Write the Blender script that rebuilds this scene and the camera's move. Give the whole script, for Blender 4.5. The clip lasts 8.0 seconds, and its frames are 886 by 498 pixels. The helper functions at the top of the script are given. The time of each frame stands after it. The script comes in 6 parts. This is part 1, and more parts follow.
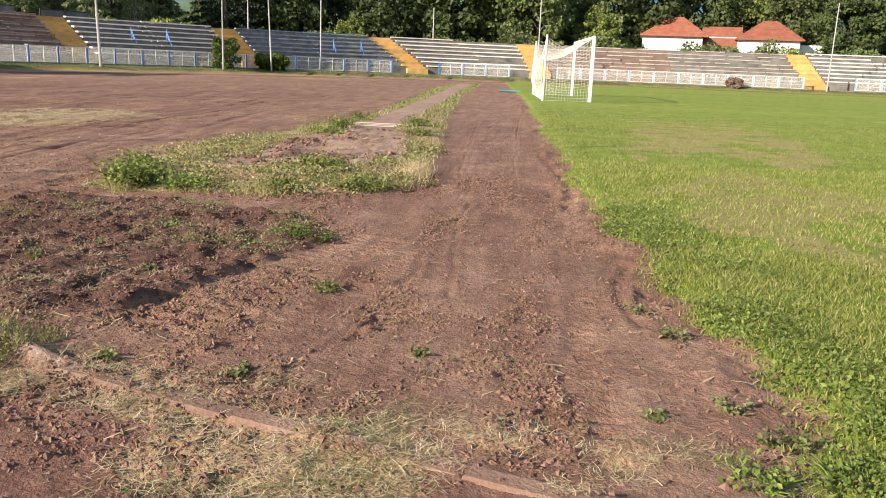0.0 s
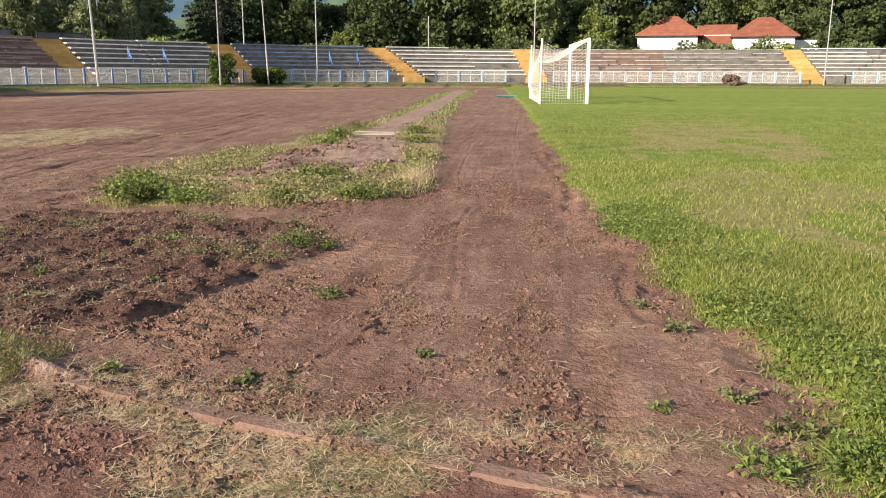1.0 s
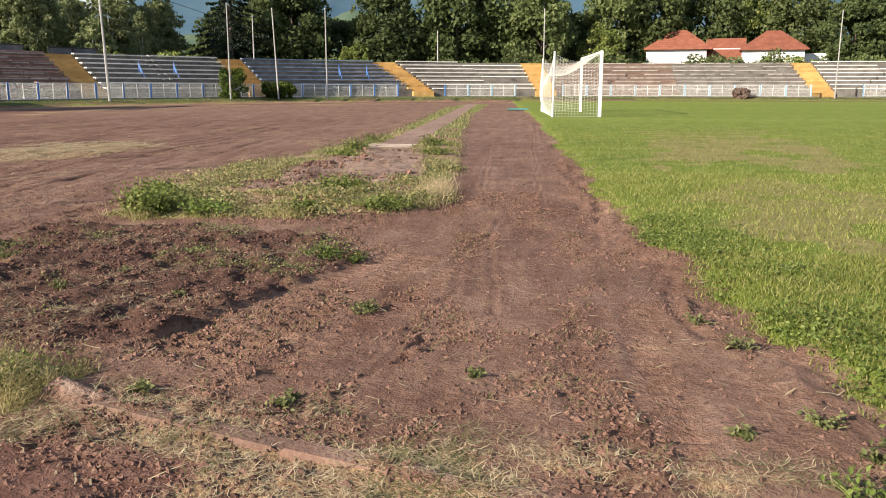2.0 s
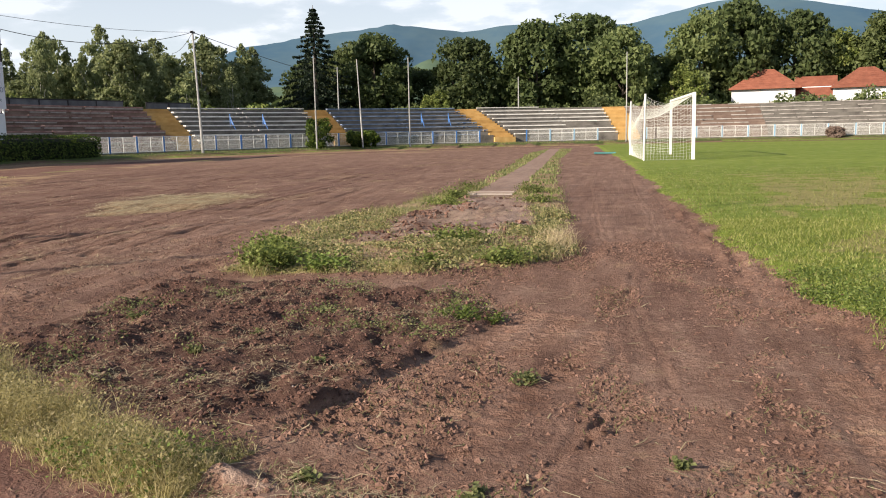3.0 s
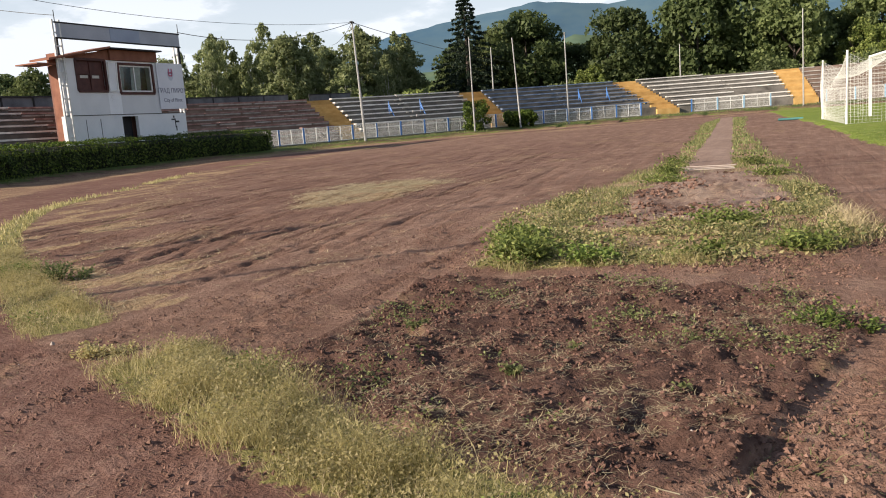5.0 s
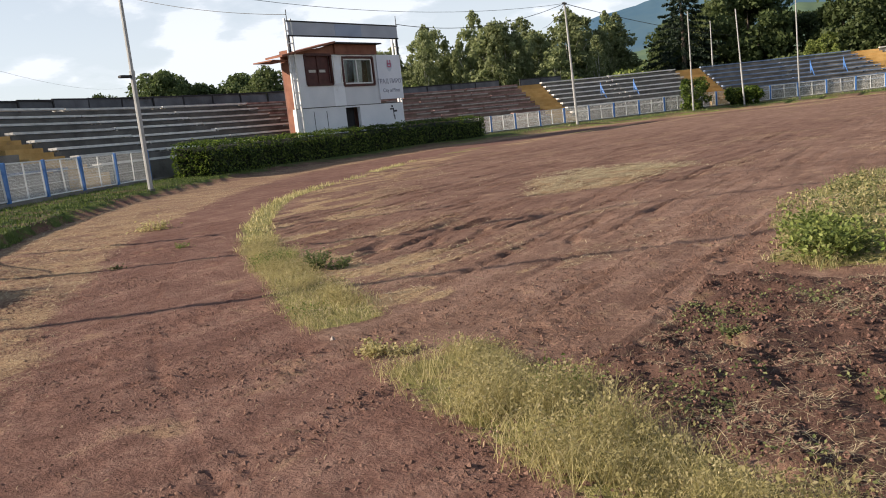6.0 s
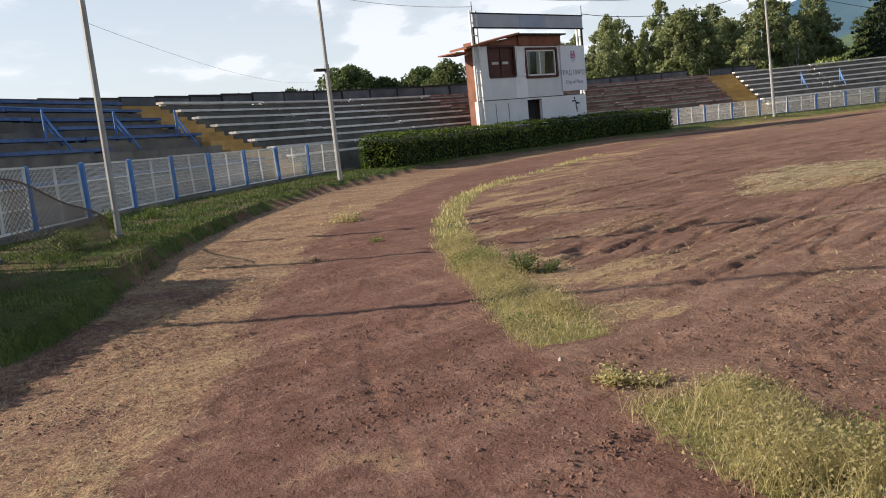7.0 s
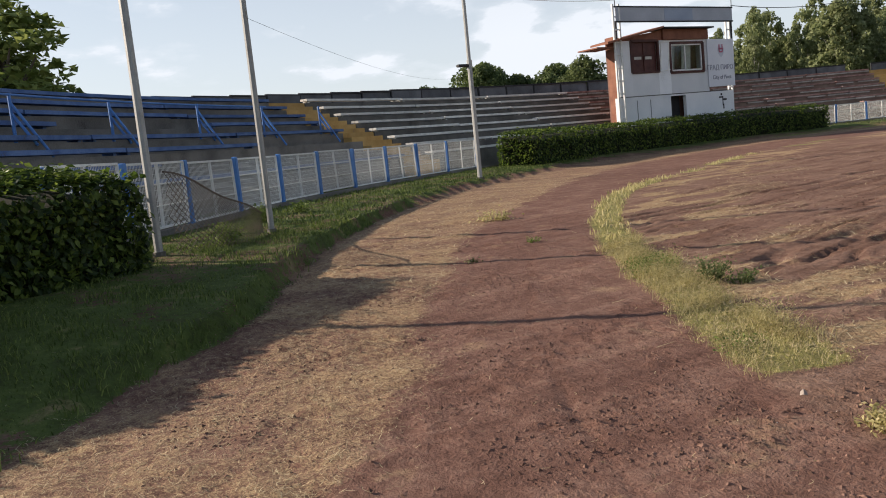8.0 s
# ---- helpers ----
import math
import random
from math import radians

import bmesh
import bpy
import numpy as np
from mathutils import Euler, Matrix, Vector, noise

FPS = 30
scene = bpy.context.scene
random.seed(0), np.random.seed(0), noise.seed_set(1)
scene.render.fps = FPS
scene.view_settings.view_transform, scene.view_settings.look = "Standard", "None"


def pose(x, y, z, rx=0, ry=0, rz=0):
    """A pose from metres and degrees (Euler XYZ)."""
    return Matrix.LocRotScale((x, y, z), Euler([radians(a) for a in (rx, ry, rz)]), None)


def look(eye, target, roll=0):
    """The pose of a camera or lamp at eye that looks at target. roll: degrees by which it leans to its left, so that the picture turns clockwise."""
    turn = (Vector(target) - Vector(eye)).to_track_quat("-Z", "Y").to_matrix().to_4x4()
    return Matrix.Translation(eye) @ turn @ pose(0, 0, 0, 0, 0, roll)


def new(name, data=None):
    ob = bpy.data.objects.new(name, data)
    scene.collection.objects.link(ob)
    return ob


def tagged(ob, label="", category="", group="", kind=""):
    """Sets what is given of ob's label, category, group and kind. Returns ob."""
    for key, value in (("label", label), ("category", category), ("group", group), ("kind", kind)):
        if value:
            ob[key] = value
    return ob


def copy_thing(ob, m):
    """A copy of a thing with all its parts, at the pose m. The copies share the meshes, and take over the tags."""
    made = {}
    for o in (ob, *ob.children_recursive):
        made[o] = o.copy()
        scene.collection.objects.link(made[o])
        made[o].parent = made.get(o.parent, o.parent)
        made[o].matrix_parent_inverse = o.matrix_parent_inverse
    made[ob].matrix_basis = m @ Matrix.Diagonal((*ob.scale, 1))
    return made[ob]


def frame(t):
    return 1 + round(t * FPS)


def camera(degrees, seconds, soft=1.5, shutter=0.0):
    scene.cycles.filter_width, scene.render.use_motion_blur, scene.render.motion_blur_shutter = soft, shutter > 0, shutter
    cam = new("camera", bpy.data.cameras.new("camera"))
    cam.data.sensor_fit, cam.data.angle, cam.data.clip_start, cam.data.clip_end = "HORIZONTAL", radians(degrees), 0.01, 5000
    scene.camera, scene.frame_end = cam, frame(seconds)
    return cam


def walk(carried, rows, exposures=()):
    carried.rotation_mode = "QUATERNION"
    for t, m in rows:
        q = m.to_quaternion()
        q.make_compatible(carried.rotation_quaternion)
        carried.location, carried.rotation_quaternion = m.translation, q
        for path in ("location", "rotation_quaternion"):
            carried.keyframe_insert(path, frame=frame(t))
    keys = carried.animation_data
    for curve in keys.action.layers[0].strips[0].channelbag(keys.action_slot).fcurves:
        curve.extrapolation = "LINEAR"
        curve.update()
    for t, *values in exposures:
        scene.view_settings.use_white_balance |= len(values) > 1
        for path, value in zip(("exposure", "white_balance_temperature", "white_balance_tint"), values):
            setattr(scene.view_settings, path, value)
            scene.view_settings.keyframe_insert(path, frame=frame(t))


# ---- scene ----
cam = camera(56.9, 8.0, soft=1.0)
PATH = [
    (0, (1.721, -1.145, 1.202), (1.513, 0.795, 0.764), 2.3),
    (0.5, (1.737, -1.138, 1.199), (1.519, 0.802, 0.763), 0.6),
    (1, (1.731, -1.16, 1.176), (1.515, 0.783, 0.756), 0.2),
    (1.2, (1.714, -1.16, 1.16), (1.5, 0.782, 0.733), 0.3),
    (2.3, (1.427, -0.857, 1.118), (1.181, 1.101, 0.794), -0.1),
    (2.5, (1.343, -0.793, 1.142), (1.084, 1.171, 0.862), -0.3),
    (3, (1.082, -0.67, 1.147), (0.657, 1.265, 0.87), -1.2),
    (3.5, (0.794, -0.569, 1.149), (0.292, 1.346, 0.861), -2.2),
    (4, (0.524, -0.386, 1.152), (-0.078, 1.498, 0.859), -3.2),
    (4.2, (0.408, -0.321, 1.158), (-0.267, 1.539, 0.866), -3.5),
    (5.3, (-0.233, -0.016, 1.142), (-1.083, 1.767, 0.829), -4.8),
    (5.5, (-0.367, 0.044, 1.161), (-1.315, 1.778, 0.853), -5.1),
    (6, (-0.724, 0.101, 1.163), (-1.925, 1.672, 0.866), -6.3),
    (6.5, (-1.034, 0.186, 1.162), (-2.408, 1.611, 0.877), -7.0),
    (7, (-1.343, 0.302, 1.2), (-2.848, 1.59, 0.93), -6.1),
    (7.5, (-1.684, 0.325, 1.203), (-3.284, 1.499, 0.958), -5.9),
    (8, (-1.969, 0.323, 1.202), (-3.659, 1.366, 0.959), -5.8),
]
EXPOSURES = [(0, 1.14), (1.2, 0.96), (2.5, 0.88), (3.5, 0.68), (5.5, 0.76), (7, 0.68), (8, 0.63)]
walk(cam, [(t, look(e, a, r)) for t, e, a, r in PATH], EXPOSURES)

# ---------------------------------------------------------------- world and light
SUN_FROM = Vector((-0.70, -0.66, 0.0)).normalized()
SUN_EL = radians(24)
world = bpy.data.worlds.new("sky")
scene.world = world
world.use_nodes = True
wn, wl = world.node_tree.nodes, world.node_tree.links
wn.clear()
w_out = wn.new("ShaderNodeOutputWorld")
w_bg = wn.new("ShaderNodeBackground")
w_bg.inputs["Strength"].default_value = 0.071
w_sky = wn.new("ShaderNodeTexSky")
w_sky.sky_type = "NISHITA"
w_sky.sun_disc = False
w_sky.sun_elevation = SUN_EL
w_sky.sun_rotation = math.atan2(SUN_FROM.x, SUN_FROM.y)
w_sky.air_density, w_sky.dust_density, w_sky.ozone_density = 1.0, 0.7, 1.4
w_tc = wn.new("ShaderNodeTexCoord")
w_sep = wn.new("ShaderNodeSeparateXYZ")
wl.new(w_tc.outputs["Generated"], w_sep.inputs[0])
w_zo = wn.new("ShaderNodeMath")
w_zo.operation = "ADD"
w_zo.inputs[1].default_value = 0.22
wl.new(w_sep.outputs["Z"], w_zo.inputs[0])
w_dx, w_dy = wn.new("ShaderNodeMath"), wn.new("ShaderNodeMath")
w_dx.operation = w_dy.operation = "DIVIDE"
wl.new(w_sep.outputs["X"], w_dx.inputs[0])
wl.new(w_sep.outputs["Y"], w_dy.inputs[0])
wl.new(w_zo.outputs[0], w_dx.inputs[1])
wl.new(w_zo.outputs[0], w_dy.inputs[1])
w_comb = wn.new("ShaderNodeCombineXYZ")
wl.new(w_dx.outputs[0], w_comb.inputs[0])
wl.new(w_dy.outputs[0], w_comb.inputs[1])
w_noise = wn.new("ShaderNodeTexNoise")
w_noise.inputs["Scale"].default_value = 3.1
w_noise.inputs["Detail"].default_value = 10
w_noise.inputs["Roughness"].default_value = 0.56
wl.new(w_comb.outputs[0], w_noise.inputs["Vector"])
# heaps of cumulus low over the hills and the stand: direction, half width, weight
w_sum = w_noise.outputs["Fac"]
for c_dir, c_half, c_weight in (
        ((-0.757, 0.643, 0.125), 0.062, 0.17), ((-0.790, 0.600, 0.090), 0.050, 0.14), ((-0.715, 0.690, 0.095), 0.050, 0.13),
        ((-0.098, 0.986, 0.155), 0.075, 0.14), ((0.02, 0.990, 0.145), 0.060, 0.14), ((-0.215, 0.965, 0.155), 0.050, 0.12),
        ((-0.300, 0.945, 0.145), 0.045, 0.08), ((-0.640, 0.752, 0.150), 0.060, 0.09), ((-0.410, 0.900, 0.150), 0.050, 0.09), ((0.16, 0.975, 0.160), 0.07, 0.12)):
    w_dot = wn.new("ShaderNodeVectorMath")
    w_dot.operation = "DOT_PRODUCT"
    w_dot.inputs[1].default_value = Vector(c_dir).normalized()
    wl.new(w_tc.outputs["Generated"], w_dot.inputs[0])
    w_heap = wn.new("ShaderNodeMapRange")
    w_heap.interpolation_type = "SMOOTHSTEP"
    w_heap.inputs["From Min"].default_value, w_heap.inputs["From Max"].default_value = math.cos(c_half * 1.5), math.cos(c_half * 0.35)
    w_heap.inputs["To Max"].default_value = c_weight
    wl.new(w_dot.outputs["Value"], w_heap.inputs["Value"])
    w_add = wn.new("ShaderNodeMath")
    wl.new(w_sum, w_add.inputs[0])
    wl.new(w_heap.outputs[0], w_add.inputs[1])
    w_sum = w_add.outputs[0]
w_ramp = wn.new("ShaderNodeValToRGB")
w_ramp.color_ramp.elements[0].position = 0.525
w_ramp.color_ramp.elements[0].color = (0.62, 0.62, 0.62, 1)
w_ramp.color_ramp.elements[1].position = 0.65
w_veil = w_ramp.color_ramp.elements.new(0.595)
w_veil.color = (0.72, 0.72, 0.72, 1)
wl.new(w_sum, w_ramp.inputs["Fac"])
w_mix = wn.new("ShaderNodeMix")
w_mix.data_type = "RGBA"
w_mix.inputs["B"].default_value = (8.15, 8.55, 9.25, 1)
w_fade = wn.new("ShaderNodeMapRange")
w_fade.inputs["From Min"].default_value, w_fade.inputs["From Max"].default_value = 0.12, 0.60
w_fade.inputs["To Min"].default_value, w_fade.inputs["To Max"].default_value = 1.0, 0.15
wl.new(w_sep.outputs["Z"], w_fade.inputs["Value"])
w_mul = wn.new("ShaderNodeMath")
w_mul.operation = "MULTIPLY"
wl.new(w_ramp.outputs["Color"], w_mul.inputs[0])
wl.new(w_fade.outputs[0], w_mul.inputs[1])
wl.new(w_mul.outputs[0], w_mix.inputs["Factor"])
wl.new(w_sky.outputs["Color"], w_mix.inputs["A"])
wl.new(w_mix.outputs["Result"], w_bg.inputs["Color"])
wl.new(w_bg.outputs[0], w_out.inputs["Surface"])

sun = new("sun", bpy.data.lights.new("sun", "SUN"))
sun.data.energy = 5.0
sun.data.angle = radians(0.6)
sun.data.color = (1.0, 0.86, 0.70)
sun_vec = Vector((SUN_FROM.x * math.cos(SUN_EL), SUN_FROM.y * math.cos(SUN_EL), math.sin(SUN_EL)))
sun.matrix_world = look(sun_vec * 60, (0, 0, 0))

# ---------------------------------------------------------------- small helpers
rng = np.random.default_rng(7)


def smooth(a, b, v):
    k = np.clip((v - a) / (b - a), 0, 1)
    return k * k * (3 - 2 * k)


def vnoise(x, y, seed=0):
    """Smooth lattice noise, 0 to 1."""
    xi, yi = np.floor(x).astype(np.int64), np.floor(y).astype(np.int64)
    fx, fy = x - xi, y - yi
    fx, fy = fx * fx * (3 - 2 * fx), fy * fy * (3 - 2 * fy)

    def h(i, j):
        n = (i * 374761393 + j * 668265263 + seed * 982451653) & 0x7FFFFFFF
        n = ((n ^ (n >> 13)) * 1274126177) & 0x7FFFFFFF
        return ((n ^ (n >> 16)) & 0xFFFF) / 65535.0
    a, b, c, d = h(xi, yi), h(xi + 1, yi), h(xi, yi + 1), h(xi + 1, yi + 1)
    return (a * (1 - fx) + b * fx) * (1 - fy) + (c * (1 - fx) + d * fx) * fy


def fbm(x, y, scale, octaves=4, seed=0):
    total, amp, norm = 0, 1.0, 0
    for k in range(octaves):
        total = total + amp * vnoise(x * scale * 2 ** k + 17.3 * k, y * scale * 2 ** k - 9.1 * k, seed + k)
        norm += amp
        amp *= 0.5
    return total / norm


def poly_sd(x, y, poly):
    """Signed distance to a polygon, positive inside."""
    inside = np.zeros(x.shape, bool)
    best = np.full(x.shape, 1e9)
    for (x0, y0), (x1, y1) in zip(poly, poly[1:] + poly[:1]):
        ex, ey = x1 - x0, y1 - y0
        k = np.clip(((x - x0) * ex + (y - y0) * ey) / (ex * ex + ey * ey), 0, 1)
        best = np.minimum(best, np.hypot(x - x0 - k * ex, y - y0 - k * ey))
        if y0 != y1:
            cross = (y0 > y) != (y1 > y)
            inside ^= cross & (x < (x1 - x0) * (y - y0) / (y1 - y0) + x0)
    return np.where(inside, best, -best)


def line_d(x, y, pts):
    """Distance to a line of points and the way along it."""
    best, along, run = np.full(x.shape, 1e9), np.zeros(x.shape), 0.0
    for (x0, y0), (x1, y1) in zip(pts, pts[1:]):
        ex, ey = x1 - x0, y1 - y0
        n = math.hypot(ex, ey)
        k = np.clip(((x - x0) * ex + (y - y0) * ey) / (n * n), 0, 1)
        d = np.hypot(x - x0 - k * ex, y - y0 - k * ey)
        along = np.where(d < best, run + k * n, along)
        best = np.minimum(best, d)
        run += n
    return best, along


def mesh_np(name, verts, faces, mat, parent=None, label="", smooth_shade=False):
    verts, faces = np.asarray(verts, np.float32), np.asarray(faces, np.int32)
    me = bpy.data.meshes.new(name)
    n, k = faces.shape
    me.vertices.add(len(verts))
    me.vertices.foreach_set("co", verts.ravel())
    me.loops.add(n * k)
    me.loops.foreach_set("vertex_index", faces.ravel())
    me.polygons.add(n)
    me.polygons.foreach_set("loop_start", np.arange(0, n * k, k, dtype=np.int32))
    me.polygons.foreach_set("use_smooth", np.full(n, smooth_shade))
    me.update(calc_edges=True)
    me.materials.append(mat)
    ob = new(name, me)
    if parent:
        ob.parent = parent
    if label:
        tagged(ob, label)
    return ob


class Geo:
    """Collects quads of beams, boxes and sweeps for one mesh."""

    def __init__(self):
        self.v, self.f, self.n = [], [], 0

    def add(self, v, f):
        self.v.append(np.asarray(v, float))
        self.f.append(np.asarray(f, int) + self.n)
        self.n += len(v)
        return self

    def box(self, c, size, rz=0.0, bevel=0.0):
        sx, sy, sz = (s / 2 for s in size)
        p = np.array([(a * sx, b * sy, d * sz) for d in (-1, 1) for a, b in ((-1, -1), (1, -1), (1, 1), (-1, 1))])
        if bevel:
            lo, hi = p[:4], p[4:]
            rings = []
            for zz, k in ((-sz, bevel), (-sz + bevel, 0), (sz - bevel, 0), (sz, bevel)):
                rings.append([(a * (sx - k), b * (sy - k), zz) for a, b in ((-1, -1), (1, -1), (1, 1), (-1, 1))])
            p = np.array([q for ring in rings for q in ring])
        c0, s0 = math.cos(rz), math.sin(rz)
        p = np.stack([p[:, 0] * c0 - p[:, 1] * s0, p[:, 0] * s0 + p[:, 1] * c0, p[:, 2]], 1) + np.array(c)
        nr = len(p) // 4
        f = [(3, 2, 1, 0), tuple(4 * (nr - 1) + i for i in range(4))]
        for r in range(nr - 1):
            for i in range(4):
                j = (i + 1) % 4
                f.append((4 * r + i, 4 * r + j, 4 * r + 4 + j, 4 * r + 4 + i))
        return self.add(p, f)

    def tube(self, pts, radius, sides=8, caps=True):
        pts = np.asarray(pts, float)
        radius = np.broadcast_to(np.asarray(radius, float), (len(pts),))
        v, f = [], []
        for i, p in enumerate(pts):
            d = pts[min(i + 1, len(pts) - 1)] - pts[max(i - 1, 0)]
            d = d / (np.linalg.norm(d) + 1e-9)
            a = np.cross(d, (0, 0, 1.0) if abs(d[2]) < 0.9 else (1.0, 0, 0))
            a /= np.linalg.norm(a)
            b = np.cross(d, a)
            ang = np.arange(sides) * 2 * np.pi / sides + np.pi / 4
            v.append(p + radius[i] * (np.outer(np.cos(ang), a) + np.outer(np.sin(ang), b)))
        for i in range(len(pts) - 1):
            for s in range(sides):
                q = (s + 1) % sides
                f.append((i * sides + s, i * sides + q, (i + 1) * sides + q, (i + 1) * sides + s))
        if caps and sides == 4:
            f += [(3, 2, 1, 0), tuple((len(pts) - 1) * 4 + i for i in range(4))]
        elif caps and sides == 8:
            for o in (0, (len(pts) - 1) * 8):
                f += [(o, o + 1, o + 2, o + 3), (o, o + 3, o + 4, o + 7), (o + 4, o + 5, o + 6, o + 7)]
        return self.add(np.concatenate(v), f)

    def sweep(self, profile, us, closed_ends=True):
        """A profile of (offset, z) swept along the stadium line."""
        k = len(profile)
        v = [stadium(u, o) + (z,) for u in us for o, z in profile]
        f = []
        for i in range(len(us) - 1):
            for j in range(k):
                q = (j + 1) % k
                f.append((i * k + j, i * k + q, (i + 1) * k + q, (i + 1) * k + j))
        if closed_ends and k == 4:
            f += [(3, 2, 1, 0), tuple((len(us) - 1) * 4 + i for i in range(4))]
        return self.add(v, f)

    def make(self, name, mat, parent=None, label="", smooth_shade=False):
        return mesh_np(name, np.concatenate(self.v), np.concatenate(self.f), mat, parent, label, smooth_shade)


def empty(name, loc=(0, 0, 0), rz=0.0):
    ob = new(name)
    ob.matrix_basis = Matrix.Translation(loc) @ Matrix.Rotation(rz, 4, "Z")
    return ob


# ---------------------------------------------------------------- the plan of the stadium
CX, CY, RF = 9.5, 36.0, 40.7          # centre of the bend, radius of the fence line


def stadium(u, off=0.0):
    """Place at u metres along the fence line, off metres outside it."""
    r, end = RF + off, math.pi * RF
    if u < 0:
        return (CX - u, CY - r)
    if u > end:
        return (CX + u - end, CY + r)
    a = u / RF
    return (CX - r * math.sin(a), CY - r * math.cos(a))


def heading(u):
    """Angle of the outward direction at u."""
    a = min(max(u / RF, 0.0), math.pi)
    return math.atan2(-math.cos(a), -math.sin(a))


def ring(x, y):
    """Distance from the middle of the bend, as the track lies."""
    return np.where(x < CX, np.hypot(x - CX, y - CY), np.abs(y - CY))


# ---------------------------------------------------------------- materials
def material(name, rough=0.9, metal=0.0, spec=0.3):
    m = bpy.data.materials.new(name)
    m.use_nodes = True
    b = m.node_tree.nodes["Principled BSDF"]
    b.inputs["Roughness"].default_value = rough
    b.inputs["Metallic"].default_value = metal
    b.inputs["Specular IOR Level"].default_value = spec
    return m, m.node_tree.nodes, m.node_tree.links, b


def tint(name, c1, c2, c3=None, scale=4.0, fine=60.0, rough=0.85, metal=0.0, spec=0.3, bump=0.3, dist=0.01, per="object", vary=0.15):
    """Two-scale colour noise between c1 and c2 with stains of c3, fine bump, and a shift per object or island."""
    m, n, l, b = material(name, rough, metal, spec)
    tc = n.new("ShaderNodeTexCoord")
    big, small = n.new("ShaderNodeTexNoise"), n.new("ShaderNodeTexNoise")
    big.inputs["Scale"].default_value, small.inputs["Scale"].default_value = scale, fine
    big.inputs["Detail"].default_value = small.inputs["Detail"].default_value = 5
    l.new(tc.outputs["Object"], big.inputs["Vector"])
    l.new(tc.outputs["Object"], small.inputs["Vector"])
    add = n.new("ShaderNodeMath")
    add.operation = "MULTIPLY_ADD"
    add.inputs[1].default_value = 0.5
    l.new(small.outputs["Fac"], add.inputs[0])
    l.new(big.outputs["Fac"], add.inputs[2])
    ramp = n.new("ShaderNodeValToRGB")
    e = ramp.color_ramp.elements
    e[0].position, e[1].position = 0.55, 0.95
    e[0].color, e[1].color = (*c1, 1), (*c2, 1)
    if c3:
        x = ramp.color_ramp.elements.new(0.47)
        x.color = (*c3, 1)
    l.new(add.outputs[0], ramp.inputs["Fac"])
    hsv = n.new("ShaderNodeHueSaturation")
    l.new(ramp.outputs["Color"], hsv.inputs["Color"])
    if per == "object":
        src = n.new("ShaderNodeObjectInfo").outputs["Random"]
    else:
        src = n.new("ShaderNodeNewGeometry").outputs["Random Per Island"]
    mr = n.new("ShaderNodeMapRange")
    mr.inputs["To Min"].default_value, mr.inputs["To Max"].default_value = 1 - vary, 1 + vary
    l.new(src, mr.inputs["Value"])
    l.new(mr.outputs[0], hsv.inputs["Value"])
    l.new(hsv.outputs["Color"], b.inputs["Base Color"])
    if bump:
        bp = n.new("ShaderNodeBump")
        bp.inputs["Strength"].default_value, bp.inputs["Distance"].default_value = bump, dist
        l.new(small.outputs["Fac"], bp.inputs["Height"])
        l.new(bp.outputs[0], b.inputs["Normal"])
    return m


def foliage(name, c1, c2, c3, rough=0.6, through_light=0.35):
    """Leaves: colour per leaf, and some light through them."""
    m, n, l, b = material(name, rough, 0, 0.25)
    geo = n.new("ShaderNodeNewGeometry")
    ramp = n.new("ShaderNodeValToRGB")
    e = ramp.color_ramp.elements
    e[0].color, e[1].color = (*c1, 1), (*c3, 1)
    mid = e.new(0.55)
    mid.color = (*c2, 1)
    l.new(geo.outputs["Random Per Island"], ramp.inputs["Fac"])
    info = n.new("ShaderNodeObjectInfo")
    mr = n.new("ShaderNodeMapRange")
    mr.inputs["To Min"].default_value, mr.inputs["To Max"].default_value = 0.8, 1.2
    l.new(info.outputs["Random"], mr.inputs["Value"])
    hsv = n.new("ShaderNodeHueSaturation")
    l.new(mr.outputs[0], hsv.inputs["Value"])
    l.new(ramp.outputs["Color"], hsv.inputs["Color"])
    l.new(hsv.outputs["Color"], b.inputs["Base Color"])
    tr = n.new("ShaderNodeBsdfTranslucent")
    l.new(hsv.outputs["Color"], tr.inputs["Color"])
    mx = n.new("ShaderNodeMixShader")
    mx.inputs["Fac"].default_value = through_light
    out = n["Material Output"]
    l.new(b.outputs[0], mx.inputs[1])
    l.new(tr.outputs[0], mx.inputs[2])
    l.new(mx.outputs[0], out.inputs["Surface"])
    return m


M_CONC = tint("concrete", (0.102, 0.095, 0.087), (0.205, 0.19, 0.172), (0.055, 0.05, 0.045), 1.2, 30, 0.92, bump=0.5)
M_CONC_BROWN = tint("weathered_concrete", (0.14, 0.095, 0.078), (0.23, 0.17, 0.14), (0.08, 0.058, 0.05), 1.0, 25, 0.93, bump=0.5)
M_BENCH_WHITE = tint("pale_bench_paint", (0.56, 0.54, 0.51), (0.76, 0.74, 0.70), (0.30, 0.27, 0.24), 2.5, 40, 0.8, bump=0.3)
M_BENCH_BLUE = tint("blue_bench_paint", (0.11, 0.17, 0.29), (0.26, 0.32, 0.42), (0.16, 0.15, 0.14), 2.5, 40, 0.8, bump=0.3)
M_BENCH_NAVY = tint("navy_bench_paint", (0.055, 0.105, 0.25), (0.12, 0.19, 0.36), (0.08, 0.09, 0.12), 2.5, 40, 0.8, bump=0.3)
M_BENCH_RED = tint("red_brown_bench_paint", (0.20, 0.10, 0.085), (0.38, 0.26, 0.23), (0.13, 0.09, 0.08), 2.5, 40, 0.85, bump=0.3)
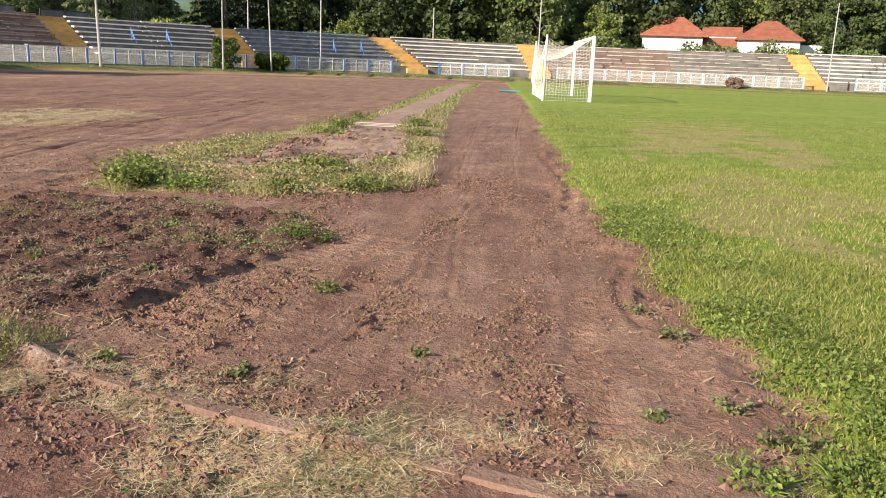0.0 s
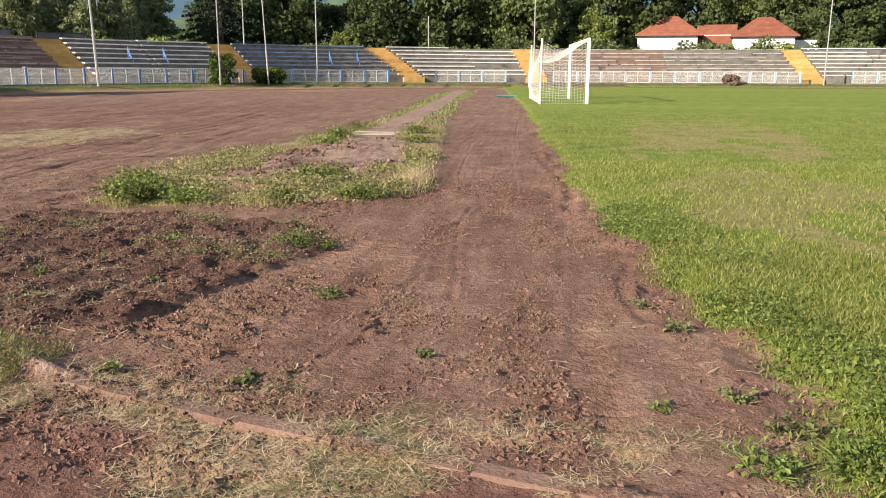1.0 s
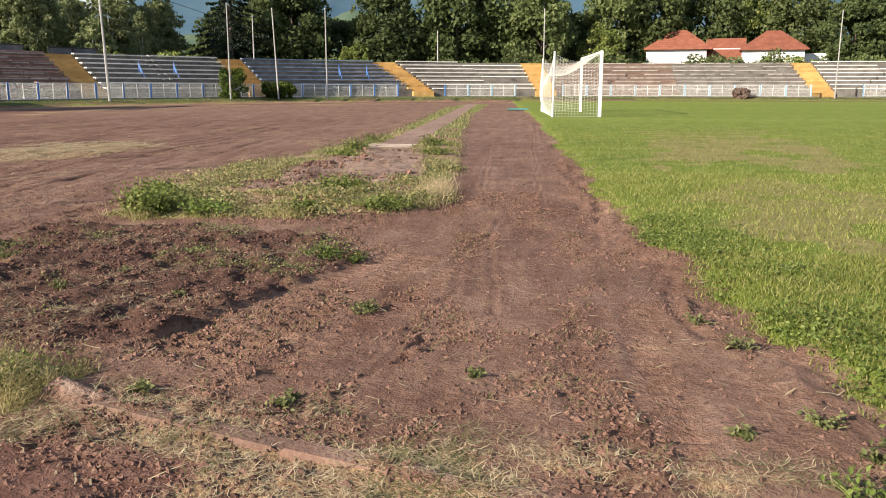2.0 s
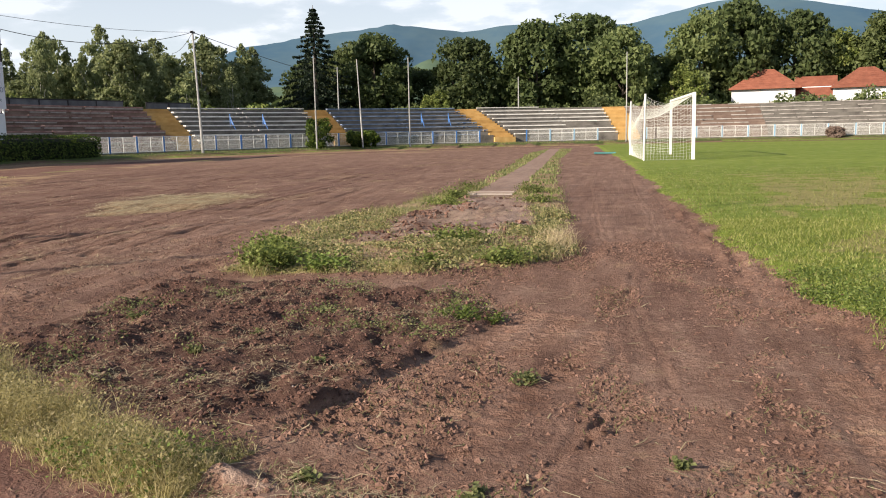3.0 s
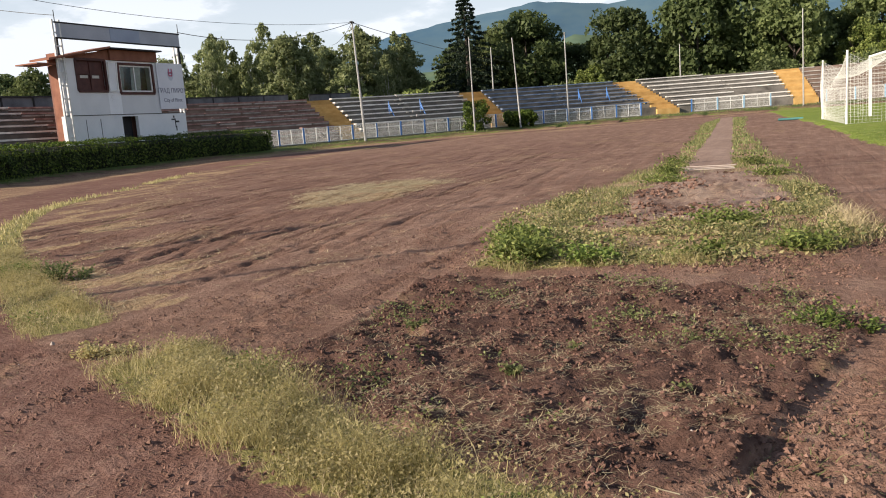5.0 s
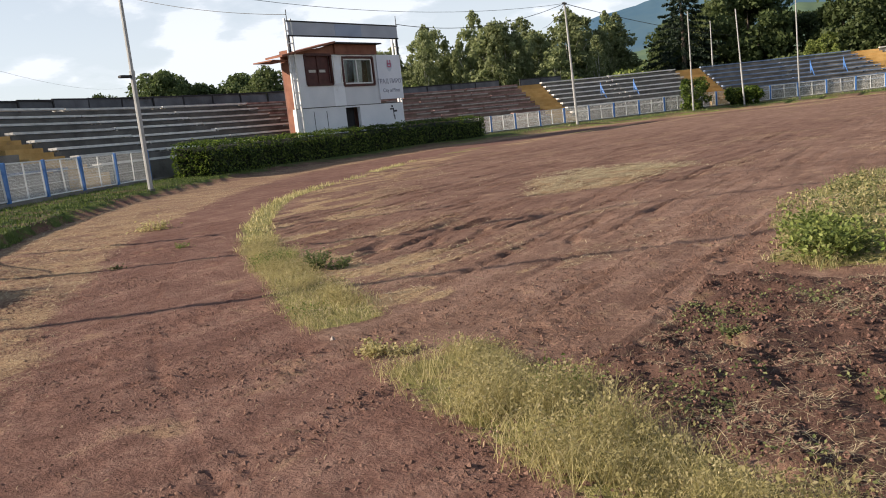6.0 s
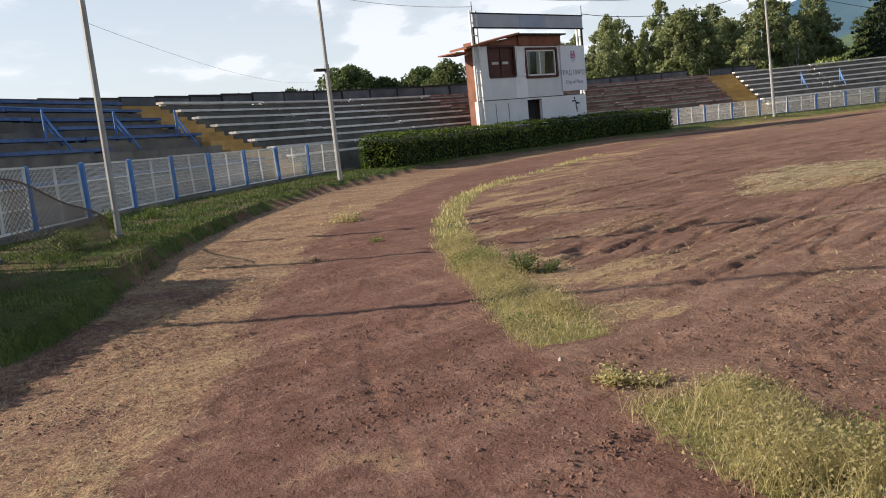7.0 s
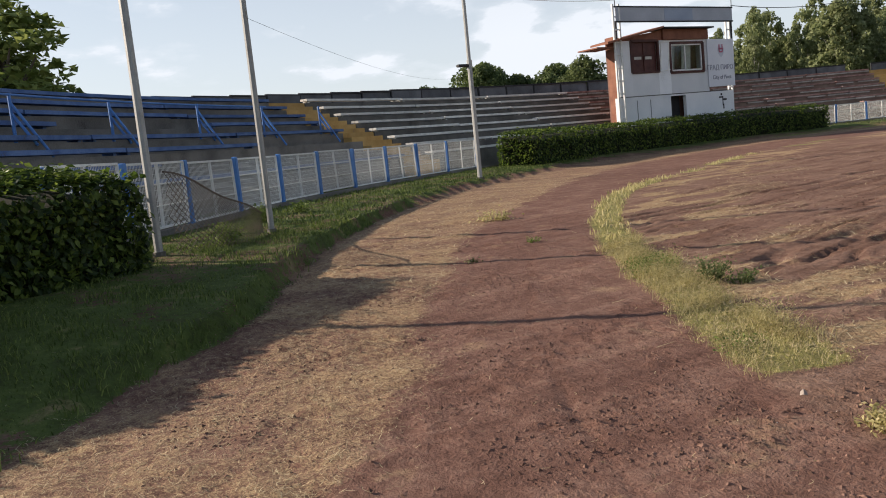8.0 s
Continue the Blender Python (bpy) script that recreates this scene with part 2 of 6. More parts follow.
M_EDGE = tint("chipped_pale_step_edge", (0.26, 0.235, 0.215), (0.46, 0.43, 0.40), (0.13, 0.10, 0.09), 2.0, 30, 0.9, bump=0.4)
M_ORANGE = tint("orange_stair_paint", (0.40, 0.235, 0.075), (0.54, 0.355, 0.14), (0.26, 0.18, 0.11), 1.5, 30, 0.85, bump=0.3)
M_BLUE = tint("blue_steel_paint", (0.045, 0.15, 0.42), (0.085, 0.23, 0.55), (0.14, 0.10, 0.08), 3, 50, 0.55, spec=0.5, bump=0.1)
M_LBLUE = tint("faded_blue_paint", (0.20, 0.36, 0.52), (0.34, 0.50, 0.64), (0.22, 0.17, 0.13), 3, 50, 0.6, spec=0.5, bump=0.1)
M_WHITE_STEEL = tint("white_steel_paint", (0.62, 0.62, 0.61), (0.80, 0.80, 0.78), (0.38, 0.30, 0.23), 4, 60, 0.5, spec=0.5, bump=0.1)
M_GALV = tint("grey_pole_steel", (0.27, 0.27, 0.265), (0.42, 0.42, 0.41), (0.22, 0.17, 0.13), 2.5, 60, 0.55, 0.2, 0.5, bump=0.1)
M_WHITE_WALL = tint("white_plaster", (0.68, 0.70, 0.73), (0.79, 0.80, 0.82), (0.46, 0.45, 0.43), 0.8, 20, 0.9, bump=0.2)
M_BRICK_RED = tint("red_brown_boards", (0.19, 0.075, 0.047), (0.27, 0.118, 0.075), (0.17, 0.07, 0.05), 3, 40, 0.8, bump=0.4)
M_DARK_WOOD = tint("dark_red_frame", (0.055, 0.020, 0.018), (0.10, 0.038, 0.032), None, 3, 40, 0.6, bump=0.2)
M_BLACK = tint("black_panel", (0.018, 0.018, 0.02), (0.04, 0.04, 0.045), (0.08, 0.07, 0.06), 1.5, 40, 0.7, bump=0.2)
M_PANEL_GREY = tint("dull_grey_panel", (0.075, 0.078, 0.088), (0.15, 0.155, 0.17), (0.05, 0.045, 0.04), 1.2, 40, 0.75, bump=0.2)
M_BANNER = tint("grey_blue_banner", (0.40, 0.43, 0.50), (0.50, 0.53, 0.60), None, 0.8, 30, 0.7, bump=0.1)
M_BANNER_DARK = tint("slate_banner_field", (0.25, 0.30, 0.40), (0.32, 0.37, 0.47), None, 0.8, 30, 0.7, bump=0.1)
M_SIGN = tint("sign_sheet", (0.60, 0.61, 0.67), (0.70, 0.71, 0.76), None, 0.8, 30, 0.6, bump=0.05)
M_INK = tint("faded_slate_ink", (0.20, 0.21, 0.27), (0.26, 0.27, 0.33), None, 3, 30, 0.7, bump=0)
M_PINK = tint("faded_crimson_ink", (0.42, 0.10, 0.18), (0.50, 0.16, 0.24), None, 3, 30, 0.7, bump=0)
M_ROOM = tint("dim_room_paint", (0.16, 0.08, 0.065), (0.24, 0.13, 0.10), None, 2, 30, 0.9, bump=0.1)
M_CURTAIN = tint("pale_curtain", (0.48, 0.46, 0.42), (0.60, 0.58, 0.54), None, 5, 40, 0.9, bump=0.1)
M_ROOFTILE = tint("terracotta_tile", (0.19, 0.066, 0.042), (0.28, 0.105, 0.066), (0.17, 0.07, 0.05), 1.5, 12, 0.85, bump=0.5, dist=0.05)
M_BARK = tint("grey_brown_bark", (0.07, 0.055, 0.045), (0.15, 0.12, 0.10), None, 3, 25, 0.95, bump=0.8, dist=0.03)
M_BIRCH = tint("pale_bark", (0.38, 0.36, 0.33), (0.52, 0.50, 0.46), (0.12, 0.10, 0.09), 3, 20, 0.9, bump=0.4)
M_CABLE = tint("black_cable", (0.02, 0.02, 0.02), (0.035, 0.035, 0.035), None, 3, 30, 0.6, bump=0)
M_RUST = tint("rusty_wire", (0.10, 0.075, 0.06), (0.17, 0.13, 0.10), None, 6, 50, 0.8, bump=0)
M_NET = tint("white_net_cord", (0.66, 0.66, 0.63), (0.80, 0.80, 0.77), None, 6, 50, 0.85, bump=0)
M_KERB = tint("kerb_concrete", (0.160, 0.095, 0.072), (0.24, 0.152, 0.117), (0.12, 0.070, 0.052), 4, 60, 0.95, bump=0.7)
M_PLANK = tint("weathered_plank", (0.30, 0.25, 0.22), (0.42, 0.36, 0.32), None, 4, 60, 0.9, bump=0.4)
M_DIRT_LUMP = tint("soil_lumps", (0.095, 0.052, 0.041), (0.195, 0.114, 0.091), None, 6, 90, 0.97, spec=0.1, bump=0.8, per="island", vary=0.4)
M_DIRT_LUMP2 = tint("pale_soil_lumps", (0.125, 0.071, 0.054), (0.205, 0.124, 0.096), None, 6, 90, 0.97, spec=0.1, bump=0.6, per="island", vary=0.35)
M_STRAW = tint("dry_straw", (0.34, 0.268, 0.155), (0.53, 0.44, 0.285), None, 8, 40, 0.85, bump=0, per="island", vary=0.4)
M_LEAF_DARK = foliage("dark_tree_leaves", (0.060, 0.085, 0.032), (0.090, 0.122, 0.044), (0.145, 0.180, 0.070), 0.6, 0.45)
M_LEAF_MID = foliage("mid_tree_leaves", (0.095, 0.125, 0.046), (0.145, 0.182, 0.068), (0.21, 0.245, 0.10), 0.6, 0.45)
M_LEAF_YEL = foliage("yellow_green_leaves", (0.09, 0.125, 0.03), (0.17, 0.21, 0.055), (0.28, 0.31, 0.095))
M_LEAF_PALE = foliage("pale_wood_leaves", (0.145, 0.178, 0.080), (0.225, 0.258, 0.118), (0.32, 0.345, 0.175), 0.6, 0.5)
M_LEAF_SPRUCE = foliage("spruce_needles", (0.008, 0.017, 0.010), (0.018, 0.032, 0.017), (0.036, 0.055, 0.028), through_light=0.1)
M_LEAF_HEDGE = foliage("hedge_leaves", (0.022, 0.042, 0.010), (0.064, 0.104, 0.018), (0.23, 0.30, 0.055), 0.45, 0.48)
# solid hedge core, near-black: the shade between the leaves is in its colour
M_HEDGE_CORE = tint("shaded_hedge_core", (0.010, 0.014, 0.006), (0.022, 0.026, 0.012), None, 5, 40, 0.95, bump=0.6)
M_GRASS = foliage("lawn_blades", (0.110, 0.138, 0.028), (0.195, 0.228, 0.050), (0.37, 0.355, 0.14), 0.5)
M_VERGE = foliage("verge_blades", (0.31, 0.275, 0.115), (0.42, 0.37, 0.175), (0.57, 0.49, 0.28), 0.7, 0.45)
M_WEED = foliage("weed_leaves", (0.09, 0.135, 0.030), (0.17, 0.235, 0.052), (0.30, 0.36, 0.11), 0.5)
# dark weed green, deepened further by the shade that lies on the bank
M_BANK = foliage("bank_weed_blades", (0.05, 0.075, 0.018), (0.095, 0.135, 0.030), (0.20, 0.24, 0.065), 0.6)
M_WEED_GREY = foliage("grey_green_weed_leaves", (0.095, 0.115, 0.042), (0.175, 0.195, 0.075), (0.28, 0.28, 0.125), 0.6)
# distance haze is mixed into the hill colours as blue, the far range most
M_HILL = tint("hazed_far_wooded_slope", (0.062, 0.118, 0.178), (0.088, 0.145, 0.185), (0.052, 0.102, 0.18), 0.003, 0.02, 1.0, spec=0.0, bump=0)
M_HILL_NEAR = tint("hazed_near_wooded_slope", (0.07, 0.115, 0.09), (0.12, 0.165, 0.105), (0.055, 0.095, 0.09), 0.006, 0.04, 1.0, spec=0.0, bump=0)


def glass_pane():
    m, n, l, b = material("window_glass", 0.05, 0, 0.5)
    b.inputs["Transmission Weight"].default_value = 1.0
    b.inputs["IOR"].default_value = 1.45
    b.inputs["Base Color"].default_value = (0.85, 0.9, 0.9, 1)
    return m


M_GLASS = glass_pane()

# ---------------------------------------------------------------- ground
KERB_R, TRACK_R = 35.55, 38.3
BED = [(-2.56, 5.28), (-1.15, 5.35), (0.05, 4.95), (0.36, 4.40), (0.20, 3.86), (-0.07, 2.92), (-0.22, 2.40), (-0.5, 2.2), (-1.35, 2.55), (-2.5, 3.3), (-2.35, 4.0), (-2.45, 4.6)]
ISLAND = [(-2.28, 5.77), (-2.9, 8.7), (-2.55, 12.4), (-2.0, 16), (-3.0, 30), (-4.0, 46), (-3.9, 56), (-2.2, 56), (-1.5, 35), (-0.36, 19.1), (0.32, 10.7), (0.6, 7.1), (0.3, 6.2), (-0.43, 5.87), (-1.42, 5.8)]
ISLAND_SOIL = [(-1.7, 7.5), (-1.95, 9.5), (-1.9, 11.5), (-1.55, 13.1), (-0.45, 13.1), (-0.1, 10.5), (0.12, 9.0), (-0.1, 8.0), (-0.6, 7.6)]
STRAW_SPOT = [(-6.9, 10.6), (-8.2, 13.0), (-8.7, 15.0), (-7.2, 15.6), (-5.8, 14.4), (-6.1, 12.3)]
RUTS = [  # wheel ruts and furrows: line, half width, depth, tread
    ([(0.40, 18.0), (0.52, 15.3), (0.74, 11.0), (0.80, 9.6), (0.87, 8.4), (0.98, 7.4), (1.05, 6.3)], 0.014, 0.024, 0),
    ([(1.30, 20.0), (1.35, 14.7), (1.47, 11.0), (1.46, 9.6), (1.52, 8.4), (1.58, 7.0)], 0.013, 0.024, 0),
    ([(1.19, 6.2), (1.14, 5.2), (1.22, 4.4), (1.26, 3.8), (1.31, 3.0)], 0.019, 0.021, 0),
    ([(1.05, 4.0), (1.04, 3.7), (1.06, 3.4), (1.00, 3.2)], 0.024, 0.024, 0),
    ([(1.42, 4.6), (1.40, 4.0), (1.43, 3.5)], 0.017, 0.013, 0),
    ([(2.04, 6.5), (1.95, 4.6), (1.90, 3.4), (1.95, 2.85), (1.90, 2.06), (1.93, 1.5)], 0.021, 0.009, 0),
    ([(2.06, 3.3), (2.0, 2.4), (2.04, 1.7), (2.06, 1.2)], 0.070, 0.012, 1),
    ([(2.36, 4.04), (2.25, 3.5), (2.23, 3.1), (2.30, 2.7)], 0.033, 0.030, 0),
    ([(1.70, 11.9), (1.92, 9.4), (2.1, 7.6), (2.06, 5.9)], 0.047, 0.027, 0),
    ([(0.92, 2.9), (0.90, 2.4), (0.86, 2.1)], 0.016, 0.021, 0),
    ([(1.00, 2.60), (0.975, 2.50), (0.97, 2.44)], 0.020, 0.055, 0),
    ([(0.96, 2.34), (0.95, 2.26)], 0.015, 0.035, 0),
    ([(0.41, 4.36), (0.25, 3.84), (-0.02, 2.9), (-0.18, 2.38)], 0.015, 0.010, 0),
    ([(0.57, 4.5), (0.29, 3.5), (0.07, 2.7), (-0.06, 2.25)], 0.085, 0.014, 1),
    ([(0.80, 4.4), (0.55, 3.5), (0.35, 2.8), (0.19, 2.2)], 0.090, 0.014, 1),
    ([(1.00, 4.0), (0.78, 3.2), (0.62, 2.6), (0.50, 2.1)], 0.080, 0.014, 1),
    ([(-7.47, 6.34), (-8.0, 7.6), (-8.54, 9.1)], 0.035, 0.041, 0),
    ([(-7.8, 6.7), (-7.75, 7.5)], 0.035, 0.038, 0),
    ([(-8.6, 7.0), (-8.9, 8.2)], 0.035, 0.038, 0),
    ([(-9.3, 7.7), (-9.9, 9.6)], 0.035, 0.038, 0),
    ([(-6.8, 6.1), (-6.95, 6.9)], 0.028, 0.038, 0),
    ([(-5.92, 5.5), (-6.1, 6.5), (-6.2, 7.2)], 0.028, 0.034, 0),
    ([(-6.0, 6.2), (-6.35, 7.6), (-6.6, 8.7), (-6.9, 11)], 0.028, 0.030, 0),
    ([(-5.3, 5.6), (-5.5, 6.6)], 0.025, 0.030, 0),
    ([(-14.3, 15.6), (-17.0, 24.0), (-19.7, 37.0)], 0.100, 0.060, 0),
    ([(-11.5, 11.0), (-13.5, 16.0), (-15.5, 24.0)], 0.080, 0.050, 0),
    ([(-4.4, 5.0), (-4.55, 6.5), (-4.6, 8.3)], 0.030, 0.035, 0),
    ([(-3.16, 4.06), (-3.23, 4.93)], 0.028, 0.035, 0),
    ([(-3.23, 4.93), (-3.36, 6.0), (-3.44, 7.0), (-3.5, 8.6)], 0.032, 0.035, 0),
    ([(-2.4, 3.56), (-2.45, 4.57)], 0.050, 0.030, 0),
    ([(-2.63, 4.4), (-2.75, 6.0), (-2.84, 7.6), (-2.9, 9.0)], 0.035, 0.035, 0),
    ([(-2.92, 3.7), (-2.98, 4.5)], 0.030, 0.030, 0),
    ([(-4.47, 6.1), (-4.3, 9.0), (-4.42, 12.0)], 0.035, 0.035, 0),
    ([(-6.0, 8.2), (-5.2, 12.5), (-4.7, 16.1)], 0.035, 0.034, 0),
    ([(-6.9, 7.84), (-7.2, 10.0), (-7.5, 12.1)], 0.035, 0.034, 0),
    ([(-8.5, 10.0), (-8.6, 13.0), (-9.2, 17.0)], 0.042, 0.038, 0),
    ([(-10.2, 11.5), (-10.9, 15.0), (-12.0, 20.0)], 0.049, 0.038, 0),
    ([(-4.0, 2.2), (-5.1, 2.85), (-6.4, 3.7), (-8.5, 5.4), (-12.5, 9.2)], 0.025, 0.012, 0),
    ([(-2.2, 1.3), (-3.6, 2.0), (-5.0, 2.75)], 0.030, 0.012, 0),
    ([(-4.9, 1.0), (-5.6, 1.55), (-6.4, 2.1)], 0.060, 0.010, 0),
]


def kerb_r(u):
    """The kerb swings in from the fence line as the bend goes on."""
    return np.interp(u, (0, 9, 11.5, 12.5, 13.5, 14.2, 15.2, 16.3, 18, 19.8, 22.7, 26.4, 30.3, 35.3, 38, 44, 60, 128), (35.75, 35.75, 35.70, 35.66, 35.56, 35.48, 35.32, 35.32, 35.06, 34.82, 34.52, 34.15, 33.70, 32.85, 32.2, 31.7, 31.5, 31.5))


def kerb_line(u):
    """Radius of the half-buried kerb stones."""
    return np.interp(u, (7, 9, 11.2, 12), (35.92, 35.79, 35.59, 35.55))


def bank_foot(u):
    """Radius at which the grassy bank below the fence begins."""
    return np.interp(u, (12, 16, 17, 17.6, 18.5, 19.4, 22, 30, 60), (39.4, 39.0, 38.85, 38.6, 38.35, 38.05, 37.95, 37.9, 38.1))


def pitch_edge(y):
    ys = (-60, 0.2, 1.3, 1.8, 2.3, 2.9, 3.8, 4.95, 7.0, 12.1, 25.5, 32, 40, 70)
    xs = (2.75, 2.72, 2.74, 2.84, 2.70, 2.54, 2.58, 2.38, 2.15, 2.02, 1.40, 1.15, 0.6, -1.2)
    return np.interp(y, ys, xs)


def runway_mid(y):
    return -1.17 - (y - 13.3) * 0.0524


def zones(x, y):
    """How far each place is lawn, verge, straw, tilled soil, pale soil or concrete, 0 to 1."""
    w = 0.22 * (fbm(x, y, 1.6, 4, 3) - 0.5) * 2
    w2 = 0.5 * (fbm(x, y, 0.35, 3, 9) - 0.5) * 2
    r = ring(x, y) + 0.35 * w
    u = np.arctan2(-(x - CX), -(y - CY)) * RF
    kr = kerb_r(u)
    inner = r < kr
    lawn = smooth(-0.14, 0.14, x - pitch_edge(y) + w) * smooth(36.3, 35.6, r)
    # verge along the kerb, with a gap where carts drive through
    cut = smooth(0.14, -0.10, np.abs(u - 15.80) - 0.64 + 0.5 * w)
    width_in = np.interp(u, (0, 10, 12, 13.2, 14.2, 15, 16.4, 18, 19.5, 24, 40), (0.2, 0.3, 0.32, 0.38, 0.48, 0.50, 0.42, 0.36, 0.28, 0.30, 0.3))
    band = smooth(0.12, -0.12, np.abs(r - kr + width_in / 2 - 0.04) - width_in / 2 - 0.05)
    patchy = smooth(0.30, 0.52, fbm(x, y, 0.9, 3, 21) + 0.35 * (u > 10.5) * (u < 23))
    verge = band * (1 - cut) * np.where(u > 11.35 + 0.5 * w, patchy, 0.0) * (x < 4)
    near_straw = 0.95 * smooth(0.62, 0.2, np.abs(r - 35.85 + 0.6 * w)) * smooth(12.0, 10.5, u) * (x < 2.9) * smooth(0.36, 0.54, fbm(x, y, 2.6, 4, 23)) * 0.66
    isl = smooth(-0.12, 0.16, poly_sd(x, y, ISLAND) + 0.8 * w)
    soil = smooth(-0.1, 0.25, poly_sd(x, y, ISLAND_SOIL) + 1.5 * w)
    run = smooth(0.05, -0.03, np.abs(x - runway_mid(y)) - 0.36 + 0.25 * w) * smooth(13.1, 13.4, y) * (y < 58)
    bed = smooth(-0.05, 0.04, poly_sd(x, y, BED) + 0.16 * w)
    verge = np.maximum(verge, isl * (1 - soil) * (1 - run) * smooth(0.42, 0.60, fbm(x, y, 1.5, 4, 31) + 0.05 + 0.10 * smooth(0.5, 0.15, poly_sd(x, y, ISLAND)) * (y < 9)))
    # outer grass by the fence
    foot = bank_foot(u)
    outer = smooth(foot - 0.14, foot + 0.04, r + 0.25 * w) * smooth(140, 120, np.abs(x)) * (0.5 + 0.5 * smooth(0.38, 0.58, fbm(x, y, 1.2, 4, 19)))
    far_field = smooth(40, 60, y) * smooth(0.52, 0.66, fbm(x, y, 0.22, 3, 41)) * 0.7 * inner
    ring_grass = smooth(36.6, 38.2, r) * smooth(30, 42, y)
    spot = smooth(-0.6, 0.9, poly_sd(x, y, STRAW_SPOT) + 2.0 * w2 + w)
    start = np.interp(u, (12, 15.8, 16.3, 19, 20.6, 24.4, 31, 38, 60), (38.2, 37.15, 36.95, 36.55, 36.37, 35.95, 35.1, 34.9, 34.9))
    side = smooth(-0.12, 0.25, r - start + 0.8 * w) * smooth(foot + 0.3, foot, r) * (0.30 + 0.42 * fbm(x, y, 2.2, 5, 51)) * (u > 9)
    d_straw = smooth(0.56, 0.70, fbm(x, y * 0.5, 1.0, 5, 61)) * 0.4 * inner * (x < 0) * smooth(3.5, 6, y) * (1 - bed)
    edge_straw = smooth(4.2, 0.6, np.abs(kr - r)) * inner * smooth(0.45, 0.60, fbm(x * 2.2, y * 0.7, 1.6, 4, 71)) * 0.75 * (u > 16.5)
    worn = lawn * smooth(0.1, 0.5, smooth(1.0, 0.0, np.abs(x - 3.6 - 0.12 * (y - 4)) / (1.2 + 0.10 * y)) * (0.10 + 1.1 * smooth(0.30, 0.70, fbm(x, y * 0.6, 0.9, 4, 81)))) * smooth(2.5, 4.0, y) * smooth(26, 12, y)
    straw = np.clip(np.maximum.reduce([near_straw, 1.25 * spot, side * (1 - 0.8 * outer), d_straw, edge_straw, worn * 0.75, far_field, isl * (1 - soil) * 0.6]), 0, 1)
    straw = straw * (1 - run) * (1 - 0.7 * bed)
    green = np.clip(np.maximum.reduce([lawn, ring_grass * 0.75 * (1 - outer)]), 0, 1) * (1 - run)
    line = np.exp(-((r - 0.35 * w - kerb_line(u)) / 0.06) ** 2) * (x > -1.0) * (x < 2.4) * (y < 5) * smooth(0.30, 0.5, fbm(x, y, 1.8, 3, 34))
    soil = np.maximum(soil, 0.85 * line)
    straw = straw * (1 - 0.8 * line)
    damp = smooth(0.16, 0.08, line_d(x, y, [(1.50, 5.6), (1.58, 4.6), (1.66, 3.6), (1.72, 2.4)])[0] + 0.35 * w) + 0.7 * smooth(0.50, 0.62, fbm(x * 2.4, y * 0.7, 0.9, 4, 36)) * (y < 16) * (x > -3)
    turned = smooth(4.0, 6.0, y) * smooth(-4.2, -6.0, x) * inner * smooth(42, 26, y) * (0.30 + 0.70 * smooth(0.40, 0.56, fbm(x + 0.12 * y, y * 0.07, 2.7, 3, 55)))
    damp = np.clip(np.maximum(damp, turned), 0, 1) * (1 - lawn)
    pale = np.maximum(soil * 0.8, run)
    return dict(green=green, verge=verge * (1 - bed), straw=straw, bed=bed, pale=pale, run=run, soil=soil, isl=isl, damp=damp, lawn=lawn, outer=outer, worn=worn, track=smooth(0.0, 0.2, r - kr))


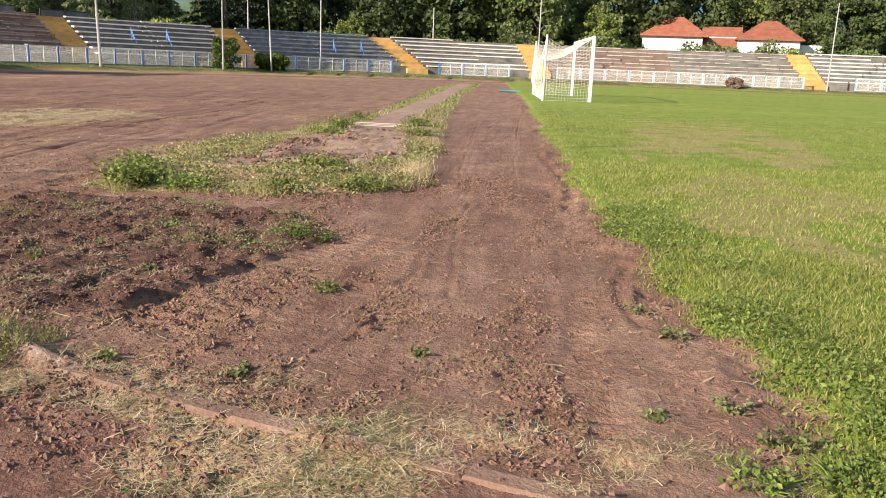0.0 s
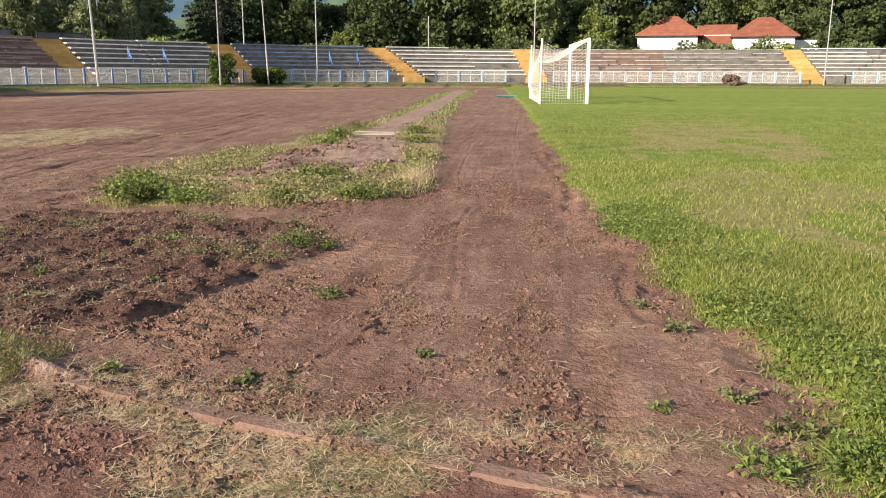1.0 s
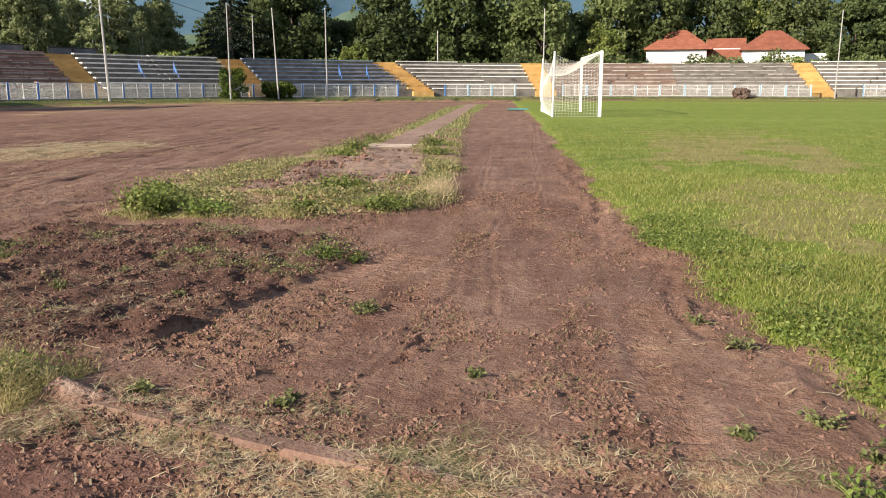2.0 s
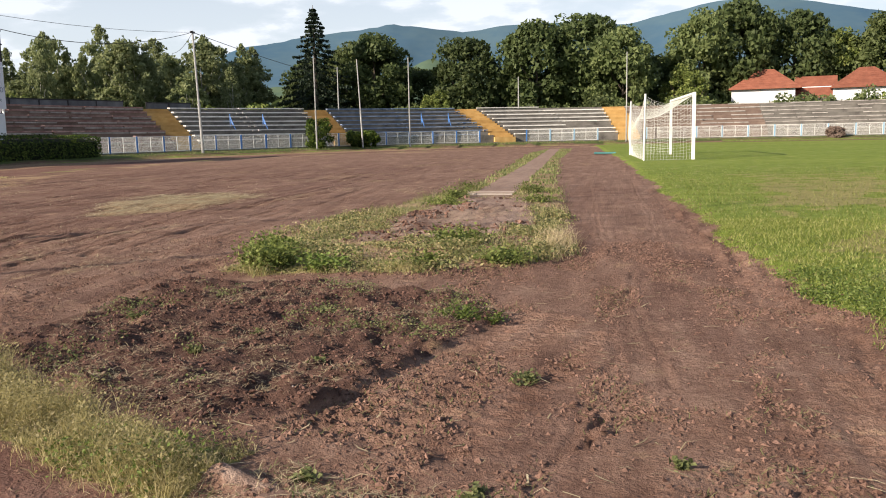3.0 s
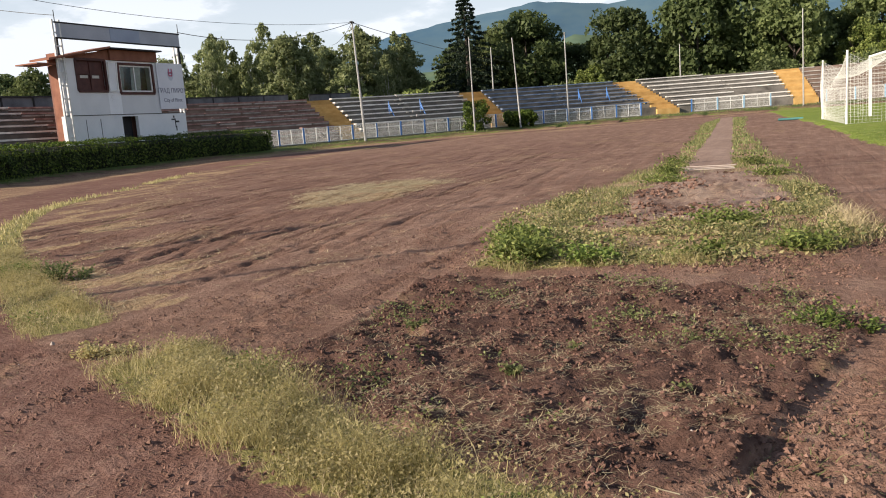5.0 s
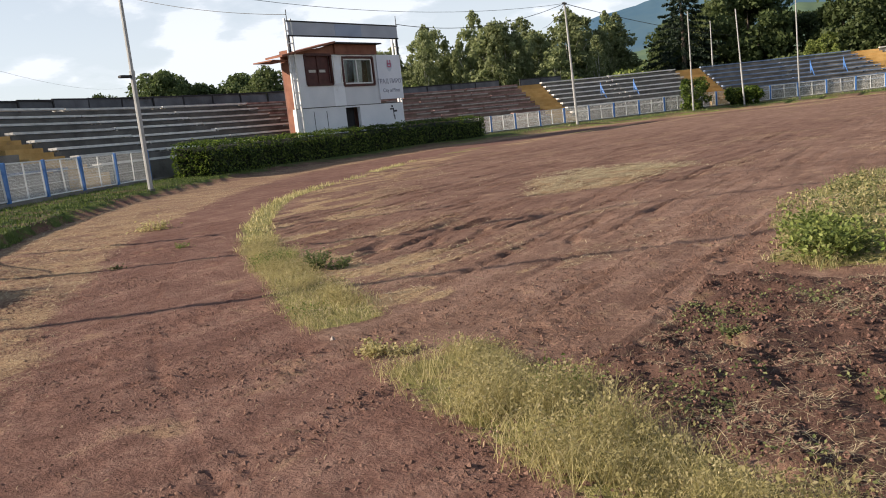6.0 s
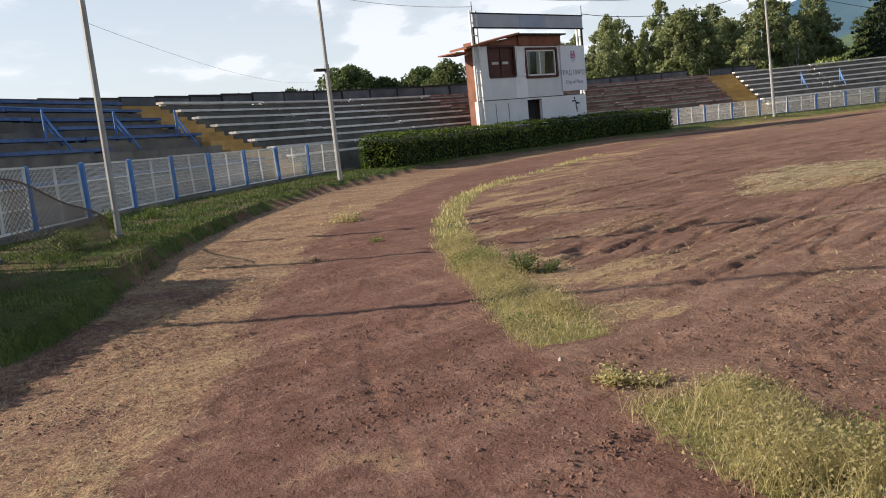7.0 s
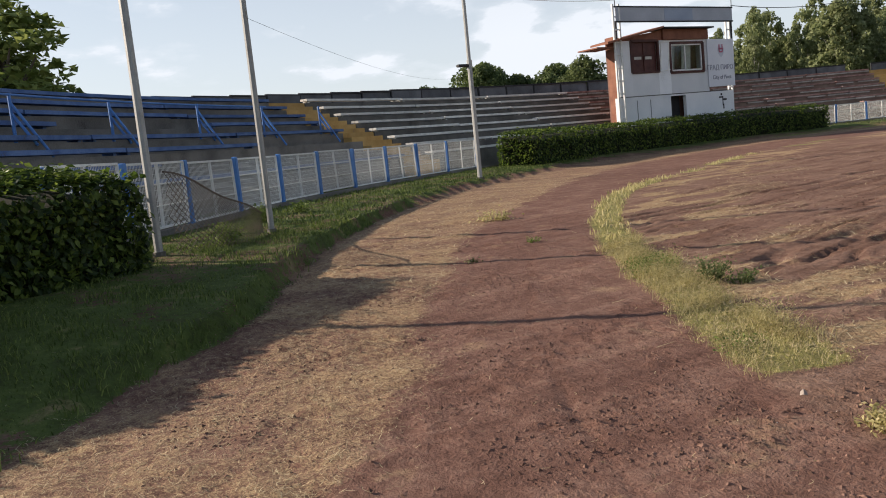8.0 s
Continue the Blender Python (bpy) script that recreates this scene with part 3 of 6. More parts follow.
def ground_z(x, y, micro=True):
    r = ring(x, y)
    u = np.arctan2(-(x - CX), -(y - CY)) * RF
    foot = bank_foot(u)
    z = 0.06 * smooth(36.0, 38.3, r) + 0.17 * smooth(foot - 0.02, foot + 0.10, r + 0.12 * (fbm(x, y, 2.2, 3, 6) - 0.5)) + 0.09 * smooth(foot + 0.2, 40.4, r)
    z = z * smooth(-6.0, -8.5, x - 0 * y + np.where(y > 20, -300, 0))
    z = z + 0.05 * smooth(-0.3, 0.6, poly_sd(x, y, ISLAND)) * smooth(30, 16, y)
    z = z + 0.05 * smooth(-0.05, 0.25, x - pitch_edge(y)) * smooth(36, 35, r)
    z = z + 0.06 * (fbm(x, y, 0.25, 3, 5) - 0.5)
    if not micro:
        return z
    zn = zones(x, y)
    dirt = 1 - np.maximum.reduce([zn["green"], zn["run"], zn["outer"]])
    z = z + 0.018 * (fbm(x, y, 2.2, 4, 15) - 0.5) * (0.3 + dirt)
    z = z + 0.015 * (fbm(x, y, 9.0, 3, 25) - 0.5) * dirt * (0.3 + smooth(0.35, 0.65, fbm(x, y, 1.2, 3, 26)))
    z = z + 0.030 * (fbm(x * 3.6, y * 0.8, 2.0, 4, 27) - 0.5) * dirt * (r < KERB_R - 0.4) * smooth(40, 20, y) * 0.6
    z = z + 0.034 * (fbm(r * 3.0, np.arctan2(x - CX, y - CY) * 26, 1.6, 3, 28) - 0.5) * dirt * (r > KERB_R) * (r < 38.4) * 0.55
    rough = np.maximum(zn["bed"], 0.6 * zn["soil"])
    z = z + rough * (0.10 * (fbm(x, y, 4.5, 5, 35) - 0.45) + 0.11 * (fbm(x, y, 11.0, 3, 36) - 0.5) + 0.016)
    z = z + 0.050 * (fbm(x, y, 17.0, 3, 29) - 0.5) * dirt * (1 - zn["bed"]) * smooth(0.52, 0.64, fbm(x * 1.5, y * 0.8, 1.9, 4, 30)) * (y < 9)
    z = z + 0.022 * np.exp(-((r - kerb_line(u)) / 0.05) ** 2) * (x > -1.0) * (x < 2.6) * (y < 5) * (0.5 + fbm(x, y, 2.0, 3, 33))
    # ridge thrown up along the side of the tilled bed
    d, along = line_d(x + 0.05 * (fbm(x, y, 5.0, 3, 66) - 0.5), y, [(0.30, 4.30), (0.17, 3.80), (-0.08, 2.92), (-0.24, 2.36), (-0.42, 2.10)])
    z = z + 0.022 * np.exp(-(d / 0.028) ** 2) * (0.35 + 0.9 * fbm(x, y, 9.0, 3, 67))
    # broken edge between the strip and the lawn
    e = np.abs(x - pitch_edge(y) + 0.12)
    berm = smooth(0.35, 0.05, e) * (r < 35.4) * smooth(40, 15, y)
    z = z + berm * (0.13 * (fbm(x, y, 3.6, 5, 45) - 0.46) + 0.03 * (fbm(x, y, 14.0, 2, 46) - 0.5))
    # furrowed inside of the bend
    fur = smooth(3.6, 5.0, y) * smooth(-3.2, -4.6, x) * (r < kerb_r(u) - 0.25) * smooth(34, 22, y)
    across = x + 0.12 * y + 0.5 * (fbm(x, y, 0.35, 2, 57) - 0.5)
    comb = fbm(across, y * 0.07, 2.7, 3, 55)
    crumble = 0.35 + 0.65 * smooth(0.36, 0.60, fbm(x, y, 0.9, 3, 56))
    cut = 1 - np.abs(comb - 0.52) / 0.028
    z = z + fur * crumble * (-0.062 * np.clip(cut, 0, 1) + 0.02 * (comb - 0.5) + 0.026 * (fbm(x, y * 0.5, 5.0, 3, 58) - 0.5))
    drag = smooth(0.2, 2.0, y - 3.0) * smooth(-1.5, -3.0, x) * (1 - zn["isl"]) * (1 - zn["bed"]) * (r < kerb_r(u) - 0.3)
    z = z + drag * 0.022 * (np.abs(fbm(across * 1.6, y * 0.09, 3.8, 3, 59) - 0.5) * 2 - 0.3)
    for line, half, depth, tread in RUTS:
        near = (np.abs(x - np.mean([p[0] for p in line])) < 8) & (y < 32)
        if not near.any():
            continue
        d, along = line_d(x[near] + 0.05 * (fbm(x[near], y[near], 2.0, 2, 65) - 0.5), y[near], line)
        half = half * (0.65 if line[0][0] < -2.2 else 1.0)
        g = np.exp(-(d / half) ** 2)
        depth = depth * (0.75 if line[0][0] < -5 else 0.62 if line[0][0] > -1 else 0.9)
        rim = np.exp(-((d - 1.9 * half) / (0.8 * half)) ** 2)
        broken = 0.3 + 0.7 * smooth(0.36, 0.62, fbm(x[near], y[near], 2.2, 3, 75))
        k = -depth * g * broken + 0.45 * depth * rim
        if tread:
            k = k + 0.018 * g * np.tanh(2.5 * np.sin(along * 2 * np.pi / 0.11 + d * 14)) * (0.4 + 0.6 * broken)
        z[near] += k
    return z


def graded(a, b, step, lo, hi, grow=0.022):
    """Coordinates with an even step from a to b, widening out to lo and hi."""
    mid = list(np.arange(a, b, step))
    up, s = [b], step
    while up[-1] < hi:
        s = step + grow * (up[-1] - b) * (1 if up[-1] - b < 120 else 6)
        up.append(up[-1] + s)
    down = [a]
    while down[-1] > lo:
        s = step + grow * (a - down[-1]) * (1 if a - down[-1] < 120 else 6)
        down.append(down[-1] - s)
    return np.array(down[:0:-1] + mid + up)


gx = graded(-7.5, 3.0, 0.036, -2500, 2500, 0.038)
gx = np.concatenate([gx[gx < -17.0], np.arange(-17.0, -7.5, 0.048), gx[(gx >= -7.5) & (gx < -0.5)], np.arange(-0.5, 2.8, 0.023), gx[gx >= 2.8]])
gy = graded(0.7, 6.0, 0.031, -2500, 2800, 0.028)
gy = np.concatenate([gy[gy < -0.6][::2], gy[gy >= -0.6]])
GX, GY = np.meshgrid(gx, gy)
fx, fy = GX.ravel(), GY.ravel()
gz = ground_z(fx, fy)
nx, ny = len(gx), len(gy)
idx = np.arange(nx * ny).reshape(ny, nx)
faces = np.stack([idx[:-1, :-1].ravel(), idx[:-1, 1:].ravel(), idx[1:, 1:].ravel(), idx[1:, :-1].ravel()], 1)


def ground_material():
    m, n, l, b = material("earth_and_turf", 0.95, 0, 0.15)
    tc = n.new("ShaderNodeTexCoord")

    def noise(scale, detail=6, rough=0.6):
        t = n.new("ShaderNodeTexNoise")
        t.inputs["Scale"].default_value, t.inputs["Detail"].default_value, t.inputs["Roughness"].default_value = scale, detail, rough
        l.new(tc.outputs["Object"], t.inputs["Vector"])
        return t.outputs["Fac"]

    def ramp(fac, *stops):
        r = n.new("ShaderNodeValToRGB")
        e = r.color_ramp.elements
        e[0].position, e[0].color = stops[0][0], (*stops[0][1], 1)
        e[1].position, e[1].color = stops[-1][0], (*stops[-1][1], 1)
        for p, c in stops[1:-1]:
            x = e.new(p)
            x.color = (*c, 1)
        l.new(fac, r.inputs["Fac"])
        return r.outputs["Color"]

    def attr(name):
        a = n.new("ShaderNodeAttribute")
        a.attribute_name = name
        return a.outputs["Fac"]

    def math_node(op, a, c=None, d=None):
        k = n.new("ShaderNodeMath")
        k.operation = op
        for i, v in enumerate((a, c, d)):
            if v is None:
                continue
            if isinstance(v, (int, float)):
                k.inputs[i].default_value = v
            else:
                l.new(v, k.inputs[i])
        return k.outputs[0]

    def mix(fac, a, c):
        k = n.new("ShaderNodeMix")
        k.data_type = "RGBA"
        l.new(fac, k.inputs["Factor"])
        l.new(a, k.inputs["A"])
        l.new(c, k.inputs["B"])
        return k.outputs["Result"]

    def ragged(a, amount, nz):
        """An edge broken up by noise."""
        v = math_node("MULTIPLY_ADD", math_node("SUBTRACT", nz, 0.5), amount, a)
        k = n.new("ShaderNodeMapRange")
        k.interpolation_type = "SMOOTHSTEP"
        k.inputs["From Min"].default_value, k.inputs["From Max"].default_value = 0.3, 0.7
        l.new(v, k.inputs["Value"])
        return k.outputs[0]

    def streaks(turn, across, along, detail=6):
        """Noise drawn out in one direction, as wheels and harrows leave it."""
        mp = n.new("ShaderNodeMapping")
        mp.inputs["Rotation"].default_value = (0, 0, turn)
        mp.inputs["Scale"].default_value = (across, along, 1)
        t = n.new("ShaderNodeTexNoise")
        t.inputs["Scale"].default_value, t.inputs["Detail"].default_value, t.inputs["Roughness"].default_value = 1.0, detail, 0.65
        l.new(tc.outputs["Object"], mp.inputs["Vector"])
        l.new(mp.outputs[0], t.inputs["Vector"])
        return t.outputs["Fac"]

    n_big, n_mid, n_fine, n_grain = noise(0.35, 5), noise(2.2, 6), noise(16, 6, 0.7), noise(90, 4, 0.7)
    blend = math_node("MULTIPLY_ADD", n_fine, 0.44, math_node("MULTIPLY_ADD", n_mid, 0.38, math_node("MULTIPLY", n_big, 0.23)))
    s_in, s_out = streaks(0.10, 4.2, 0.42), streaks(-1.02, 5.0, 0.5)
    pick = n.new("ShaderNodeMix")
    l.new(attr("track"), pick.inputs["Factor"])
    l.new(s_in, pick.inputs["A"])
    l.new(s_out, pick.inputs["B"])
    streak = pick.outputs["Result"]
    blend = math_node("MULTIPLY_ADD", math_node("SUBTRACT", streak, 0.5), 0.40, math_node("MULTIPLY_ADD", math_node("SUBTRACT", n_grain, 0.5), 0.30, blend))
    dirt = ramp(blend, (0.36, (0.118, 0.064, 0.046)), (0.52, (0.212, 0.126, 0.093)), (0.68, (0.315, 0.206, 0.158)))
    bed = ramp(n_fine, (0.3, (0.062, 0.034, 0.027)), (0.7, (0.145, 0.084, 0.066)))
    pale = ramp(blend, (0.40, (0.15, 0.088, 0.068)), (0.5, (0.27, 0.18, 0.14)), (0.62, (0.40, 0.29, 0.235)))
    run = ramp(blend, (0.36, (0.22, 0.145, 0.112)), (0.66, (0.36, 0.255, 0.205)))
    turf_mix = math_node("MULTIPLY_ADD", n_fine, 0.5, math_node("MULTIPLY", n_mid, 0.5))
    turf = ramp(turf_mix, (0.33, (0.135, 0.165, 0.028)), (0.52, (0.225, 0.275, 0.050)), (0.66, (0.37, 0.37, 0.12)))
    mown = n.new("ShaderNodeMix")
    mown.data_type, mown.blend_type = "RGBA", "MULTIPLY"
    l.new(math_node("MULTIPLY", streaks(0.05, 0.02, 0.30, 1), 1.0), mown.inputs["Factor"])
    l.new(turf, mown.inputs["A"])
    mown.inputs["B"].default_value = (0.62, 0.74, 0.62, 1)
    turf = mown.outputs["Result"]
    verge = ramp(turf_mix, (0.33, (0.13, 0.12, 0.045)), (0.52, (0.24, 0.225, 0.08)), (0.70, (0.40, 0.34, 0.15)))
    straw = ramp(math_node("MULTIPLY_ADD", n_grain, 0.6, math_node("MULTIPLY", n_fine, 0.4)), (0.38, (0.185, 0.110, 0.078)), (0.5, (0.35, 0.238, 0.136)), (0.64, (0.46, 0.345, 0.205)))
    wet = ramp(blend, (0.38, (0.105, 0.055, 0.040)), (0.64, (0.225, 0.132, 0.100)))
    dirt = mix(math_node("MULTIPLY", attr("damp"), 0.75), dirt, wet)
    cinder = ramp(blend, (0.36, (0.098, 0.047, 0.036)), (0.52, (0.172, 0.092, 0.071)), (0.68, (0.265, 0.160, 0.125)))
    dirt = mix(math_node("MULTIPLY", attr("track"), 0.95), dirt, cinder)
    col = mix(ragged(attr("bed"), 1.2, n_fine), dirt, bed)
    col = mix(ragged(attr("soil"), 0.6, n_fine), col, pale)
    col = mix(ragged(attr("straw"), 1.5, math_node("MULTIPLY_ADD", n_grain, 0.5, math_node("MULTIPLY", n_fine, 0.5))), col, straw)
    col = mix(ragged(attr("verge"), 2.2, n_fine), col, verge)
    col = mix(ragged(attr("green"), 1.6, n_fine), col, turf)
    # weedy dark bank soil, with the hedge's shade also put into the colour
    bank = ramp(turf_mix, (0.33, (0.045, 0.052, 0.018)), (0.52, (0.085, 0.118, 0.028)), (0.70, (0.16, 0.19, 0.055)))
    col = mix(ragged(attr("outer"), 2.0, n_fine), col, bank)
    col = mix(math_node("MULTIPLY", ragged(attr("worn"), 3.4, n_mid), 0.5), col, straw)
    col = mix(ragged(attr("run"), 0.3, n_fine), col, run)
    l.new(col, b.inputs["Base Color"])
    h = math_node("MULTIPLY_ADD", n_grain, 0.30, math_node("MULTIPLY_ADD", noise(42, 4, 0.65), 0.55, n_fine))
    h = math_node("MULTIPLY_ADD", streak, 0.35, h)
    bp = n.new("ShaderNodeBump")
    bp.inputs["Strength"].default_value, bp.inputs["Distance"].default_value = 1.0, 0.027
    l.new(h, bp.inputs["Height"])
    l.new(bp.outputs[0], b.inputs["Normal"])
    return m


M_GROUND = ground_material()
ground = mesh_np("ground", np.stack([fx, fy, gz], 1), faces, M_GROUND, smooth_shade=True)
tagged(ground, "brown dirt inside a running track beside a mown green pitch", "ground", kind="structure")
zn = zones(fx, fy)
for key in ("track", "damp", "outer", "green", "verge", "straw", "bed", "soil", "run", "worn"):
    a = ground.data.attributes.new(key, "FLOAT", "POINT")
    a.data.foreach_set("value", zn[key].astype(np.float32))


def zat(x, y):
    """Height of the ground at one place."""
    return float(ground_z(np.array([float(x)]), np.array([float(y)]), False)[0])


# ---------------------------------------------------------------- grandstand
ROWS, RISE, TREAD, FIRST, BASE = 8, 0.36, 0.80, 1.5, 1.02
STAIRS = ((18.0, 18.5), (43.0, 43.1), (80.7, 82.0), (94.2, 94.5), (109.0, 107.3), (120.3, 119.9), (145.0, 144.6), (168, 168))
H = 0.95   # half the width of a stair
NONE = (-40, -40)
SECTION_MATS = [
    (NONE, STAIRS[0], M_CONC, M_BENCH_NAVY, "blue-painted benches"),
    (STAIRS[0], STAIRS[1], M_CONC, M_BENCH_NAVY, "faded blue benches"),
    (STAIRS[1], (60.5, 60.5), M_CONC, M_BENCH_WHITE, "worn white benches"),
    ((60.5, 60.5), STAIRS[2], M_CONC_BROWN, M_BENCH_RED, "red-brown benches with pale edges"),
    (STAIRS[2], STAIRS[3], M_CONC, M_BENCH_WHITE, "worn white benches"),
    (STAIRS[3], STAIRS[4], M_CONC, M_BENCH_BLUE, "faded blue benches"),
    (STAIRS[4], STAIRS[5], M_CONC, M_BENCH_WHITE, "worn white benches"),
    (STAIRS[5], (132.3, 132.3), M_CONC_BROWN, M_CONC_BROWN, "bare brown concrete seating"),
    ((132.3, 132.3), STAIRS[6], M_CONC, M_CONC, "bare grey broken concrete seating"),
    (STAIRS[6], STAIRS[7], M_CONC, M_BENCH_WHITE, "worn white benches"),
    (STAIRS[7], (230, 230), M_CONC, M_BENCH_WHITE, "worn white benches"),
]


def steps(a, b, width):
    return list(np.linspace(a, b, max(2, int(round((b - a) / width)) + 1)))


def stand_section(a, b, m_step, m_bench, words):
    sec = empty("grandstand_section", stadium((a[0] + b[0]) / 2, FIRST) + (0.2,))
    inv = sec.matrix_basis.inverted()

    def under(ob):
        ob.parent = sec
        ob.matrix_parent_inverse = inv
        return ob
    ha, hb = H if a in STAIRS else 0.0, H if b in STAIRS else 0.0
    for k in range(ROWS):
        o, z = FIRST + TREAD * k, BASE + RISE * k
        w = k / (ROWS - 1)
        us = steps(a[0] + (a[1] - a[0]) * w + ha, b[0] + (b[1] - b[0]) * w - hb, 1.4)
        last = k == ROWS - 1
        prof = [(o, z - RISE - (0.7 if k == 0 else 0.02)), (o + TREAD + (2.4 if last else 0.02), z - RISE - (0.7 if k == 0 else 0.02)), (o + TREAD + (2.4 if last else 0.02), z), (o, z)]
        under(Geo().sweep(prof, us).make("terrace_step", m_step))
        if m_bench is m_step or m_bench is M_BENCH_RED:
            for p, q in zip(us, us[1:]):
                if rng.random() < 0.82:
                    under(Geo().sweep([(o - 0.05, z - 0.07), (o + 0.14, z - 0.07), (o + 0.14, z + 0.02), (o - 0.05, z + 0.02)], [p + 0.02, q - 0.02 - 0.5 * rng.random() ** 4]).make("step_edge", M_EDGE))
        if m_bench is m_step and k % 2:
            continue
        for p, q in zip(us[::4], us[4::4] + [us[-1]] if len(us[4::4]) < len(us[::4]) else us[4::4]):
            g = Geo()
            if q - p < 0.3:
                continue
            if rng.random() < (0.30 if m_bench is m_step else 0.05):
                continue
            dz = rng.normal(0, 0.012)
            for lo, hi in ((-0.07, 0.09), (0.11, 0.27)):
                g.sweep([(o + lo, z + 0.05 + dz), (o + hi, z + 0.05 + dz), (o + hi, z + 0.14 + dz), (o + lo, z + 0.14 + dz)], [p + 0.03, (p + q) / 2, q - 0.03])
            for w in (p + 0.25, q - 0.25):
                g.sweep([(o + 0.05, z - 0.01), (o + 0.31, z - 0.01), (o + 0.31, z + 0.10), (o + 0.05, z + 0.10)], [w - 0.05, w + 0.05])
            under(g.make("bench", m_bench))
    # back of the stand
    under(Geo().sweep([(FIRST + TREAD * ROWS + 2.4, -0.3), (FIRST + TREAD * ROWS + 2.65, -0.3), (FIRST + TREAD * ROWS + 2.65, BASE + RISE * (ROWS - 1)), (FIRST + TREAD * ROWS + 2.4, BASE + RISE * (ROWS - 1))], us).make("back_wall", m_step))
    return tagged(sec, "stepped concrete stand with " + words, "grandstand", group="stand sections")


for a, b, m1, m2, words in SECTION_MATS:
    stand_section(a, b, m1, m2, words)


def stairway(lo, hi):
    st = empty("stairway", stadium(lo, FIRST) + (0.2,))
    inv = st.matrix_basis.inverted()
    n = ROWS * 2
    for k in range(n):
        u = lo + (hi - lo) * k / (n - 1)
        o, z = FIRST - 0.35 + TREAD / 2 * k, BASE - RISE + RISE / 2 * (k + 1)
        deep = 1.0 if k == n - 1 else 0.01
        ob = Geo().sweep([(o, z - 0.6), (o + TREAD / 2 + deep, z - 0.6), (o + TREAD / 2 + deep, z), (o, z)], [u - H, u, u + H]).make("step", M_ORANGE, st)
        ob.matrix_parent_inverse = inv
    return tagged(st, "worn orange-painted concrete stairs between the benches", "stairs", group="stand stairs")


for lo, hi in STAIRS:
    stairway(lo, hi)


# handrails on the steps
def handrail(u, off, z):
    g = empty("handrail", stadium(u, off) + (z,), heading(u))
    Geo().tube([(0, 0, 0), (0, 0, 1.0)], 0.035).make("post", M_BLUE, g)
    Geo().tube([(0.02, 0, 0.85), (-0.75, 0.0, -0.3)], 0.03).make("brace", M_BLUE, g)
    Geo().tube([(0, 0, 0.6), (-0.45, 0, -0.05)], 0.03).make("strut", M_BLUE, g)
    return tagged(g, "blue steel handrail post bolted to the concrete steps", "handrail", group="stand handrails")


for u in (29.0, 32.0, 35.4, 38.4, 41.4, 86.1, 88.8, 102.5, 104.9):
    handrail(u, FIRST + TREAD * 3 + 0.4, BASE + RISE * 3)
rail = Geo()
rail.tube([stadium(u, FIRST + TREAD * 3 + 0.4) + (BASE + RISE * 3 + 0.97,) for u in steps(24.0, 38.6, 1.5)], 0.025)
tagged(rail.make("top_rail", M_BLUE), "long blue steel rail along the benches", "handrail")


# boarded parapet on top of the stand
def parapet(a, b, z0, h0, h1):
    """Boards whose top climbs from h0 to h1 above z0."""
    g = empty("parapet", stadium((a + b) / 2, FIRST + TREAD * ROWS + 2.2) + (z0,), heading((a + b) / 2))
    inv = g.matrix_basis.inverted()
    o = FIRST + TREAD * ROWS + 2.0
    us = steps(a, b, 1.7)
    for p, q in zip(us, us[1:]):
        lean = rng.normal(0, 0.03)
        z1 = z0 + h0 + (h1 - h0) * (p - a) / (b - a)
        ob = Geo().sweep([(o, z0 + 0.03), (o + 0.04, z0 + 0.03), (o + 0.04 + lean, z1 - 0.06), (o + lean, z1 - 0.06)], [p + 0.03, q - 0.03]).make("panel", M_PANEL_GREY, g)
        ob.matrix_parent_inverse = inv
        x, y = stadium(p, o)
        ob = Geo().box((x, y, (z0 + z1) / 2), (0.08, 0.08, z1 - z0), heading(p)).make("post", M_BLACK, g)
        ob.matrix_parent_inverse = inv
        ob = Geo().sweep([(o - 0.04, z1 - 0.08), (o + 0.09, z1 - 0.08), (o + 0.09, z1), (o - 0.04, z1)], [p, q]).make("top_bar", M_BLACK, g)
        ob.matrix_parent_inverse = inv
    return tagged(g, "dark grey boarded parapet on top of the stand", "parapet")


TOP = BASE + RISE * (ROWS - 1)
parapet(38.0, 51.6, TOP, 0.50, 0.88)
parapet(51.6, 66.0, TOP, 0.88, 0.98)
parapet(72.0, 81.2, TOP + 0.1, 0.62, 0.62)
parapet(82.8, 86.0, TOP + 0.1, 0.55, 0.55)

# ---------------------------------------------------------------- perimeter fence
FENCE_H = 1.15
fence = empty("perimeter_fence", stadium(60) + (0.28,))
tagged(fence, "low fence of white mesh panels between blue posts", "fence")
f_inv = fence.matrix_basis.inverted()
bay = 2.2


def panel_meshes(width, kind):
    fr, wi = Geo(), Geo()
    z0, z1 = 0.16, FENCE_H - 0.02
    h = width / 2
    for a, b in (((-h, 0, z0), (-h, 0, z1)), ((h, 0, z0), (h, 0, z1)), ((-h, 0, z0), (h, 0, z0)), ((-h, 0, z1), (h, 0, z1)), ((0, 0, z0), (0, 0, z1))):
        fr.tube([a, b], 0.024, 4)
    for z in (z0 + 0.33, z0 + 0.66):
        fr.tube([(-h, 0.0, z), (h, 0.0, z)], 0.011, 4)
    nb = 44
    for i in range(1, nb):
        x = -h + width * i / nb
        wi.tube([(x, 0.008, z0), (x, 0.008, z1)], 0.0042, 4, False)
    for i in range(1, 12):
        z = z0 + (z1 - z0) * i / 12
        wi.tube([(-h, 0.012, z), (h, 0.012, z)], 0.0036, 4, False)
    return fr, wi


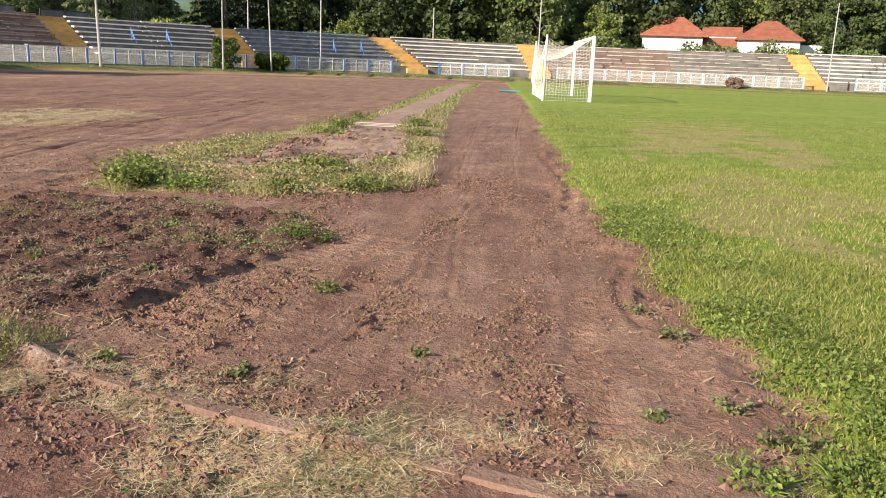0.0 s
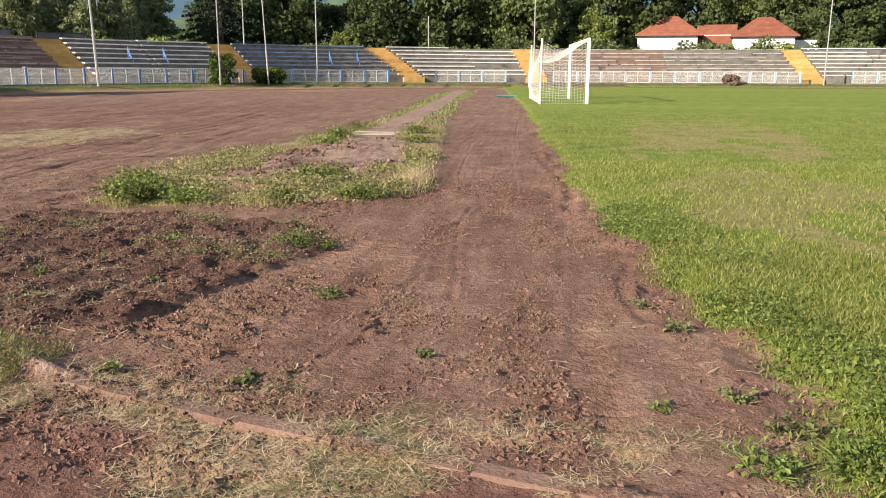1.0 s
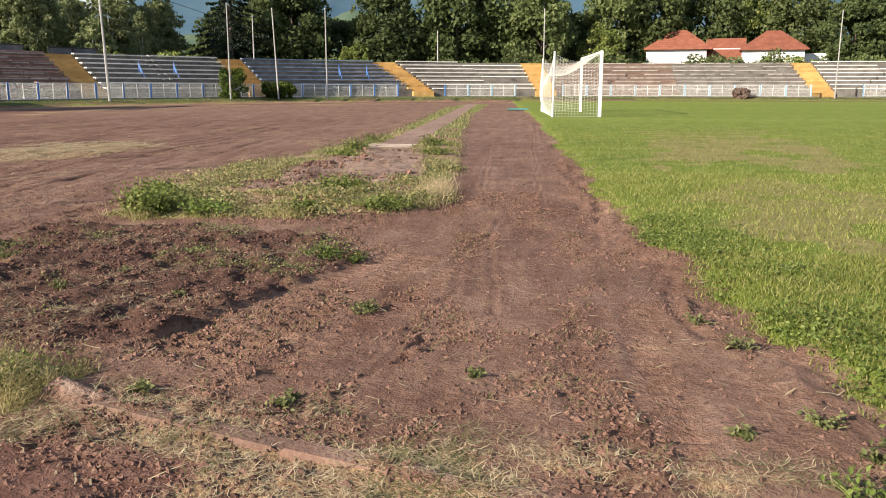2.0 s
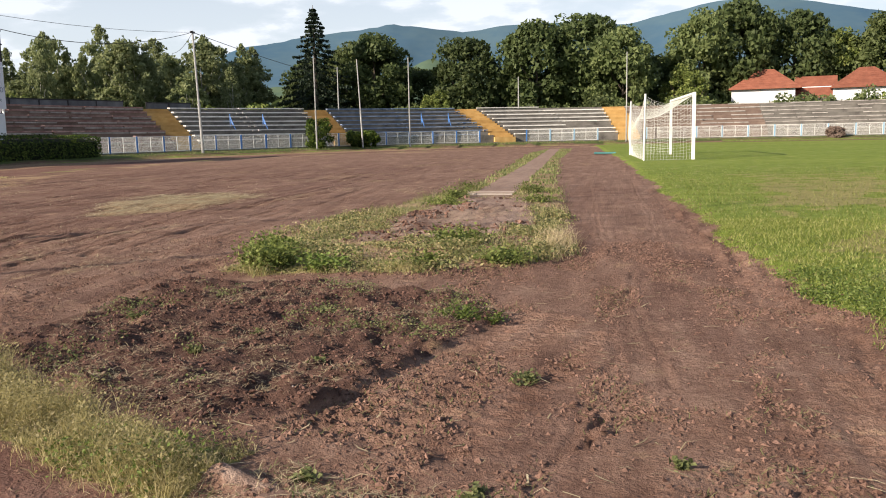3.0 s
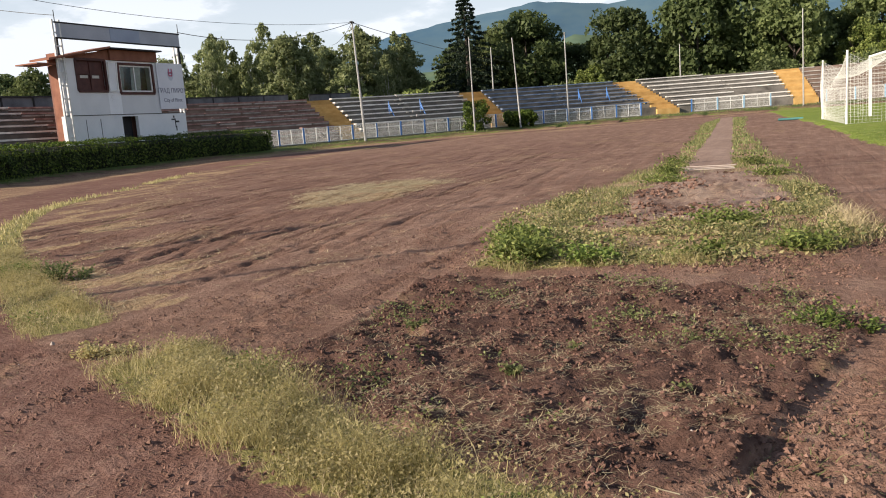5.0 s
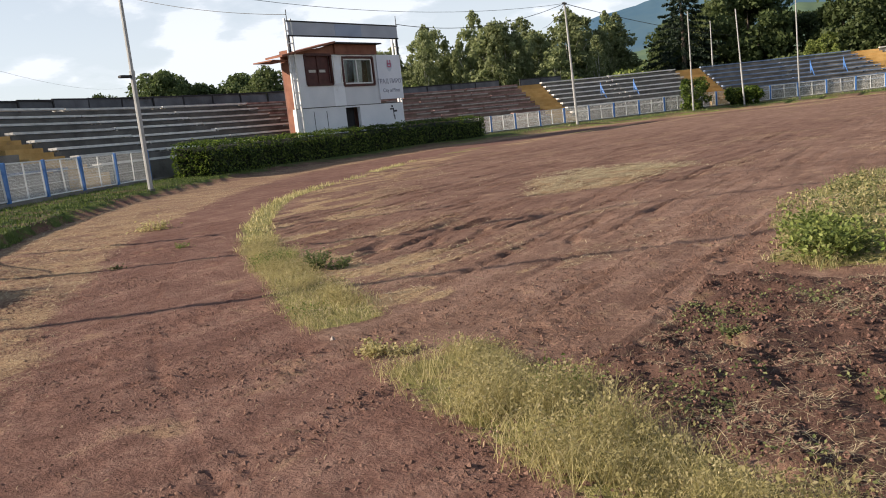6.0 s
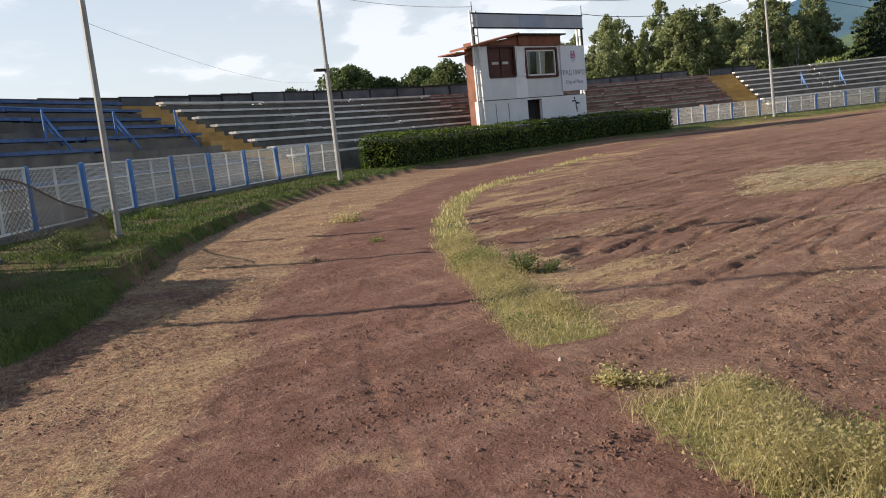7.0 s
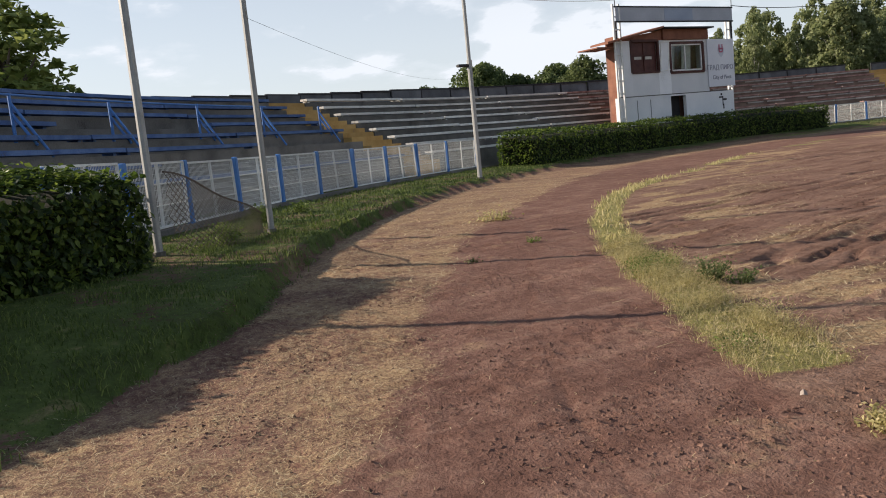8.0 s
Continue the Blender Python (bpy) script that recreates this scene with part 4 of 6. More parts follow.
fr, wi = panel_meshes(bay - 0.16, 0)
p_frame = fr.make("panel_frame", M_WHITE_STEEL)
p_wire = wi.make("wire_mesh", M_WHITE_STEEL)
post_geo = Geo().box((0, 0, FENCE_H / 2 - 0.1), (0.09, 0.09, FENCE_H + 0.22), 0, 0.012).make("post", M_BLUE)
me_frame, me_wire, me_post = p_frame.data, p_wire.data, post_geo.data
post_far = post_geo.data.copy()
post_far.materials[0] = M_LBLUE
for ob in (p_frame, p_wire, post_geo):
    bpy.data.objects.remove(ob)
GAPS = ((107.9, 110.0), (118.9, 121.0), (144.2, 146.6), (44.9, 70.0))
u = 22.6
while u < 215:
    um = u + bay / 2
    closed = any(a - 0.6 < um < b + 0.6 for a, b in GAPS)
    x, y = stadium(u)
    if not closed or not any(a - 0.6 < um - bay < b + 0.6 for a, b in GAPS):
        p = new("post", me_post if u < 112 else post_far)
        p.parent = fence
        p.matrix_parent_inverse = f_inv
        p.matrix_basis = Matrix.Translation((x, y, 0.28)) @ Matrix.Rotation(heading(u) + rng.normal(0, 0.03), 4, "Z") @ Matrix.Rotation(rng.normal(0, 0.012), 4, "X")
    if not closed:
        x, y = stadium(um)
        f = new("panel_frame", me_frame)
        f.parent = fence
        f.matrix_parent_inverse = f_inv
        f.matrix_basis = Matrix.Translation((x, y, 0.28 + rng.normal(0, 0.012))) @ Matrix.Rotation(heading(um) - math.pi / 2, 4, "Z") @ Matrix.Rotation(rng.normal(0, 0.02), 4, "X")
        w = new("wire_mesh", me_wire)
        w.parent = f
    u += bay
# low plinth under the panels
for a, b in ((22.6, 107.9), (110.0, 118.9), (121.0, 144.2), (146.6, 214)):
    ob = Geo().sweep([(-0.06, -0.1), (0.10, -0.1), (0.10, 0.40), (-0.06, 0.40)], steps(a, b, 1.4)).make("plinth", M_CONC, fence)
    ob.matrix_parent_inverse = f_inv

# ---------------------------------------------------------------- leaves and blades
def leaf_quads(c, size, rs, flat=None, spread=1.0):
    """Small bent leaves at the centres c. flat: preferred normals."""
    n = len(c)
    nrm = rs.normal(size=(n, 3))
    if flat is not None:
        nrm = flat + nrm * spread
    nrm /= np.linalg.norm(nrm, axis=1, keepdims=True)
    a = np.cross(nrm, rs.normal(size=(n, 3)))
    a /= np.linalg.norm(a, axis=1, keepdims=True) + 1e-9
    b = np.cross(nrm, a)
    s = (size * rs.uniform(0.6, 1.3, n))[:, None]
    v = np.stack([c - a * s * 0.5, c + b * s * 0.32 + nrm * s * 0.08, c + a * s * 0.5, c - b * s * 0.32 + nrm * s * 0.08], 1).reshape(-1, 3)
    return v, np.arange(4 * n).reshape(n, 4)


def leaf_tris(c, size, rs, flat, spread):
    """Three-cornered sprays of leaves for crowns that stand far off."""
    n = len(c)
    nrm = flat + rs.normal(size=(n, 3)) * spread
    nrm /= np.linalg.norm(nrm, axis=1, keepdims=True)
    a = np.cross(nrm, rs.normal(size=(n, 3)))
    a /= np.linalg.norm(a, axis=1, keepdims=True) + 1e-9
    b = np.cross(nrm, a)
    s = (size * rs.uniform(0.6, 1.3, n))[:, None]
    v = np.stack([c - a * s * 0.55, c + a * s * 0.45 + b * s * 0.42, c + a * s * 0.35 - b * s * 0.46], 1).reshape(-1, 3)
    return v, np.arange(3 * n).reshape(n, 3)


def crown(rs, clumps, radius, height, base, leaves, size, lump=0.33, shape=1.0):
    """Leaf clumps in an uneven crown."""
    cs, ns = [], []
    for _ in range(clumps):
        k = rs.uniform(0.03, 1.0)
        prof = (4 * k * (1 - k)) ** (0.45 * shape) if shape < 1.5 else (1 - k) ** 0.8 * min(1, k * 6)
        ang = rs.uniform(0, 2 * np.pi)
        rr = radius * prof * math.sqrt(rs.uniform(0.25, 1.0)) * rs.uniform(0.8, 1.12)
        centre = np.array([rr * math.cos(ang), rr * math.sin(ang), base + k * height])
        q = rs.normal(size=(leaves, 3))
        q /= np.linalg.norm(q, axis=1, keepdims=True)
        out = q + 0.7 * (centre - np.array([0, 0, base + 0.45 * height])) / radius
        ns.append(out / np.linalg.norm(out, axis=1, keepdims=True))
        q *= (rs.uniform(0.35, 1.0, leaves) ** 0.5)[:, None] * radius * lump * rs.uniform(0.6, 1.2) * np.array([1, 1, 0.75])
        cs.append(centre + q)
    return leaf_tris(np.concatenate(cs), size, rs, np.concatenate(ns), 1.1)


def tree_parts(name, seed, radius, height, base, clumps, leaves, size, leaf_mat, bark, limb=6, lump=0.33, shape=1.0, trunk_r=0.28, label="", category="tree"):
    rs = np.random.default_rng(seed)
    t = empty(name)
    g = Geo()
    top = base + height * 0.8
    lean = rs.normal(0, 0.25, 2)
    g.tube([(0, 0, -0.3), (0.03, 0, base * 0.5), (lean[0] * 0.4, lean[1] * 0.4, base), (lean[0], lean[1], top)], [trunk_r * 1.25, trunk_r, trunk_r * 0.8, trunk_r * 0.15])
    for i in range(limb):
        a, z0 = rs.uniform(0, 6.28), rs.uniform(base * 0.8, base + height * 0.45)
        k = radius * rs.uniform(0.5, 0.9)
        g.tube([(lean[0] * 0.3, lean[1] * 0.3, z0), (math.cos(a) * k * 0.5, math.sin(a) * k * 0.5, z0 + height * 0.12), (math.cos(a) * k, math.sin(a) * k, z0 + height * 0.28)], [trunk_r * 0.5, trunk_r * 0.32, trunk_r * 0.08])
    g.make("trunk", bark, t)
    v, f = crown(rs, clumps, radius, height, base, leaves, size, lump, shape)
    mesh_np("crown", v, f, leaf_mat, t)
    return tagged(t, label, category)


def spruce_tree(height, seed):
    rs = np.random.default_rng(seed)
    t = empty("spruce_tree")
    Geo().tube([(0, 0, -0.3), (0, 0, height * 0.5), (0, 0, height)], [0.32, 0.2, 0.03]).make("trunk", M_BARK, t)
    cs, nr = [], []
    z = height * 0.08
    while z < height * 0.99:
        k = 1 - z / height
        reach = 0.10 + 7.9 * k ** 0.95
        for a in np.linspace(0, 6.28, int(8 + 5 * k), endpoint=False) + rs.uniform(0, 1):
            ln = reach * rs.uniform(0.55, 1.15)
            m = int(36 + 110 * k)
            s = rs.uniform(0.05, 1, m) ** 0.5
            wid = 0.42 * (1 - s * 0.7)
            side = rs.normal(0, 1, m) * wid * 0.6
            droop = -0.35 * ln * s ** 1.4 + 0.22 * ln * s ** 4 * 0.6
            cs.append(np.stack([np.cos(a) * ln * s - np.sin(a) * side, np.sin(a) * ln * s + np.cos(a) * side, z + droop - np.abs(side) * 0.35 - rs.uniform(0, 0.22, m)], 1))
        z += 0.38 + 0.62 * k
    v, f = leaf_quads(np.concatenate(cs), 0.30, rs)
    mesh_np("needles", v, f, M_LEAF_SPRUCE, t)
    return tagged(t, "tall dark green spruce behind the stand", "tree")


def plant_at(src, x, y, s=1.0, rz=0.0, z=None, sz=None):
    m = Matrix.Translation((x, y, zat(x, y) if z is None else z)) @ Matrix.Rotation(rz, 4, "Z")
    ob = copy_thing(src, m)
    ob.scale = (s, s, sz or s)
    return ob


def away(ob):
    for o in (*ob.children_recursive, ob):
        bpy.data.objects.remove(o)


big_a = tree_parts("broadleaf_tree", 11, 4.6, 10.0, 2.6, 105, 100, 0.50, M_LEAF_DARK, M_BARK, label="broad dark green leafy tree behind the stand")
big_b = tree_parts("broadleaf_tree", 12, 4.2, 10.6, 2.2, 100, 100, 0.47, M_LEAF_MID, M_BARK, label="tall round-headed leafy tree behind the stand")
big_c = tree_parts("broadleaf_tree", 13, 4.8, 9.4, 3.0, 100, 100, 0.50, M_LEAF_DARK, M_BARK, shape=0.8, label="spreading dark leafy tree behind the stand")
pale_w = tree_parts("pale_tree", 14, 2.6, 9.0, 1.5, 70, 100, 0.34, M_LEAF_YEL, M_BARK, shape=1.3, label="pale yellow-green tree among darker trees")
birch_a = tree_parts("birch_tree", 15, 1.9, 10.4, 1.0, 190, 26, 0.27, M_LEAF_PALE, M_BIRCH, limb=9, lump=0.20, shape=1.3, trunk_r=0.13, label="slender pale-barked tree with thin foliage")
birch_b = tree_parts("birch_tree", 16, 2.3, 8.4, 1.4, 110, 42, 0.32, M_LEAF_PALE, M_BIRCH, limb=9, lump=0.26, shape=1.0, trunk_r=0.14, label="slender leafy tree in a dense wood")
shrub_src = tree_parts("shrub", 17, 1.5, 2.2, 0.2, 30, 70, 0.22, M_LEAF_YEL, M_BARK, limb=4, lump=0.45, trunk_r=0.06, label="yellow-green shrub growing behind the stand", category="shrub")
shrub_dark = tree_parts("shrub", 18, 1.6, 2.6, 0.1, 30, 70, 0.26, M_LEAF_MID, M_BARK, limb=4, lump=0.45, trunk_r=0.06, label="green shrub under the trees", category="shrub")

for src, x, y, top, wide in (
        (big_a, -29.0, 99.7, 13.0, 1.0), (big_b, -33.5, 103, 12.6, 1.0), (big_c, -18.1, 102.4, 12.4, 0.95), (big_a, -9.4, 103.7, 14.0, 1.08), (big_c, -3.4, 107.1, 15.0, 1.15),
        (big_b, 1.0, 103.2, 13.0, 0.95), (big_c, 5.9, 112.0, 10.2, 1.0), (big_b, 11.0, 110.5, 15.4, 1.05), (big_a, 16.0, 113.0, 16.6, 1.15),
        (big_c, 23.4, 115.0, 15.2, 1.05), (big_b, 33.8, 113.5, 14.6, 1.1), (big_a, 38.6, 105.0, 11.4, 0.95), (big_c, 45.0, 110, 12.5, 1.1), (big_b, 52.0, 108, 12.0, 1.0),
        (big_b, 60.0, 112, 13.0, 1.1), (big_a, -38.5, 101, 10.5, 0.8), (big_c, -25.0, 108, 9.5, 0.9), (big_b, -13.6, 112, 9.0, 0.9), (big_a, 28.5, 118, 12.5, 1.1),
        (pale_w, -56.4, 4.7, 12.4, 1.8), (big_c, -60.0, 2.0, 11.5, 1.1), (big_b, -58.0, -6.0, 11.5, 1.0), (big_c, -92.0, 64.2, 11.2, 0.85), (big_a, -86.0, 72.0, 10.0, 0.8), (big_b, -58.0, 51.5, 7.8, 0.55), (big_c, -100, 52, 9.0, 0.7),
        (big_a, -106.0, 75.8, 12.4, 0.9), (big_c, -91, 69.5, 9.6, 0.75), (big_a, -89, 74.5, 9.4, 0.7), (big_b, -96, 80.5, 10.6, 0.8), (big_a, -101, 70.0, 9.6, 0.7), (big_c, -112, 68, 10.4, 0.7), (big_b, -118, 80, 11.0, 0.8)):
    native = 12.7 if src is big_a else 12.9 if src is big_b else 10.7 if src is pale_w else 12.5
    plant_at(src, x, y, wide, rng.uniform(0, 6.28), -0.1, top / native)
for x, y, top in ((28.5, 114.2, 13.4), (30.6, 115, 12.0), (7.6, 104.5, 9.0), (-20.5, 98.5, 6.6), (-22.6, 98.5, 6.0), (9.5, 103.0, 8.0)):
    plant_at(pale_w, x, y, top / 11.2, rng.uniform(0, 6.28), -0.1, top / 10.7)
for i in range(66):
    az = radians(24.5 + 17.5 * (i + rng.uniform(-0.4, 0.4)) / 66)
    d = rng.uniform(84, 104)
    top = d * (0.094 + rng.uniform(-0.030, 0.022)) + 1.2
    if az > radians(38):
        top *= 0.86
    src = birch_b if i % 3 else birch_a
    s = top / (10.4 if src is birch_a else 10.0)
    plant_at(src, -d * math.sin(az), d * math.cos(az), s * rng.uniform(0.55, 1.15), rng.uniform(0, 6.28), -0.1, s)
for i in range(44):
    az = radians(-24 + 62 * (i + rng.uniform(-0.3, 0.3)) / 44)
    d = rng.uniform(92, 97) - (10 if az > radians(24) else 0)
    plant_at(shrub_src if (az > radians(22) and i % 3) or i % 5 == 0 else shrub_dark, -d * math.sin(az), d * math.cos(az), rng.uniform(0.9, 1.7), rng.uniform(0, 6.28), 0.6, rng.uniform(0.9, 1.6))
for i in range(5):
    u0 = 70 + i * 1.4
    x, y = stadium(u0, 11.5 + rng.uniform(0, 1))
    plant_at(shrub_src, x, y, rng.uniform(0.9, 1.4), rng.uniform(0, 6), 1.6, rng.uniform(1.0, 1.5))
sp = spruce_tree(16.6, 5)
sp.matrix_basis = Matrix.Translation((-34.5, 92.8, -0.1))
for ob in (big_a, big_b, big_c, pale_w, birch_a, birch_b, shrub_src, shrub_dark):
    away(ob)


# far woods that close the ring below the hills
def far_woods():
    rs = np.random.default_rng(31)
    n = 26000
    az = rs.uniform(0, 2 * np.pi, n)
    d = rs.uniform(135, 210, n)
    hgt = 7.5 + 3.5 * np.sin(az * 17 + 1) * np.sin(az * 5)
    hgt = np.where((np.cos(az) > 0.4) & (np.abs(np.sin(az)) < 0.9), hgt, hgt * 0.62)
    c = np.stack([-d * np.sin(az), d * np.cos(az) + 20, hgt * rs.uniform(0, 1, n) ** 0.8], 1)
    v, f = leaf_quads(c, 2.6, rs)
    ob = mesh_np("far_woods", v, f, M_LEAF_DARK)
    return tagged(ob, "dark green woods far behind the stadium", "trees", kind="stuff")


far_woods()


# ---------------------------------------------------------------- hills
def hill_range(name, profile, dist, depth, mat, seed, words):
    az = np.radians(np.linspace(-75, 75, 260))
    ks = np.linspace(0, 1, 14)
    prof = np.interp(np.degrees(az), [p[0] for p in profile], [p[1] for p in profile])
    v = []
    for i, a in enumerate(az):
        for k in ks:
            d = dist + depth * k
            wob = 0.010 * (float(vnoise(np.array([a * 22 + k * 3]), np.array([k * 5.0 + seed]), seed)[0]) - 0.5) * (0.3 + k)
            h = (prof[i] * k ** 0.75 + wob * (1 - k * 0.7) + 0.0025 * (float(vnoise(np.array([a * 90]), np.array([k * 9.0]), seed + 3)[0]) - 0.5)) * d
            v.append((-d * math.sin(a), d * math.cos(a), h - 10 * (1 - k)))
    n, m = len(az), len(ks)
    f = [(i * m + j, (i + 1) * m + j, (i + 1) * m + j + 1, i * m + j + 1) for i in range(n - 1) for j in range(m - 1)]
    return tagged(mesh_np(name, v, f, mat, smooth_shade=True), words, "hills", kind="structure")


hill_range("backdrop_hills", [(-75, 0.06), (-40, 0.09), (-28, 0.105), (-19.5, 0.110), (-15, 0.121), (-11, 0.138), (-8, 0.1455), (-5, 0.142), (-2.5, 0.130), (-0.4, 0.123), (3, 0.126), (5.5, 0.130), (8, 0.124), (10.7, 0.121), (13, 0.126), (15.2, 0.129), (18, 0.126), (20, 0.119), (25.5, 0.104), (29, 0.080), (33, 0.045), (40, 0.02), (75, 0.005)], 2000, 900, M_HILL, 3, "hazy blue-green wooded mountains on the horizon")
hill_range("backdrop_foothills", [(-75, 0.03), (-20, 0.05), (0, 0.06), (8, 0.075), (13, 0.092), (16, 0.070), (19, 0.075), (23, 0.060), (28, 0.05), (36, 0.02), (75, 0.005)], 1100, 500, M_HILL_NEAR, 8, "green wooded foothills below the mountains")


# ---------------------------------------------------------------- house with the red roof
def house():
    h = empty("house", (24.9, 108.0, 0), radians(-12))
    w = Geo()
    for c, s in (((-6.6, 0, 2.9), (7.2, 7, 6.2)), ((4.6, 0, 2.9), (7.0, 7, 6.2)), ((-0.8, 1.4, 2.9), (5.4, 4, 6.2)), ((9.4, 0.4, 2.6), (2.8, 4, 5.3))):
        w.box(c, s)
    w.make("wall", M_WHITE_WALL, h)

    def hip(cx, cy, sx, sy, z0, z1, ridge):
        hx, hy = sx / 2, sy / 2
        v = [(cx - hx, cy - hy, z0), (cx + hx, cy - hy, z0), (cx + hx, cy + hy, z0), (cx - hx, cy + hy, z0), (cx - ridge, cy, z1), (cx + ridge, cy, z1)]
        v += [(a, b, c - 0.14) for a, b, c in v[:4]]
        g = Geo()
        g.add(v, [(0, 1, 5, 4), (2, 3, 4, 5), (1, 2, 5, 5), (3, 0, 4, 4), (0, 6, 7, 1), (1, 7, 8, 2), (2, 8, 9, 3), (3, 9, 6, 0), (6, 9, 8, 7)])
        return g
    for cx, cy, sx, sy, z0, z1, r in ((-6.4, 0, 8.2, 8, 5.95, 8.35, 0.8), (4.7, 0, 7.8, 8, 5.75, 8.1, 0.8)):
        hip(cx, cy, sx, sy, z0, z1, r).make("roof", M_ROOFTILE, h)
        g = Geo()
        for k in range(1, 9):
            z, q = z0 + (z1 - z0) * k / 9 + 0.02, 1 - k / 9
            g.tube([(cx - r - (sx / 2 - r) * q, cy - sy / 2 * q, z), (cx + r + (sx / 2 - r) * q, cy - sy / 2 * q, z)], 0.035, 4, False)
        g.make("tile_course", M_ROOFTILE, h)
    g = Geo()
    g.add([(-3.2, -2.4, 4.6), (1.6, -2.4, 4.6), (1.6, 1.4, 7.35), (-3.2, 1.4, 7.35), (1.6, 4.2, 5.5), (-3.2, 4.2, 5.5)], [(0, 1, 2, 3), (3, 2, 4, 5)])
    g.make("roof", M_ROOFTILE, h)
    Geo().box((-8.2, 0.6, 8.2), (0.5, 0.5, 1.3)).make("chimney", M_BRICK_RED, h)
    return tagged(h, "white house with red tiled hip roofs behind the stand", "house")


house()


# ---------------------------------------------------------------- commentary building
def building():
    b = empty("commentary_building", (-31.88, 29.8, 0.2))
    L, D = 8.75, 0.5

    def wall_with_holes(name, y0, y1, z0, z1, holes, mat, x=0.0, t=0.2):
        """Front wall in upright strips, with openings through it."""
        ys = sorted({y0, y1, *[h[0] for h in holes], *[h[1] for h in holes]})
        for p, q in zip(ys, ys[1:]):
            spans, lo = [], z0
            for h in sorted(holes, key=lambda k: k[2]):
                if h[0] < (p + q) / 2 < h[1]:
                    spans.append((lo, h[2]))
                    lo = h[3]
            spans.append((lo, z1))
            for s, e in spans:
                if e - s > 0.01:
                    Geo().box((x - t / 2, (p + q) / 2, (s + e) / 2), (t, q - p, e - s)).make(name, mat, b)

    wall_with_holes("upper_wall_panel", 0.15, 6.75, 2.62, 5.35, [(1.08, 2.98, 3.78, 5.34), (3.86, 6.38, 3.68, 5.2)], M_WHITE_WALL)
    wall_with_holes("lower_wall_panel", 0.05, L, -0.2, 2.58, [(3.8, 4.95, -0.2, 2.5)], M_WHITE_WALL, x=-0.06)
    Geo().box((-0.13, L / 2, 2.6), (0.10, L - 0.1, 0.05)).make("ledge", M_PANEL_GREY, b)
    Geo().box((-0.55, 4.38, 1.2), (0.06, 1.1, 2.6)).make("door", M_BLACK, b)
    # seams of the lower boards
    for y in (1.35, 2.3):
        Geo().box((-0.052, y, 1.3), (0.012, 0.03, 2.2)).make("seam", M_PANEL_GREY, b)
    # side, back, floor
    Geo().box((-D / 2 - 0.2, 0.25, 3.0), (D, 0.2, 5.2)).make("side_wall", M_BRICK_RED, b)
    Geo().box((-D / 2 - 0.2, 6.7, 3.0), (D, 0.2, 5.2)).make("side_wall", M_WHITE_WALL, b)
    Geo().box((-D - 0.25, 3.5, 3.0), (0.2, 6.6, 5.2)).make("back_wall", M_ROOM, b)
    Geo().box((-D / 2 - 0.2, 3.5, 2.7), (D - 0.2, 6.3, 0.12)).make("room_floor", M_ROOM, b)
    Geo().box((-0.4, 3.45, 4.1), (0.1, 0.12, 2.6)).make("partition", M_ROOM, b)
    # windows
    for y0, y1, z0, z1, kind in ((1.08, 2.98, 3.78, 5.34, 0), (3.86, 6.38, 3.68, 5.2, 1)):
        win = Geo()
        for p, q in (((y0, z0), (y1, z0)), ((y0, z1), (y1, z1)), ((y0, z0), (y0, z1)), ((y1, z0), (y1, z1))):
            win.tube([(0.0, p[0], p[1]), (0.0, q[0], q[1])], 0.085, 4)
        w = win.make("window_frame", M_DARK_WOOD, b)
        if kind:
            s = Geo()
            for p, q in (((y0 + 0.12, z0 + 0.12), (y1 - 0.12, z0 + 0.12)), ((y0 + 0.12, z1 - 0.1), (y1 - 0.12, z1 - 0.1)), ((y0 + 0.12, z0 + 0.1), (y0 + 0.12, z1 - 0.1)), ((y1 - 0.12, z0 + 0.1), (y1 - 0.12, z1 - 0.1)), (((y0 + y1) / 2 - 0.1, z0 + 0.1), ((y0 + y1) / 2 - 0.1, z1 - 0.1))):
                s.tube([(-0.04, p[0], p[1]), (-0.04, q[0], q[1])], 0.05, 4)
            s.make("sash", M_WHITE_STEEL, w, "white window sash")
            pane = Geo().box((-0.05, (y0 + y1) / 2, (z0 + z1) / 2), (0.008, y1 - y0 - 0.2, z1 - z0 - 0.2)).make("pane", M_GLASS, w)
            pane.visible_shadow = False
            for ya, yb, za in ((4.15, 4.5, 3.9), (5.05, 5.75, 3.8)):
                g = Geo()
                ys = np.linspace(ya, yb, 13)
                v = [(-0.35 + 0.05 * (i % 2), yy + (0.12 * (z > 4.4)), z) for i, yy in enumerate(ys) for z in (za, 5.15)]
                g.add(v, [(2 * i, 2 * i + 2, 2 * i + 3, 2 * i + 1) for i in range(12)])
                g.make("curtain", M_CURTAIN, w, "pale hanging curtain")
        else:
            Geo().box((-0.12, (y0 + y1) / 2, (z0 + z1) / 2), (0.05, y1 - y0 - 0.1, z1 - z0 - 0.1)).make("shutter", M_DARK_WOOD, w, "dark red closed shutter")
            g = Geo()
            for zz in (z0 + 0.85,):
                g.tube([(-0.07, y0 + 0.1, zz), (-0.07, y1 - 0.1, zz)], 0.03, 4)
            g.tube([(-0.07, (y0 + y1) / 2, z0), (-0.07, (y0 + y1) / 2, z1)], 0.03, 4)
            g.make("batten", M_DARK_WOOD, w)
            Geo().box((-0.085, y0 + 0.55, z0 + 0.72), (0.012, 0.5, 0.14)).make("notice", M_CURTAIN, w)
            Geo().box((-0.085, y0 + 1.3, z0 + 0.72), (0.012, 0.45, 0.14)).make("notice", M_CURTAIN, w)
